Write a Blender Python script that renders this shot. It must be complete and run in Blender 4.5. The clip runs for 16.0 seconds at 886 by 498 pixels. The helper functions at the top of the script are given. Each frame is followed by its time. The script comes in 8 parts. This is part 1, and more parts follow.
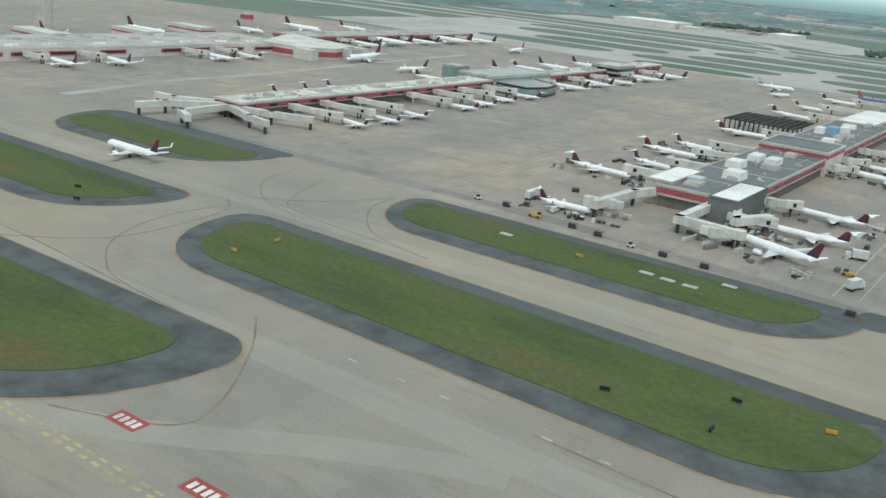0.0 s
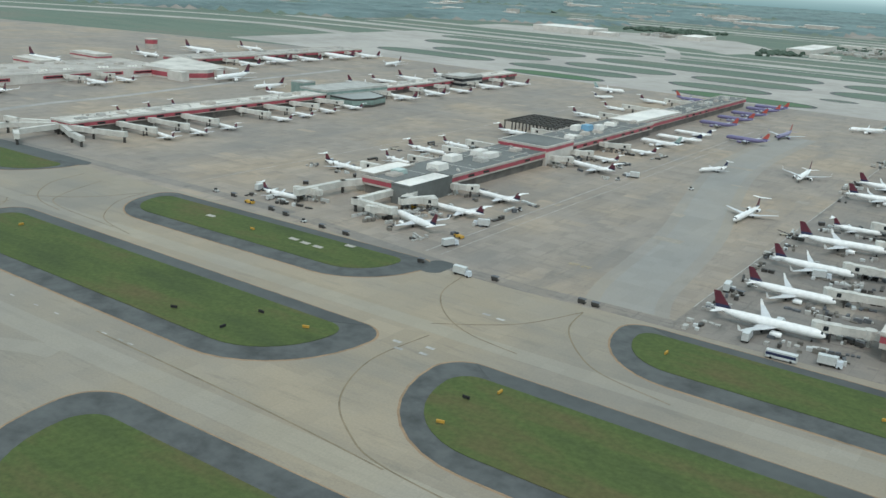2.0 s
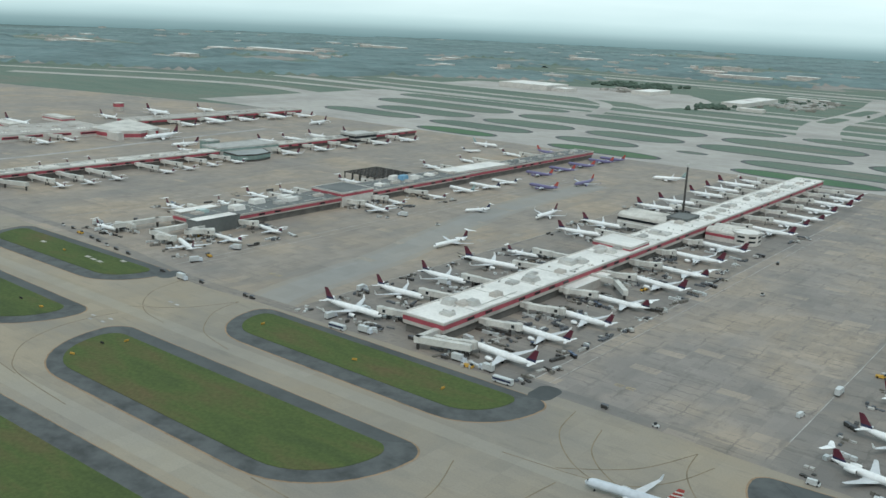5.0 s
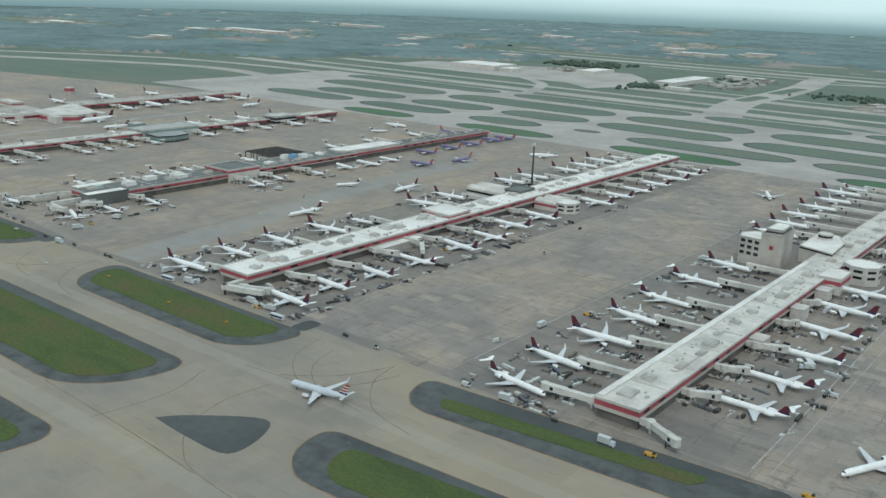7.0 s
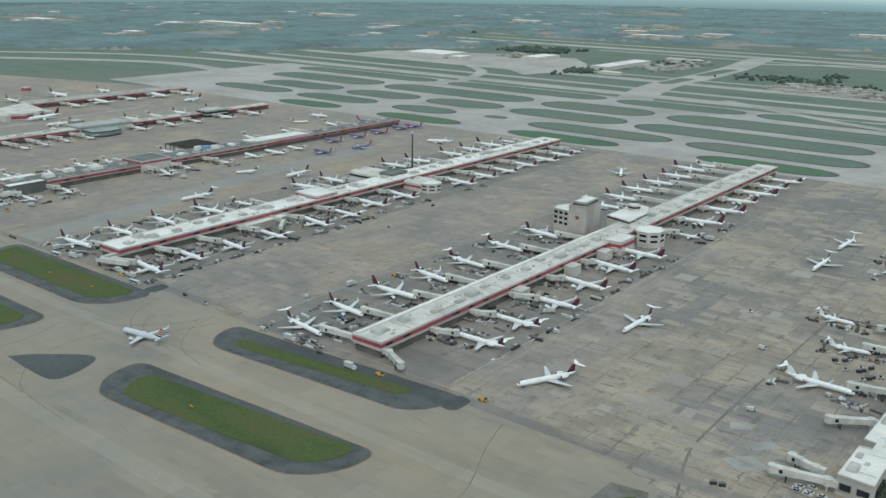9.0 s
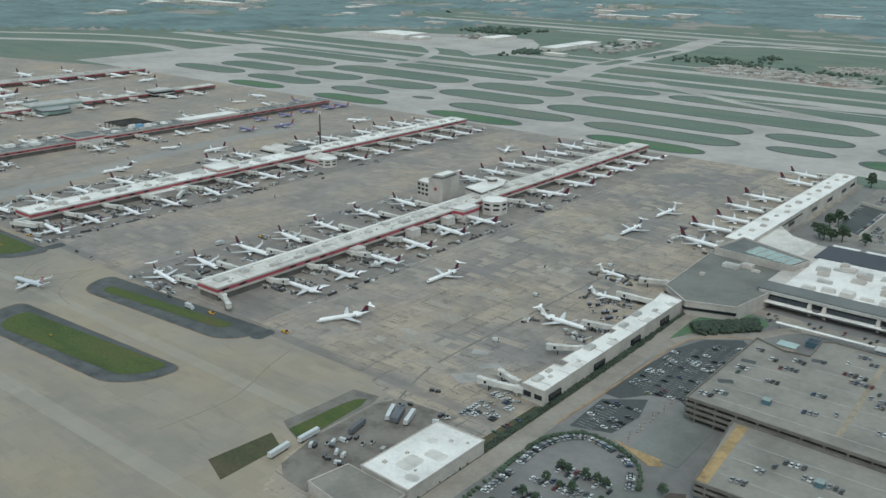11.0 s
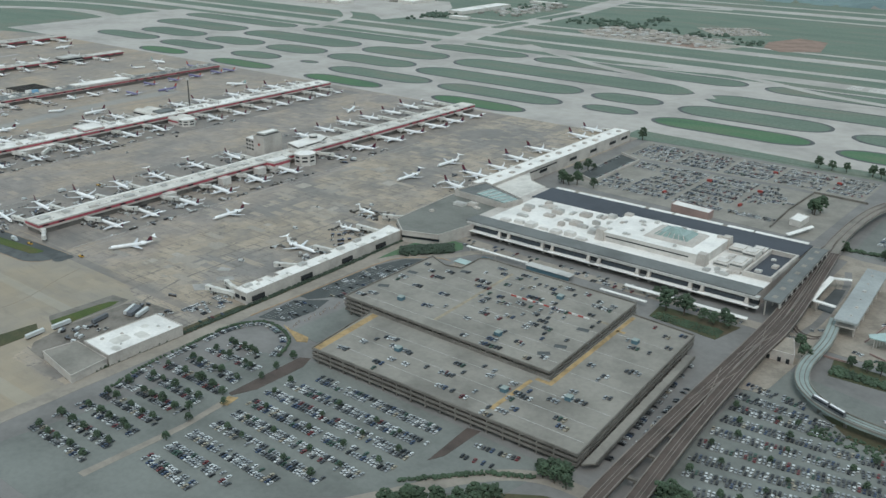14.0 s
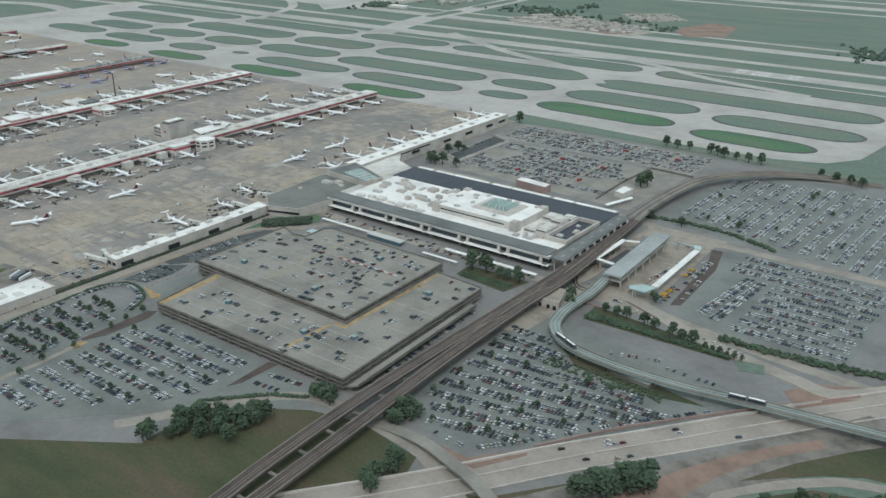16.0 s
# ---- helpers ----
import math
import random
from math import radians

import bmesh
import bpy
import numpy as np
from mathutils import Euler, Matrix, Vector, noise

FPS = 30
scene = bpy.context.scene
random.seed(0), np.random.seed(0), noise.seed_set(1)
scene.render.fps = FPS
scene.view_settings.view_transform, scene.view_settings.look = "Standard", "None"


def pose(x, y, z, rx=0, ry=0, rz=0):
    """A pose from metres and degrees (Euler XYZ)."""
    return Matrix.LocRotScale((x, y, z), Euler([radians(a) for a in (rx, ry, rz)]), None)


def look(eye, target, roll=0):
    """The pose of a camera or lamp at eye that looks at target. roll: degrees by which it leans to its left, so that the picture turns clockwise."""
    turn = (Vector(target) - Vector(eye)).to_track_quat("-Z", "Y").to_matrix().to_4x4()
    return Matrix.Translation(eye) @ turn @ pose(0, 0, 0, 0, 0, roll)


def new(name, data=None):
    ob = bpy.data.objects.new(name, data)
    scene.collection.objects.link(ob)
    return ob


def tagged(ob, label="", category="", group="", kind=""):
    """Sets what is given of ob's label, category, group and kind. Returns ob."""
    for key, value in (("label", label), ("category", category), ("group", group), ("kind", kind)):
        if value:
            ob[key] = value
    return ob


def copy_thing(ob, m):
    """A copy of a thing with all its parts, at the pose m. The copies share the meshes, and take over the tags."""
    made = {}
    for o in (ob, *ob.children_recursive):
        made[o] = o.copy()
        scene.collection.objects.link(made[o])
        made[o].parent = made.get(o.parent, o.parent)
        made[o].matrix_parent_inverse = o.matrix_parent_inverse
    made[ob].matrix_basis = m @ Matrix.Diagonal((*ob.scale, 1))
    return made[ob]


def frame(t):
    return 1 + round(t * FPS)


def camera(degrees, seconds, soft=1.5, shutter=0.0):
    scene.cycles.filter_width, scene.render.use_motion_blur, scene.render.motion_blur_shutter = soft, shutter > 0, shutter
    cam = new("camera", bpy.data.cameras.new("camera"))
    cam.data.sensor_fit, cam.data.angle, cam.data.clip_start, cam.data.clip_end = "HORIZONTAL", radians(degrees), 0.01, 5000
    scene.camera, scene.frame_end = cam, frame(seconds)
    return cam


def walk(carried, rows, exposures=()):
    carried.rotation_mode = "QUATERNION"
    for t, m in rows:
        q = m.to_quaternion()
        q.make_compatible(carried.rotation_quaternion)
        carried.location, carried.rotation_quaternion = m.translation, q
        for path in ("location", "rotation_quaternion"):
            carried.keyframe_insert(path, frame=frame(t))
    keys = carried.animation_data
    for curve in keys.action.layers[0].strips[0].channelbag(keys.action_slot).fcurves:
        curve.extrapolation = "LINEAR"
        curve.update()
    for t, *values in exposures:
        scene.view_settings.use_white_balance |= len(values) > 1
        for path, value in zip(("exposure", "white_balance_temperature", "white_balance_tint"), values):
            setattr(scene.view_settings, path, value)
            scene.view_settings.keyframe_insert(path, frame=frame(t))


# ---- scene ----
import itertools

# One plan metre stands as K metres, so that the fast climb keeps to a gentle pace.
K = 0.39
cam = camera(51.41, 16.0, soft=1.5)
PATH = [
    (0.0, -300.46, -521.72, 94.93, 72.557, -5.168, 35.398),
    (0.5, -256.57, -525.64, 102.5, 72.76, -5.093, 35.211),
    (1.0, -212.51, -529.74, 109.96, 72.87, -3.861, 34.774),
    (1.5, -168.22, -534.1, 117.31, 72.912, -3.043, 34.37),
    (2.0, -123.85, -538.69, 124.66, 73.005, -3.329, 34.582),
    (2.5, -79.46, -543.52, 131.99, 73.929, -4.38, 36.347),
    (3.0, -35.0, -548.42, 139.3, 75.477, -4.322, 37.603),
    (3.5, 9.57, -553.24, 146.64, 75.87, -3.662, 37.765),
    (4.0, 54.2, -557.95, 154.0, 76.148, -3.234, 37.817),
    (6.5, 275.33, -576.6, 190.41, 74.389, -1.944, 37.959),
    (7.0, 320.59, -580.05, 198.04, 74.174, -2.163, 38.16),
    (7.5, 366.0, -583.48, 205.69, 73.997, -1.88, 38.212),
    (8.0, 411.52, -586.91, 213.37, 73.765, -1.078, 38.09),
    (10.5, 641.47, -605.01, 251.03, 72.232, -0.732, 38.608),
    (11.0, 687.86, -607.25, 258.87, 71.611, -0.845, 38.769),
    (11.5, 734.32, -609.36, 266.82, 70.975, -0.431, 38.656),
    (12.0, 780.9, -611.46, 274.88, 70.479, -0.901, 38.837),
    (12.5, 827.61, -613.55, 283.11, 69.982, -0.885, 38.74),
    (13.0, 874.45, -615.68, 291.54, 69.522, -0.995, 38.679),
    (13.5, 921.49, -617.88, 300.15, 69.195, -0.764, 38.486),
    (14.0, 968.84, -620.08, 308.92, 68.855, -0.439, 38.238),
    (14.5, 1016.62, -622.25, 317.78, 68.523, -0.372, 38.126),
    (15.0, 1064.79, -624.36, 326.65, 68.245, -0.203, 37.975),
    (15.5, 1113.22, -626.46, 335.51, 68.004, -0.005, 37.868),
    (16.0, 1161.77, -628.57, 344.37, 67.789, 0.217, 37.715),
]
walk(cam, [(t, pose(K * x, K * y, K * z, rx, ry, rz)) for t, x, y, z, rx, ry, rz in PATH],
     exposures=[(0.0, 0.17, 6300, 10), (2.0, 0.12, 6260, 10), (4.0, 0.0, 6270, 10), (7.5, -0.1, 6190, 9.5), (11.0, -0.1, 6190, 10.8), (16.0, 0.05, 6240, 13)])

# ---- sky and light: bright, thin overcast ----
world = bpy.data.worlds.new("overcast")
scene.world = world
world.use_nodes = True
wn, wl = world.node_tree.nodes, world.node_tree.links
sky = wn.new("ShaderNodeTexSky")
sky.sky_type = "NISHITA"
sky.sun_disc = False
sky.sun_elevation = radians(52)
sky.sun_rotation = radians(150)
sky.dust_density = 4.0
sky.air_density = 1.6
sky.ozone_density = 1.0
veil = wn.new("ShaderNodeMixRGB")
veil.inputs[0].default_value = 0.72
veil.inputs[2].default_value = (7.4, 9.4, 9.6, 1)
wl.new(sky.outputs[0], veil.inputs[1])
wl.new(veil.outputs[0], wn["Background"].inputs[0])
wn["Background"].inputs[1].default_value = 0.105
sun_data = bpy.data.lights.new("sun", "SUN")
sun_data.energy = 1.1
sun_data.angle = radians(18)
sun_data.color = (1.0, 0.96, 0.9)
sun = new("sun", sun_data)
sun.matrix_world = look((0, 0, 0), (-0.35, 0.5, -0.9))


# ---- materials ----
def nodes_of(name):
    m = bpy.data.materials.new(name)
    m.use_nodes = True
    n = m.node_tree.nodes
    return m, n, m.node_tree.links, n["Principled BSDF"]


def coords(n, l, stretch=(1, 1, 1)):
    """Coordinates in plan metres."""
    c = n.new("ShaderNodeTexCoord")
    mp = n.new("ShaderNodeMapping")
    mp.inputs["Scale"].default_value = [s / K for s in stretch]
    l.new(c.outputs["Object"], mp.inputs[0])
    return mp.outputs[0]


def noise_of(n, l, co, scale, detail=4, rough=0.6):
    t = n.new("ShaderNodeTexNoise")
    t.inputs["Scale"].default_value = scale
    t.inputs["Detail"].default_value = detail
    t.inputs["Roughness"].default_value = rough
    l.new(co, t.inputs["Vector"])
    return t.outputs["Fac"]


def ramp_of(n, l, fac, stops):
    r = n.new("ShaderNodeValToRGB")
    e = r.color_ramp.elements
    while len(e) < len(stops):
        e.new(0.5)
    for k, (p, c) in enumerate(stops):
        e[k].position = p
        e[k].color = (*c, 1) if len(c) == 3 else c
    l.new(fac, r.inputs[0])
    return r.outputs[0]


def blend(n, l, a, b, fac, how="MIX"):
    x = n.new("ShaderNodeMixRGB")
    x.blend_type = how
    for k, v in ((0, fac), (1, a), (2, b)):
        if isinstance(v, (int, float)):
            x.inputs[k].default_value = v
        elif isinstance(v, tuple):
            x.inputs[k].default_value = (*v, 1)
        else:
            l.new(v, x.inputs[k])
    return x.outputs[0]


def surface(name, colour, rough=0.7, metal=0.0, wear=0.25, big=0.03, small=0.6, bump=0.0, each=0.0, gloss_var=0.1):
    """Plain painted or cast surface: colour, stains at two sizes, wear, and some difference from piece to piece."""
    m, n, l, b = nodes_of(name)
    co = coords(n, l)
    dark = tuple(c * (1 - wear) for c in colour)
    light = tuple(min(1, c * (1 + 0.35 * wear)) for c in colour)
    f1 = ramp_of(n, l, noise_of(n, l, co, big, 5), [(0.32, dark), (0.55, colour), (0.75, light)])
    f2 = ramp_of(n, l, noise_of(n, l, co, small, 3), [(0.35, (0.82,) * 3), (0.6, (1.0,) * 3)])
    out = blend(n, l, f1, f2, 0.6, "MULTIPLY")
    if each:
        info = n.new("ShaderNodeObjectInfo")
        v = ramp_of(n, l, info.outputs["Random"], [(0, (1 - each,) * 3), (1, (1.0,) * 3)])
        out = blend(n, l, out, v, 1.0, "MULTIPLY")
    l.new(out, b.inputs["Base Color"])
    b.inputs["Roughness"].default_value = rough
    b.inputs["Metallic"].default_value = metal
    if bump:
        bp = n.new("ShaderNodeBump")
        bp.inputs["Strength"].default_value = bump
        bp.inputs["Distance"].default_value = 0.1
        l.new(noise_of(n, l, co, small * 4, 3), bp.inputs["Height"])
        l.new(bp.outputs[0], b.inputs["Normal"])
    return m


def cell(n, l, co, sx, sy, seed=0.0):
    """A random value for each slab of sx by sy plan metres."""
    d = n.new("ShaderNodeVectorMath")
    d.operation = "DIVIDE"
    d.inputs[1].default_value = (sx, sy, 1e9)
    l.new(co, d.inputs[0])
    f = n.new("ShaderNodeVectorMath")
    f.operation = "FLOOR"
    l.new(d.outputs[0], f.inputs[0])
    a = n.new("ShaderNodeVectorMath")
    a.inputs[1].default_value = (seed, seed * 1.7, 0)
    l.new(f.outputs[0], a.inputs[0])
    w = n.new("ShaderNodeTexWhiteNoise")
    w.noise_dimensions = "2D"
    l.new(a.outputs[0], w.inputs["Vector"])
    return w.outputs["Value"]


def joints(n, l, co, sx, sy, width):
    """1 on the joints between slabs, 0 elsewhere."""
    sep = n.new("ShaderNodeSeparateXYZ")
    l.new(co, sep.inputs[0])
    got = []
    for axis, s in ((0, sx), (1, sy)):
        p = n.new("ShaderNodeMath")
        p.operation = "PINGPONG"
        p.inputs[1].default_value = s / 2
        l.new(sep.outputs[axis], p.inputs[0])
        c = n.new("ShaderNodeMath")
        c.operation = "LESS_THAN"
        c.inputs[1].default_value = width
        l.new(p.outputs[0], c.inputs[0])
        got.append(c.outputs[0])
    mx = n.new("ShaderNodeMath")
    mx.operation = "MAXIMUM"
    l.new(got[0], mx.inputs[0])
    l.new(got[1], mx.inputs[1])
    return mx.outputs[0]


def paving(name, base, tan, grey, slab, stain=0.5, along=(1, 1, 1), replaced=0.1, joint=0.35, rough=(0.55, 0.85), tar=0.0):
    """Concrete in slabs: some lighter, tanner or freshly replaced, with damp stains and rubber."""
    m, n, l, b = nodes_of(name)
    co = coords(n, l)
    streak = coords(n, l, along)
    v = cell(n, l, co, slab, slab)
    big = cell(n, l, co, slab * 4, slab * 3, 7.0)
    out = ramp_of(n, l, noise_of(n, l, co, 0.009, 6, 0.62), [(0.42, grey), (0.5, base), (0.575, tan)] if tar > 0.5 else [(0.36, grey), (0.5, base), (0.63, tan)])
    out = blend(n, l, out, ramp_of(n, l, v, [(0, (0.89,) * 3), (1, (1.06,) * 3)]), 1.0 if tar else 0.4, "MULTIPLY")
    out = blend(n, l, out, ramp_of(n, l, big, [(0, (0.89,) * 3), (1, (1.06,) * 3)] if tar > 0.6 else [(0, (0.94,) * 3), (1, (1.04,) * 3)]), 1.0, "MULTIPLY")
    fresh = ramp_of(n, l, cell(n, l, co, slab * 2, slab, 3.0), [(1 - replaced, (0, 0, 0)), (1 - replaced + 0.01, (1, 1, 1))])
    out = blend(n, l, out, tuple(t * 1.14 for t in tan), blend(n, l, (0, 0, 0), fresh, 0.6))
    damp = ramp_of(n, l, noise_of(n, l, streak, 0.02, 6, 0.65), [(0.5, (0, 0, 0)), (0.72, (1, 1, 1))])
    out = blend(n, l, out, tuple(g * 0.62 for g in grey), blend(n, l, (0, 0, 0), damp, stain))
    oil = ramp_of(n, l, noise_of(n, l, streak, 0.11, 5, 0.7), [(0.56, (0, 0, 0)), (0.75, (1, 1, 1))])
    out = blend(n, l, out, tuple(g * 0.5 for g in grey), blend(n, l, (0, 0, 0), oil, stain * 0.7))
    out = blend(n, l, out, ramp_of(n, l, noise_of(n, l, co, 1.3, 3), [(0.3, (0.86,) * 3), (0.7, (1.04,) * 3)]), 0.8, "MULTIPLY")
    out = blend(n, l, out, tuple(g * 0.55 for g in grey), blend(n, l, (0, 0, 0), joints(n, l, co, slab, slab, 0.09), joint))
    if tar:
        bent = n.new("ShaderNodeVectorMath")
        bent.operation = "MULTIPLY_ADD"
        wob = n.new("ShaderNodeTexNoise")
        wob.inputs["Scale"].default_value = 0.14
        l.new(co, wob.inputs["Vector"])
        l.new(wob.outputs["Color"], bent.inputs[0])
        bent.inputs[1].default_value = (5.0, 5.0, 0)
        l.new(co, bent.inputs[2])
        seal = joints(n, l, bent.outputs[0], slab * 2, slab, 0.42)
        where = ramp_of(n, l, noise_of(n, l, co, 0.035, 4, 0.7), [(0.46, (0, 0, 0)), (0.58, (1, 1, 1))])
        out = blend(n, l, out, tuple(g * 0.5 for g in grey), blend(n, l, (0, 0, 0), blend(n, l, seal, where, 1.0, "MULTIPLY"), tar))
        wide = joints(n, l, bent.outputs[0], slab * 2, slab * 1.5, 1.5)
        smear = ramp_of(n, l, noise_of(n, l, co, 0.055, 5, 0.75), [(0.53, (0, 0, 0)), (0.6, (1, 1, 1))])
        out = blend(n, l, out, tuple(g * 0.58 for g in grey), blend(n, l, (0, 0, 0), blend(n, l, wide, smear, 1.0, "MULTIPLY"), tar * 0.9))
    l.new(out, b.inputs["Base Color"])
    r = ramp_of(n, l, damp, [(0, (rough[1],) * 3), (1, (rough[0],) * 3)])
    l.new(r, b.inputs["Roughness"])
    return m


def turf(name, fresh, dry, dark, scale=1.0):
    m, n, l, b = nodes_of(name)
    co = coords(n, l)
    lean = coords(n, l, (0.4, 1.2, 1))
    out = ramp_of(n, l, noise_of(n, l, lean, 0.035 * scale, 5, 0.6), [(0.34, dark), (0.5, fresh), (0.7, dry)])
    out = blend(n, l, out, ramp_of(n, l, noise_of(n, l, co, 0.5 * scale, 4, 0.7), [(0.3, (0.7,) * 3), (0.7, (1.12,) * 3)]), 0.8, "MULTIPLY")
    l.new(out, b.inputs["Base Color"])
    b.inputs["Roughness"].default_value = 0.95
    b.inputs["Specular IOR Level"].default_value = 0.15
    return m


M = {}
M["apron_east"] = paving("patchwork_apron_concrete", (0.279, 0.243, 0.202), (0.332, 0.276, 0.21), (0.214, 0.197, 0.179), 7.6, 0.95, (0.9, 0.7, 1), 0.2, 0.5, tar=0.8)
M["apron"] = paving("apron_concrete", (0.279, 0.241, 0.204), (0.32, 0.264, 0.206), (0.227, 0.204, 0.184), 7.6, 0.85, (1.5, 0.5, 1), 0.06, 0.28, tar=0.55)
M["apron_west"] = paving("older_apron_concrete", (0.281, 0.24, 0.198), (0.33, 0.265, 0.196), (0.234, 0.209, 0.185), 7.6, 0.85, (1.5, 0.35, 1), 0.02, 0.2, tar=0.28)
M["lane_blue"] = paving("smooth_lane_concrete", (0.262, 0.25, 0.228), (0.275, 0.255, 0.225), (0.245, 0.238, 0.222), 7.6, 0.25, (1.2, 0.3, 1), 0.004, 0.1)
M["lane_edge"] = paving("lane_edge_concrete", (0.268, 0.245, 0.213), (0.29, 0.256, 0.21), (0.24, 0.224, 0.205), 7.6, 0.5, (1.2, 0.3, 1), 0.004, 0.12)
M["pale_lane"] = surface("pale_worn_lane", (0.33, 0.318, 0.295), 0.85, wear=0.3, big=0.05, small=0.3)
M["stand"] = paving("gate_stand_concrete", (0.219, 0.195, 0.171), (0.257, 0.217, 0.176), (0.179, 0.167, 0.154), 7.6, 0.8, (0.6, 1.4, 1), 0.04, 0.3, tar=0.5)
M["taxi"] = paving("taxiway_concrete", (0.268, 0.234, 0.184), (0.298, 0.248, 0.18), (0.226, 0.206, 0.176), 7.6, 0.6, (0.3, 1.6, 1), 0.004, 0.1)
M["lane"] = paving("taxi_lane_concrete", (0.288, 0.26, 0.212), (0.306, 0.27, 0.208), (0.262, 0.24, 0.203), 7.6, 0.3, (0.15, 2, 1), 0.004, 0.15)
M["runway"] = paving("runway_concrete", (0.30, 0.275, 0.245), (0.32, 0.285, 0.24), (0.24, 0.23, 0.215), 15.2, 0.4, (0.2, 3, 1), 0.03, 0.2)
# paler than the near taxiway: distance haze is mixed into the colour
M["far_paving"] = surface("haze_paled_concrete", (0.368, 0.346, 0.316), 0.85, wear=0.25, big=0.008, small=0.06)
M["asphalt"] = surface("asphalt", (0.073, 0.08, 0.08), 0.85, wear=0.35, big=0.02, small=0.25)
M["road"] = surface("worn_road_asphalt", (0.185, 0.178, 0.168), 0.85, wear=0.3, big=0.02, small=0.2)
M["lot"] = surface("parking_asphalt", (0.168, 0.177, 0.161), 0.88, wear=0.3, big=0.02, small=0.3)
M["lot_dark"] = surface("fresh_parking_asphalt", (0.062, 0.069, 0.067), 0.85, wear=0.3, big=0.03, small=0.3)
M["motorway"] = surface("pale_pinkish_motorway_concrete", (0.30, 0.262, 0.225), 0.85, wear=0.25, big=0.03, small=0.3)
M["dust"] = surface("dusty_tan_road", (0.30, 0.268, 0.225), 0.9, wear=0.3, big=0.03, small=0.3)
M["deck"] = surface("parking_deck_concrete", (0.236, 0.22, 0.19), 0.85, wear=0.32, big=0.03, small=0.3)
M["grass"] = turf("mown_grass", (0.078, 0.106, 0.036), (0.112, 0.094, 0.046), (0.058, 0.08, 0.032))
# lighter and bluer than mown_grass: the haze of distance is in the colour
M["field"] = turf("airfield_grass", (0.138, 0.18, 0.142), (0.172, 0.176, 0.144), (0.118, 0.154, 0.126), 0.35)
M["lush"] = turf("greener_airfield_grass", (0.086, 0.162, 0.09), (0.118, 0.156, 0.1), (0.076, 0.132, 0.086), 0.5)
# woodland floor: distance haze is mixed into this pale bluish green
M["wood"] = turf("hazed_woodland_floor", (0.118, 0.158, 0.152), (0.14, 0.17, 0.16), (0.105, 0.145, 0.14), 0.12)
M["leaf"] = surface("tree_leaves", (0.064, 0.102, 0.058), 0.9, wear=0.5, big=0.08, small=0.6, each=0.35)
# paler and bluer than the near leaves: distance haze put into the colour
M["hazed_far_leaf"] = surface("hazed_woodland_leaves", (0.134, 0.196, 0.196), 0.95, wear=0.35, big=0.004, small=0.02)
M["mid_leaf"] = surface("field_tree_leaves", (0.07, 0.105, 0.078), 0.95, wear=0.4, big=0.02, small=0.1)
M["open_land"] = surface("bare_open_land", (0.25, 0.23, 0.205), 0.95, wear=0.3, big=0.006, small=0.03)
M["bark"] = surface("bark", (0.09, 0.07, 0.05), 0.95, wear=0.4)
M["rough"] = turf("rough_olive_grass", (0.078, 0.08, 0.045), (0.11, 0.085, 0.06), (0.055, 0.066, 0.038), 0.8)
M["clay"] = surface("bare_red_clay", (0.23, 0.155, 0.12), 0.95, wear=0.35, big=0.03, small=0.2)
M["white"] = surface("white_roof_membrane", (0.73, 0.71, 0.67), 0.75, wear=0.22, big=0.035, small=0.5)
M["worn_roof"] = surface("weathered_pale_roof", (0.575, 0.552, 0.505), 0.8, wear=0.32, big=0.06, small=0.35)
M["dark_roof"] = surface("grey_gravel_roof", (0.145, 0.153, 0.148), 0.9, wear=0.3, big=0.03, small=0.4)
M["moss_roof"] = surface("greenish_gravel_roof", (0.16, 0.163, 0.145), 0.95, wear=0.25, big=0.03, small=0.4)
M["slate_roof"] = surface("dark_slate_roof", (0.048, 0.055, 0.068), 0.8, wear=0.25, big=0.03, small=0.3)
M["pale"] = surface("pale_concrete_wall", (0.45, 0.415, 0.375), 0.8, wear=0.25, big=0.06, small=0.6)
M["tan_roof"] = surface("pale_tan_ballast_roof", (0.40, 0.375, 0.34), 0.9, wear=0.3, big=0.05, small=0.4)
M["cream"] = surface("cream_metal_cladding", (0.56, 0.53, 0.49), 0.6, wear=0.2, big=0.08, small=0.6)
M["red"] = surface("red_cladding_band", (0.37, 0.068, 0.09), 0.6, wear=0.3, big=0.08, small=0.7)
M["glass"] = surface("dark_window_glass", (0.02, 0.024, 0.028), 0.12, wear=0.2)
M["unit"] = surface("galvanised_unit", (0.50, 0.49, 0.46), 0.6, wear=0.3, big=0.1, small=0.8, each=0.25)
M["steel"] = surface("dark_steel", (0.07, 0.065, 0.06), 0.6, 0.4, wear=0.4)
# dark brown-grey standing in for shade under concourses and inside decks
M["undercroft"] = surface("shade_painted_panels", (0.135, 0.122, 0.11), 0.85, wear=0.45, big=0.1, small=0.6)
M["bridge"] = surface("jet_bridge_panels", (0.60, 0.585, 0.54), 0.6, wear=0.25, big=0.15, small=1.0, each=0.18)
M["plane"] = surface("white_aircraft_paint", (0.80, 0.80, 0.79), 0.3, wear=0.08, big=0.1, small=0.5)
M["plane_grey"] = surface("grey_aircraft_paint", (0.52, 0.56, 0.60), 0.35, wear=0.1, big=0.1, small=0.5)
M["plane_blue"] = surface("violet_blue_aircraft_paint", (0.165, 0.148, 0.27), 0.35, wear=0.1)
M["wing"] = surface("wing_skin", (0.56, 0.57, 0.58), 0.4, wear=0.15, big=0.1, small=0.5)
M["navy"] = surface("navy_paint", (0.018, 0.026, 0.075), 0.4, wear=0.2)
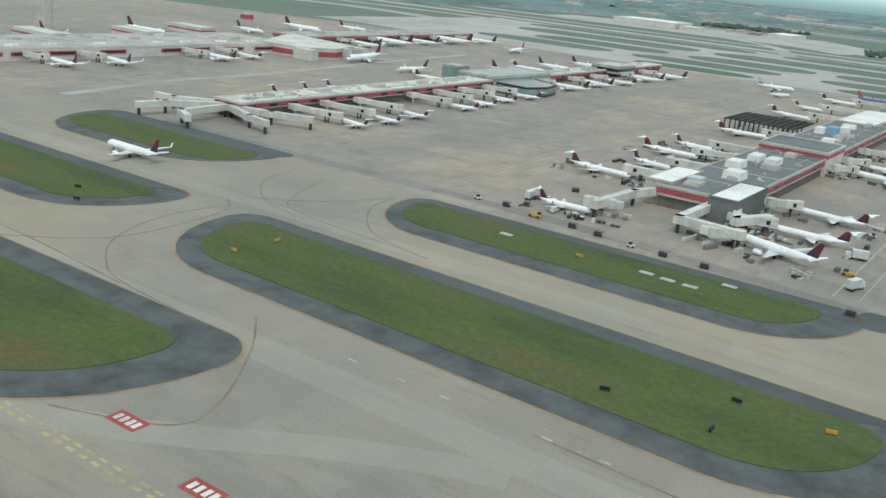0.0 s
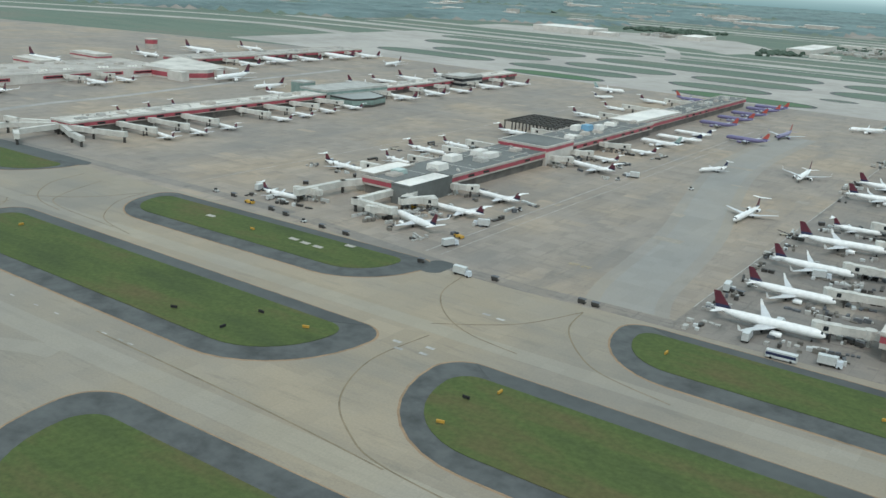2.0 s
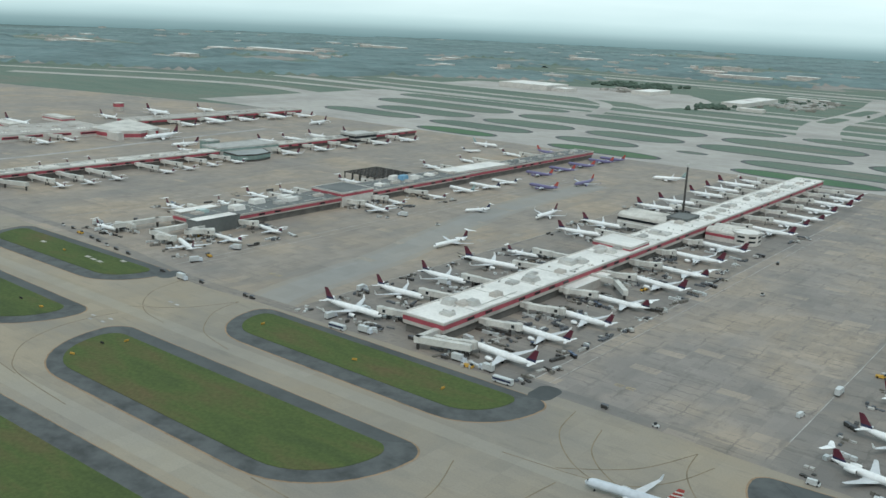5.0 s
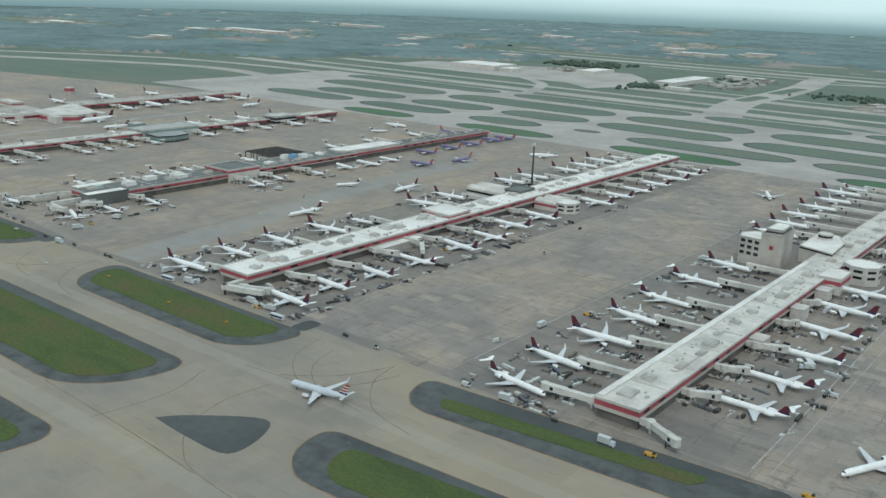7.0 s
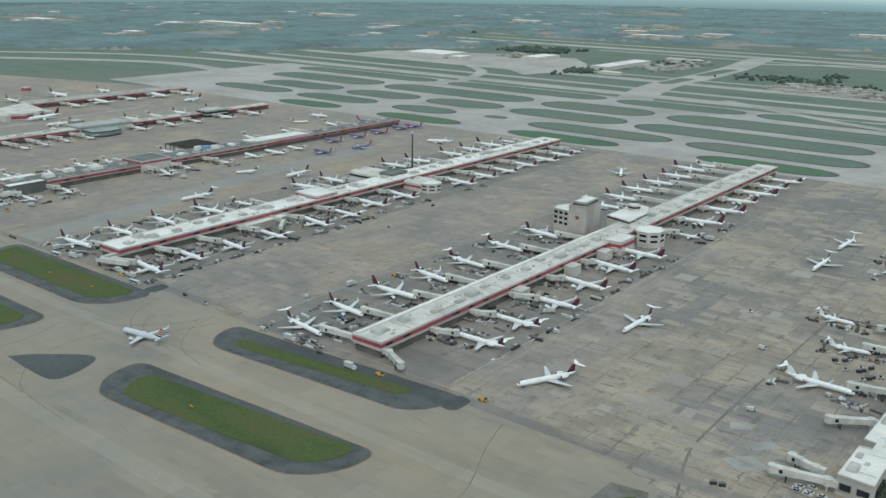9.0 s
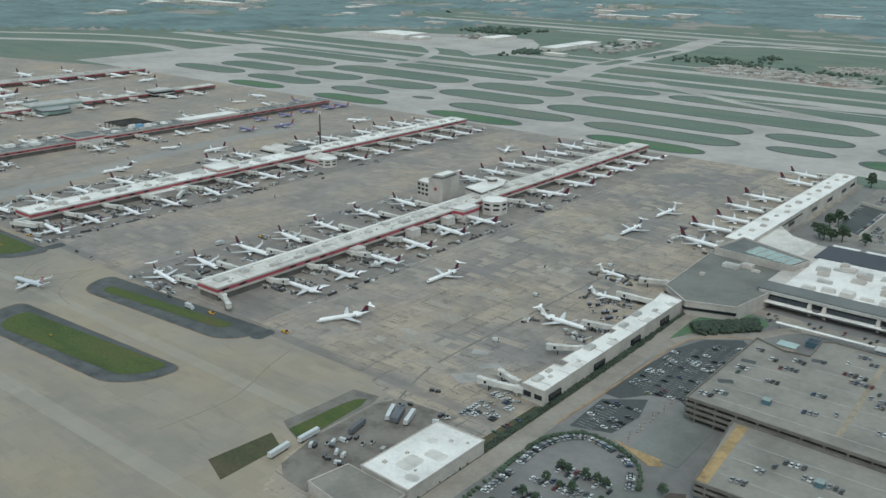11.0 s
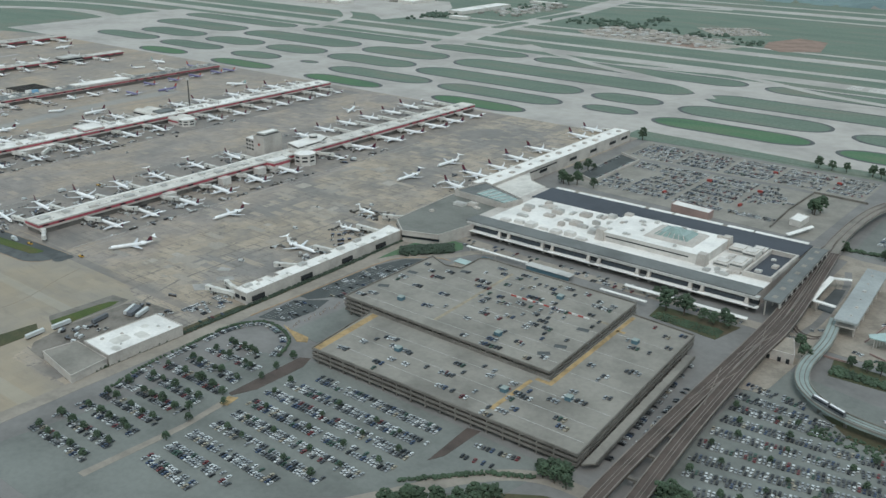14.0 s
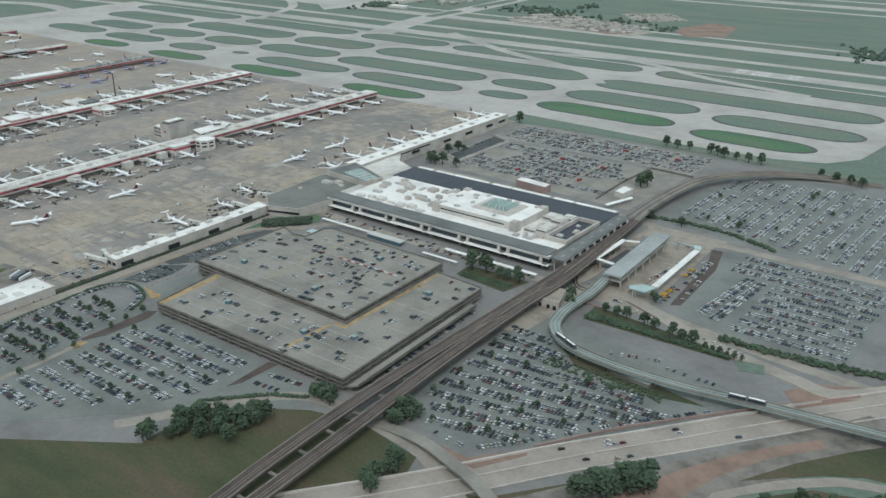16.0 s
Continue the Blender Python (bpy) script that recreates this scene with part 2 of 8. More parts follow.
M["crimson"] = surface("crimson_paint", (0.118, 0.02, 0.036), 0.4, wear=0.2)
M["orange"] = surface("orange_red_paint", (0.48, 0.09, 0.07), 0.4, wear=0.2)
M["tyre"] = surface("rubber", (0.02, 0.02, 0.02), 0.9, wear=0.3)
M["yellow"] = surface("yellow_paint", (0.52, 0.30, 0.04), 0.7, wear=0.4, big=0.2, small=1.0)
M["rim"] = surface("tan_earth_edge", (0.30, 0.205, 0.125), 0.95, wear=0.35, big=0.1, small=0.6)
M["shoulder"] = surface("streaked_asphalt", (0.082, 0.088, 0.087), 0.85, wear=0.5, big=0.09, small=0.3)
# weathered, and darkened further to carry the shade on the deck parapets
M["old_conc"] = surface("weathered_shade_toned_concrete", (0.165, 0.152, 0.132), 0.9, wear=0.35, big=0.08, small=0.5)
M["soft_line"] = surface("worn_white_line", (0.40, 0.39, 0.37), 0.85, wear=0.4, big=0.1, small=0.8)
M["line"] = surface("white_line_paint", (0.62, 0.61, 0.58), 0.8, wear=0.4, big=0.1, small=0.8)
M["faded_yellow"] = surface("faded_yellow_line_paint", (0.42, 0.33, 0.17), 0.8, wear=0.4, big=0.1, small=0.8)
M["rubber_mark"] = surface("faded_guide_line", (0.215, 0.172, 0.112), 0.85, wear=0.4, big=0.1, small=0.8)
M["sign_red"] = surface("red_marking_paint", (0.34, 0.06, 0.05), 0.8, wear=0.3, big=0.2, small=1.0)
M["black"] = surface("black_rubber_mat", (0.012, 0.012, 0.012), 0.9, wear=0.3)
M["teal"] = surface("pale_green_skylight", (0.33, 0.43, 0.41), 0.3, wear=0.2, big=0.1, small=0.5)
M["moss_glass"] = surface("mossy_green_glazing", (0.22, 0.30, 0.275), 0.25, wear=0.3, big=0.1, small=0.5)
M["blue"] = surface("blue_panel", (0.075, 0.145, 0.18), 0.6, wear=0.3)
M["tarp"] = surface("blue_tarpaulin", (0.16, 0.33, 0.48), 0.6, wear=0.3)
M["station_roof"] = surface("blue_grey_station_roof", (0.30, 0.318, 0.31), 0.7, wear=0.25)
M["walk_paint"] = surface("worn_orange_walkway_paint", (0.36, 0.25, 0.118), 0.85, wear=0.5, big=0.12, small=0.6)
M["forecourt"] = surface("tan_forecourt_concrete", (0.285, 0.25, 0.205), 0.88, wear=0.35, big=0.05, small=0.4)
M["yard"] = surface("oil_stained_yard_concrete", (0.185, 0.166, 0.142), 0.9, wear=0.5, big=0.06, small=0.35)
M["access"] = surface("tan_access_road_concrete", (0.275, 0.245, 0.205), 0.88, wear=0.3, big=0.04, small=0.3)
M["shrub"] = surface("clipped_shrub_leaves", (0.045, 0.066, 0.045), 0.95, wear=0.4, big=0.1, small=0.6)
M["faint_yellow"] = surface("nearly_worn_off_yellow_paint", (0.288, 0.243, 0.172), 0.85, wear=0.4, big=0.1, small=0.8)
M["roof_green"] = surface("pale_green_grey_roof", (0.27, 0.32, 0.30), 0.8, wear=0.3)
M["brick_pink"] = surface("pinkish_concrete", (0.30, 0.215, 0.19), 0.9, wear=0.3)
M["cart_cover"] = surface("grey_canvas_cover", (0.15, 0.16, 0.175), 0.8, wear=0.3, each=0.4)
M["rail"] = surface("rust_brown_ballast", (0.085, 0.065, 0.055), 0.95, wear=0.4, big=0.05, small=0.5)
M["rail_line"] = surface("pale_rail_walkway", (0.215, 0.185, 0.16), 0.8, wear=0.3)
CARS = [("silver", (0.29, 0.305, 0.31)), ("white", (0.56, 0.575, 0.57)), ("black", (0.018, 0.019, 0.021)), ("charcoal", (0.075, 0.08, 0.085)),
        ("red", (0.15, 0.028, 0.03)), ("blue", (0.045, 0.07, 0.125)), ("beige", (0.34, 0.30, 0.23)), ("green", (0.04, 0.085, 0.06))]
for tone, rgb in CARS:
    M["car_" + tone] = surface(tone + "_car_paint", rgb, 0.3, 0.2, wear=0.1, big=0.3, small=1.0)


def slab_tint(name):
    """Patched slabs: each its own shade between worn grey and fresh tan."""
    m, n, l, b = nodes_of(name)
    info = n.new("ShaderNodeObjectInfo")
    out = ramp_of(n, l, info.outputs["Random"], [(0, (0.262, 0.24, 0.212)), (0.4, (0.29, 0.258, 0.218)), (0.8, (0.315, 0.276, 0.228)), (1, (0.35, 0.32, 0.278))])
    co = coords(n, l)
    out = blend(n, l, out, ramp_of(n, l, noise_of(n, l, co, 0.35, 5, 0.7), [(0.3, (0.72,) * 3), (0.65, (1.05,) * 3)]), 0.9, "MULTIPLY")
    l.new(out, b.inputs["Base Color"])
    b.inputs["Roughness"].default_value = 0.85
    return m


M["slab"] = slab_tint("patched_slab_concrete")


# ---- mesh helpers: all lengths in plan metres ----
class Build:
    def __init__(self):
        self.v, self.f, self.m = [], [], []

    def face(self, pts, m=0):
        k = len(self.v)
        self.v += [tuple(p) for p in pts]
        self.f.append(tuple(range(k, k + len(pts))))
        self.m.append(m)

    def box(self, x0, y0, z0, x1, y1, z1, m=0, top=None):
        self.prism([(x0, y0), (x1, y0), (x1, y1), (x0, y1)], z0, z1, m, top)

    def prism(self, poly, z0, z1, m=0, top=None):
        k, n = len(self.v), len(poly)
        self.v += [(x, y, z0) for x, y in poly] + [(x, y, z1) for x, y in poly]
        for i in range(n):
            j = (i + 1) % n
            self.f.append((k + i, k + j, k + n + j, k + n + i))
            self.m.append(m)
        self.f.append(tuple(range(k + n, k + 2 * n)))
        self.m.append(m if top is None else top)
        self.f.append(tuple(range(k + n - 1, k - 1, -1)))
        self.m.append(m)

    def taper(self, x0, y0, x1, y1, z0, z1, inset, m=0, top=None):
        """A box whose top is drawn in on every side: bevelled housings, car bodies."""
        k = len(self.v)
        i, j = inset if isinstance(inset, tuple) else (inset, inset)
        self.v += [(x0, y0, z0), (x1, y0, z0), (x1, y1, z0), (x0, y1, z0), (x0 + i, y0 + j, z1), (x1 - i, y0 + j, z1), (x1 - i, y1 - j, z1), (x0 + i, y1 - j, z1)]
        for a in ((0, 1, 5, 4), (1, 2, 6, 5), (2, 3, 7, 6), (3, 0, 4, 7)):
            self.f.append(tuple(k + q for q in a))
            self.m.append(m)
        self.f.append((k + 4, k + 5, k + 6, k + 7))
        self.m.append(m if top is None else top)
        self.f.append((k + 3, k + 2, k + 1, k))
        self.m.append(m)

    def loft(self, rings, m=0, closed=True):
        k, n = len(self.v), len(rings[0])
        for r in rings:
            self.v += [tuple(p) for p in r]
        for a in range(len(rings) - 1):
            for i in range(n):
                j = (i + 1) % n
                self.f.append((k + a * n + i, k + a * n + j, k + (a + 1) * n + j, k + (a + 1) * n + i))
                self.m.append(m)
        if closed:
            self.f.append(tuple(k + i for i in range(n - 1, -1, -1)))
            e = k + (len(rings) - 1) * n
            self.f.append(tuple(e + i for i in range(n)))
            self.m += [m, m]

    def tube(self, a, b, r0, r1=None, n=10, m=0):
        a, b = Vector(a), Vector(b)
        r1 = r0 if r1 is None else r1
        d = (b - a).normalized()
        s = d.orthogonal().normalized()
        t = d.cross(s)
        ring = lambda c, r: [c + r * (math.cos(2 * math.pi * i / n) * s + math.sin(2 * math.pi * i / n) * t) for i in range(n)]
        self.loft([ring(a, r0), ring(b, r1)], m)

    def mesh(self, name, mats, smooth=False):
        me = bpy.data.meshes.new(name)
        me.from_pydata([(x * K, y * K, z * K) for x, y, z in self.v], [], self.f)
        for mt in mats:
            me.materials.append(mt)
        me.polygons.foreach_set("material_index", self.m)
        if smooth:
            me.polygons.foreach_set("use_smooth", [True] * len(me.polygons))
        me.update()
        return me


def at(x, y, z=0.0, rz=0.0):
    return pose(K * x, K * y, K * z, 0, 0, rz)


def thing(name, label, category, group="", place=None):
    ob = new(name)
    ob.empty_display_size = 0.2
    ob.matrix_basis = place or Matrix()
    return tagged(ob, label, category, group)


def part(name, bm, mats, parent, label="", smooth=False, place=None):
    ob = new(name, bm.mesh(name, mats if isinstance(mats, list) else [mats], smooth))
    ob.parent = parent
    if place:
        ob.matrix_basis = place
    return tagged(ob, label)


def setting(name, bm, mats, label="", category="", kind="structure", place=None):
    ob = new(name, bm.mesh(name, mats if isinstance(mats, list) else [mats]))
    if place:
        ob.matrix_basis = place
    return tagged(ob, label, category, "", kind)


def rounded(x0, y0, x1, y1, r, n=8, r_far=None):
    """A rectangle with rounded corners; r may be two radii, (along x, along y)."""
    rx, ry = r if isinstance(r, tuple) else (r, r)
    rx, ry = min(rx, (x1 - x0) / 2), min(ry, (y1 - y0) / 2)
    pts = []
    for cx, cy, a0 in ((x1 - rx, y1 - ry, 0), (x0 + rx, y1 - ry, 90), (x0 + rx, y0 + ry, 180), (x1 - rx, y0 + ry, 270)):
        for i in range(n + 1):
            a = radians(a0 + 90 * i / n)
            pts.append((cx + rx * math.cos(a), cy + ry * math.sin(a)))
    return pts


def ribbon(pts, width, z0, z1, bm, m=0):
    """A band along a line of points, closed at both ends."""
    left, right = [], []
    for i, p in enumerate(pts):
        a = Vector(pts[max(i - 1, 0)][:2])
        b = Vector(pts[min(i + 1, len(pts) - 1)][:2])
        d = (b - a).normalized()
        left.append((p[0] - d.y * width / 2, p[1] + d.x * width / 2, p[2] if len(p) > 2 else 0))
        right.append((p[0] + d.y * width / 2, p[1] - d.x * width / 2, p[2] if len(p) > 2 else 0))
    rings = [[(l[0], l[1], l[2] + z0), (r[0], r[1], r[2] + z0), (r[0], r[1], r[2] + z1), (l[0], l[1], l[2] + z1)] for l, r in zip(left, right)]
    bm.loft(rings, m)


def curve_through(pts, n=8):
    """Points along a smooth line through the given ones."""
    out = []
    for i in range(len(pts) - 1):
        p0, p1, p2, p3 = (Vector(pts[max(0, min(len(pts) - 1, i + q))]) for q in (-1, 0, 1, 2))
        for s in range(n):
            t = s / n
            out.append(tuple(0.5 * ((2 * p1) + (p2 - p0) * t + (2 * p0 - 5 * p1 + 4 * p2 - p3) * t * t + (3 * p1 - p0 - 3 * p2 + p3) * t ** 3)))
    return out + [tuple(pts[-1])]

# ---- ground, paving and grass ----
b = Build()
b.prism(curve_through([(6000, -3500), (7500, 2500), (6000, 6800), (2500, 8300), (-1500, 8000), (-4600, 6200), (-6700, 3600), (-7300, 1000), (-7000, -1500), (-5800, -3500)], 6), -6, -0.35)
setting("ground", b, M["wood"], "wooded land reaching the horizon, distance haze in its colour", "ground")
b = Build()
b.prism([(-2300, -1500), (2400, -1500), (2400, 2345), (-1650, 2345), (-1650, 1130), (-2300, 560)], -0.3, -0.12)
setting("airfield_grass", b, M["field"], "mown grass of the airfield, distance haze in its pale colour", "grass", "structure")
b = Build()
b.prism([(-1560, 2030), (1500, 2075), (1500, 2135), (-1560, 2090)], -0.2, 0.02)
b.prism([(-1500, 2180), (1500, 2225), (1500, 2250), (-1500, 2205)], -0.2, 0.02)
setting("far_runway", b, M["far_paving"], "pale far runway and taxiway before the woods", "runway")
for name, m, poly in (("apron", "apron", [(-72, -214), (283, -214), (281, -171), (254, -40), (222, 129), (205, 200), (200, 505), (-72, 505)]), ("apron_east", "apron_east", [(283, -214), (441, -214), (441, 24), (424, 30), (424, 505), (200, 505), (205, 200), (222, 129), (254, -40), (281, -171)]), ("apron_west", "apron_west", [(-1700, -214), (-72, -214), (-72, 505), (-1080, 505), (-1700, 330)])):
    b = Build()
    b.prism(poly, -0.25, 0.0)
    setting(name, b, M[m], "stained grey and tan concrete apron slabs", "apron")
b = Build()
ribbon(curve_through([(-250, -218, 0), (-258, -190, 0), (-264, -140, 0), (-272, -80, 0), (-290, 0, 0), (-306, 80, 0), (-314, 160, 0), (-316, 300, 0)], 8), 34, -0.1, 0.005, b)
setting("worn_lane", b, M["lane_edge"], "smooth grey edge of the worn lane", "apron")
b = Build()
ribbon(curve_through([(-250, -218, 0), (-258, -190, 0), (-264, -140, 0), (-272, -80, 0), (-290, 0, 0), (-306, 80, 0), (-314, 160, 0), (-316, 300, 0)], 8), 22, -0.1, 0.012, b)
setting("worn_lane", b, M["lane_blue"], "smooth blue-grey worn lane across the apron", "apron")
b = Build()
ribbon(curve_through([(-790, -204, 0), (-812, -108, 0), (-816, -27, 0), (-831, 80, 0), (-842, 170, 0), (-858, 320, 0)], 8), 9, -0.1, 0.007, b)
setting("worn_lane", b, M["pale_lane"], "pale worn strip along the far apron", "apron")
for x0, x1, y0, y1 in ((-232, -72, -211, 486), (45, 209, -212, 500)):
    b = Build()
    b.box(x0, y0, -0.2, x1, y1, 0.008)
    setting("gate_stands", b, M["stand"], "oil-darkened grey concrete of the gate stands", "apron")
b = Build()
b.box(-1700, -700, -0.25, 440, -214, 0.0)
setting("taxiway_paving", b, M["taxi"], "tan concrete taxiway and holding area", "taxiway")
b = Build()
b.prism([(-1250, 505), (400, 505), (400, 550), (668, 535), (800, 542), (858, 562), (888, 606), (897, 704), (900, 1010), (-1250, 1010)], -0.25, -0.02)
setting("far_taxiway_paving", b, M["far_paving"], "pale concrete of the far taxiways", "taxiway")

# grass islands: an asphalt shoulder with turf inside
NEAR = [((-543, -346, -306, -289), (-534, -336, -319, -297), -0.026), ((-277, -359, -62, -297), (-268, -350, -74, -306), -0.012),
        ((46, -346, 230, -303), (66, -338, 219, -310), 0.05), ((-830, -342, -570, -290), (-822, -332, -582, -298), 0.0),
        ((-518, -264, -339, -217), (-511, -253, -352, -224), 0.0), ((-245, -271, -50, -224), (-237, -260, -64, -230), -0.01),
        ((45, -262, 224, -228), (66, -252, 198, -241), 0.06), ((-738, -262, -602, -206), (-731, -250, -608, -220), 0.0),
        ((-960, -440, -450, -372), (-950, -428, -466, -382), 0.0), ((-345, -452, -40, -386), (-333, -442, -50, -397), 0.0)]


def tapered(x0, y0, x1, y1, lean=0.0, n=9):
    """An island with tight corners on its apron side and wide swept ones on the other."""
    h = y1 - y0
    low, top = (min(h * 0.72, (x1 - x0) * 0.3), h * 0.8), (h * 0.2, h * 0.2)
    pts = []
    for cx, cy, (rx, ry), a0 in ((x1 - top[0], y1 - top[1], top, 0), (x0 + top[0], y1 - top[1], top, 90), (x0 + low[0], y0 + low[1], low, 180), (x1 - low[0], y0 + low[1], low, 270)):
        for i in range(n + 1):
            a = radians(a0 + 90 * i / n)
            x, y = cx + rx * math.cos(a), cy + ry * math.sin(a)
            pts.append((x, y + lean * (x - x0)))
    return pts


for shoulder, turf_box, lean in NEAR:
    b = Build()
    b.prism(tapered(*shoulder, lean), -0.2, 0.1)
    ob = setting("taxiway_island", b, M["shoulder"], "streaked asphalt shoulder round a grass island", "taxiway island")
    x0, y0, x1, y1 = shoulder
    b = Build()
    b.prism(tapered(x0 - 0.9, y0 - 0.9, x1 + 0.9, y1 + 0.6, lean), -0.2, 0.05)
    part("earth_rim", b, M["rim"], ob, "thin tan earth edge")
    b = Build()
    if y1 > -370:
        edge = [(x0 + 9, y1 - 0.3), (x0 + 22, turf_box[3] - 1), (x1 - 24, turf_box[3] - 1), (x1 - 9, y1 - 0.3)]
        b.prism([(x, y + lean * (x - x0)) for x, y in edge], 0.05, 0.16)
        part("dark_strip", b, M["asphalt"], ob, "fresh dark asphalt strip")
    g = Build()
    g.prism(tapered(*turf_box, lean * (1.0 if lean < 0.05 else 1.7)), 0.05, 0.28)
    part("turf", g, M["grass"], ob, "patchy green mown grass")
b = Build()
b.prism(curve_through([(-22, -350), (-11, -337), (17, -317), (29, -330), (30, -350), (5, -352), (-22, -350)], 5)[:-1], -0.2, 0.1)
setting("asphalt_wedge", b, M["asphalt"], "dark asphalt wedge between taxi lanes", "taxiway island")
b = Build()
b.prism(rounded(-700, -215, -600, -205, 5), -0.2, 0.13)
setting("asphalt_strip", b, M["asphalt"], "dark asphalt strip beside the far island", "taxiway island")
for kind, poly, z, label in (("old_conc", [(329, -299), (337, -303), (353, -309), (353, -250), (350, -242), (332, -245), (331, -271)], 0.1, "weathered grey shoulder round the verge"),
                             ("grass", [(338, -303), (353, -308), (350, -257), (347, -249), (342, -254), (340, -264)], 0.22, "green grass verge beside the cargo yard"),
                             ("rough", [(334, -312), (349, -319), (350, -360), (330, -352)], 0.22, "dark grass verge beside the cargo yard")):
    b = Build()
    b.prism(poly, -0.2, z)
    setting("verge", b, M[kind], label, "verge")
b = Build()
b.prism([(296, -213.9), (441, -213.9), (441, -352), (372, -352), (357, -320), (354, -238), (330, -228)], -0.1, 0.012)
setting("ramp_paving", b, M["apron_east"], "stained slabs round the cargo yard", "apron")
b = Build()
for poly in ([(364, -190), (374, -178), (386, -185), (376, -197)], [(367, -167), (377, -157), (384, -161), (373, -172)], [(386, -186), (394, -181), (398, -186), (390, -192)], [(352, -150), (362, -146), (365, -152), (355, -157)]):
    b.prism(poly, -0.1, 0.022)
setting("fresh_slabs", b, M["pale_lane"], "pale freshly poured apron slabs", "apron")
b = Build()
ribbon(curve_through([(361, -236, 0), (350, -200, 0), (347, -170, 0), (347, -60, 0), (349, 60, 0)], 6), 1.3, -0.1, 0.02, b)
setting("tar_seam", b, M["old_conc"], "dark worn seam along the ramp", "apron")

FAR = [(543, 27, ((-524, -355), (-262, -80), (34, 213), (-760, -614))),
       (627, 33, ((-561, -429), (-280, -40), (-18, 227), (384, 620), (-800, -607), (-1040, -830))), (640, 24, ((259, 353), (-376, -331))), (608, 31, ((653, 832),)),
       (724, 40, ((-145, 208), (382, 617), (-760, -590), (-1000, -790))), (732, 40, ((-568, -406), (-384, -166))), (728, 34, ((226, 352),)), (706, 36, ((646, 869),)),
       (844, 46, ((-766, -417), (-390, -174), (-146, 356), (-1100, -790))), (828, 40, ((380, 862),)),
       (965, 36, ((-304, -60), (-40, 400), (430, 880), (-700, -330), (-1150, -740)))]
for y, half, spans in FAR:
    for x0, x1 in spans:
        h = half if x1 - x0 > 60 else half * 0.5
        b = Build()
        b.prism(rounded(x0, y - h, x1, y + h, (min(55, (x1 - x0) * 0.4), h)), -0.15, 0.02)
        ob = setting("far_taxiway_island", b, M["asphalt"], "narrow dark shoulder of a far grass island", "taxiway island")
        g = Build()
        g.prism(rounded(x0 + 6, y - h + 6, x1 - 6, y + h - 6, (min(50, (x1 - x0) * 0.38), h - 6)), 0.0, 0.12)
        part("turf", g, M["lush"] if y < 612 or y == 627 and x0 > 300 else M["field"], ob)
for y0, y1, x0, x1 in ((1042, 1090, -1700, 1900), (1150, 1176, -1500, 1900), (1285, 1330, -1900, 1200), (1385, 1402, -1250, 900)):
    b = Build()
    b.box(x0, y0, -0.3, x1, y1, -0.045)
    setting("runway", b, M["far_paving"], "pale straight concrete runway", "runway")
b = Build()
ribbon(curve_through([(-285, 985, 0), (-330, 1147, 0), (-352, 1300, 0), (-356, 1500, 0), (-372, 1720, 0), (-400, 1900, 0), (-420, 2040, 0)]), 70, -0.2, -0.03, b)
ribbon(curve_through([(-420, 1890, 0), (-333, 1900, 0), (-185, 2004, 0), (-60, 2040, 0)]), 26, -0.2, -0.025, b)
ribbon(curve_through([(-152, 1102, 0), (70, 985, 0), (225, 928, 0), (330, 884, 0), (392, 815, 0)]), 24, -0.2, 0.14, b)
ribbon(curve_through([(250, 1075, 0), (409, 1023, 0), (536, 968, 0), (720, 930, 0)]), 20, -0.2, 0.15, b)
ribbon(curve_through([(120, 1000, 0), (330, 1050, 0), (560, 1070, 0)]), 24, -0.2, -0.03, b)
ribbon(curve_through([(-700, 1000, 0), (-780, 1190, 0), (-900, 1300, 0)]), 26, -0.2, -0.03, b)
ribbon(curve_through([(-1200, 780, 0), (-1500, 790, 0), (-1950, 520, 0)]), 45, -0.2, -0.03, b)
ribbon(curve_through([(-1250, 960, 0), (-1700, 880, 0), (-2150, 560, 0)]), 30, -0.2, -0.03, b)
ribbon([(-900, 1968, 0), (100, 1966, 0), (700, 1962, 0), (2300, 1990, 0)], 22, -0.2, 0.0, b)
ribbon(curve_through([(1050, 580, 0), (945, 600, 0), (925, 760, 0), (980, 860, 0)]), 40, -0.2, 0.0, b)
g = Build()
for x0, y0, x1, y1 in ((-378, 1275, -344, 1415), (-384, 1490, -350, 1690)):
    g.prism(rounded(x0, y0, x1, y1, 15), -0.1, 0.03)
setting("taxiway_turf", g, M["field"], "grass islands in the cross taxiway", "grass")
setting("cross_taxiways", b, M["far_paving"], "pale concrete cross taxiways", "taxiway")
b = Build()
b.prism([(-1330, 1320), (-812, 1318), (-676, 1213), (-630, 1420), (-700, 1545), (-800, 1662), (-1000, 1640), (-1330, 1480)], -0.2, -0.03)
setting("hangar_apron", b, M["far_paving"], "tan concrete before the far hangars", "apron")

b = Build()
for x0, x1 in ((540, 556), (575, 600), (640, 655)):
    for y in (1052, 1060, 1072, 1080):
        b.box(x0, y, -0.05, x1 + 6, y + 3, 0.02)
setting("runway_marks", b, M["line"], "white runway touchdown bars", "marking")
b = Build()
ribbon([(-1000, -371, 0), (-560, -372, 0), (-300, -374, 0), (440, -377, 0)], 11, -0.1, 0.012, b)
ribbon(curve_through([(-480, -440, 0), (-436, -416, 0), (-408, -397, 0), (-386, -385, 0), (-374, -381, 0)], 6), 9, -0.1, 0.006, b)
ribbon([(-1000, -279, 0), (-300, -281, 0), (440, -284, 0)], 9, -0.1, 0.012, b)
setting("taxi_lane", b, M["lane"], "lighter grey concrete lane down the taxiway", "taxiway")

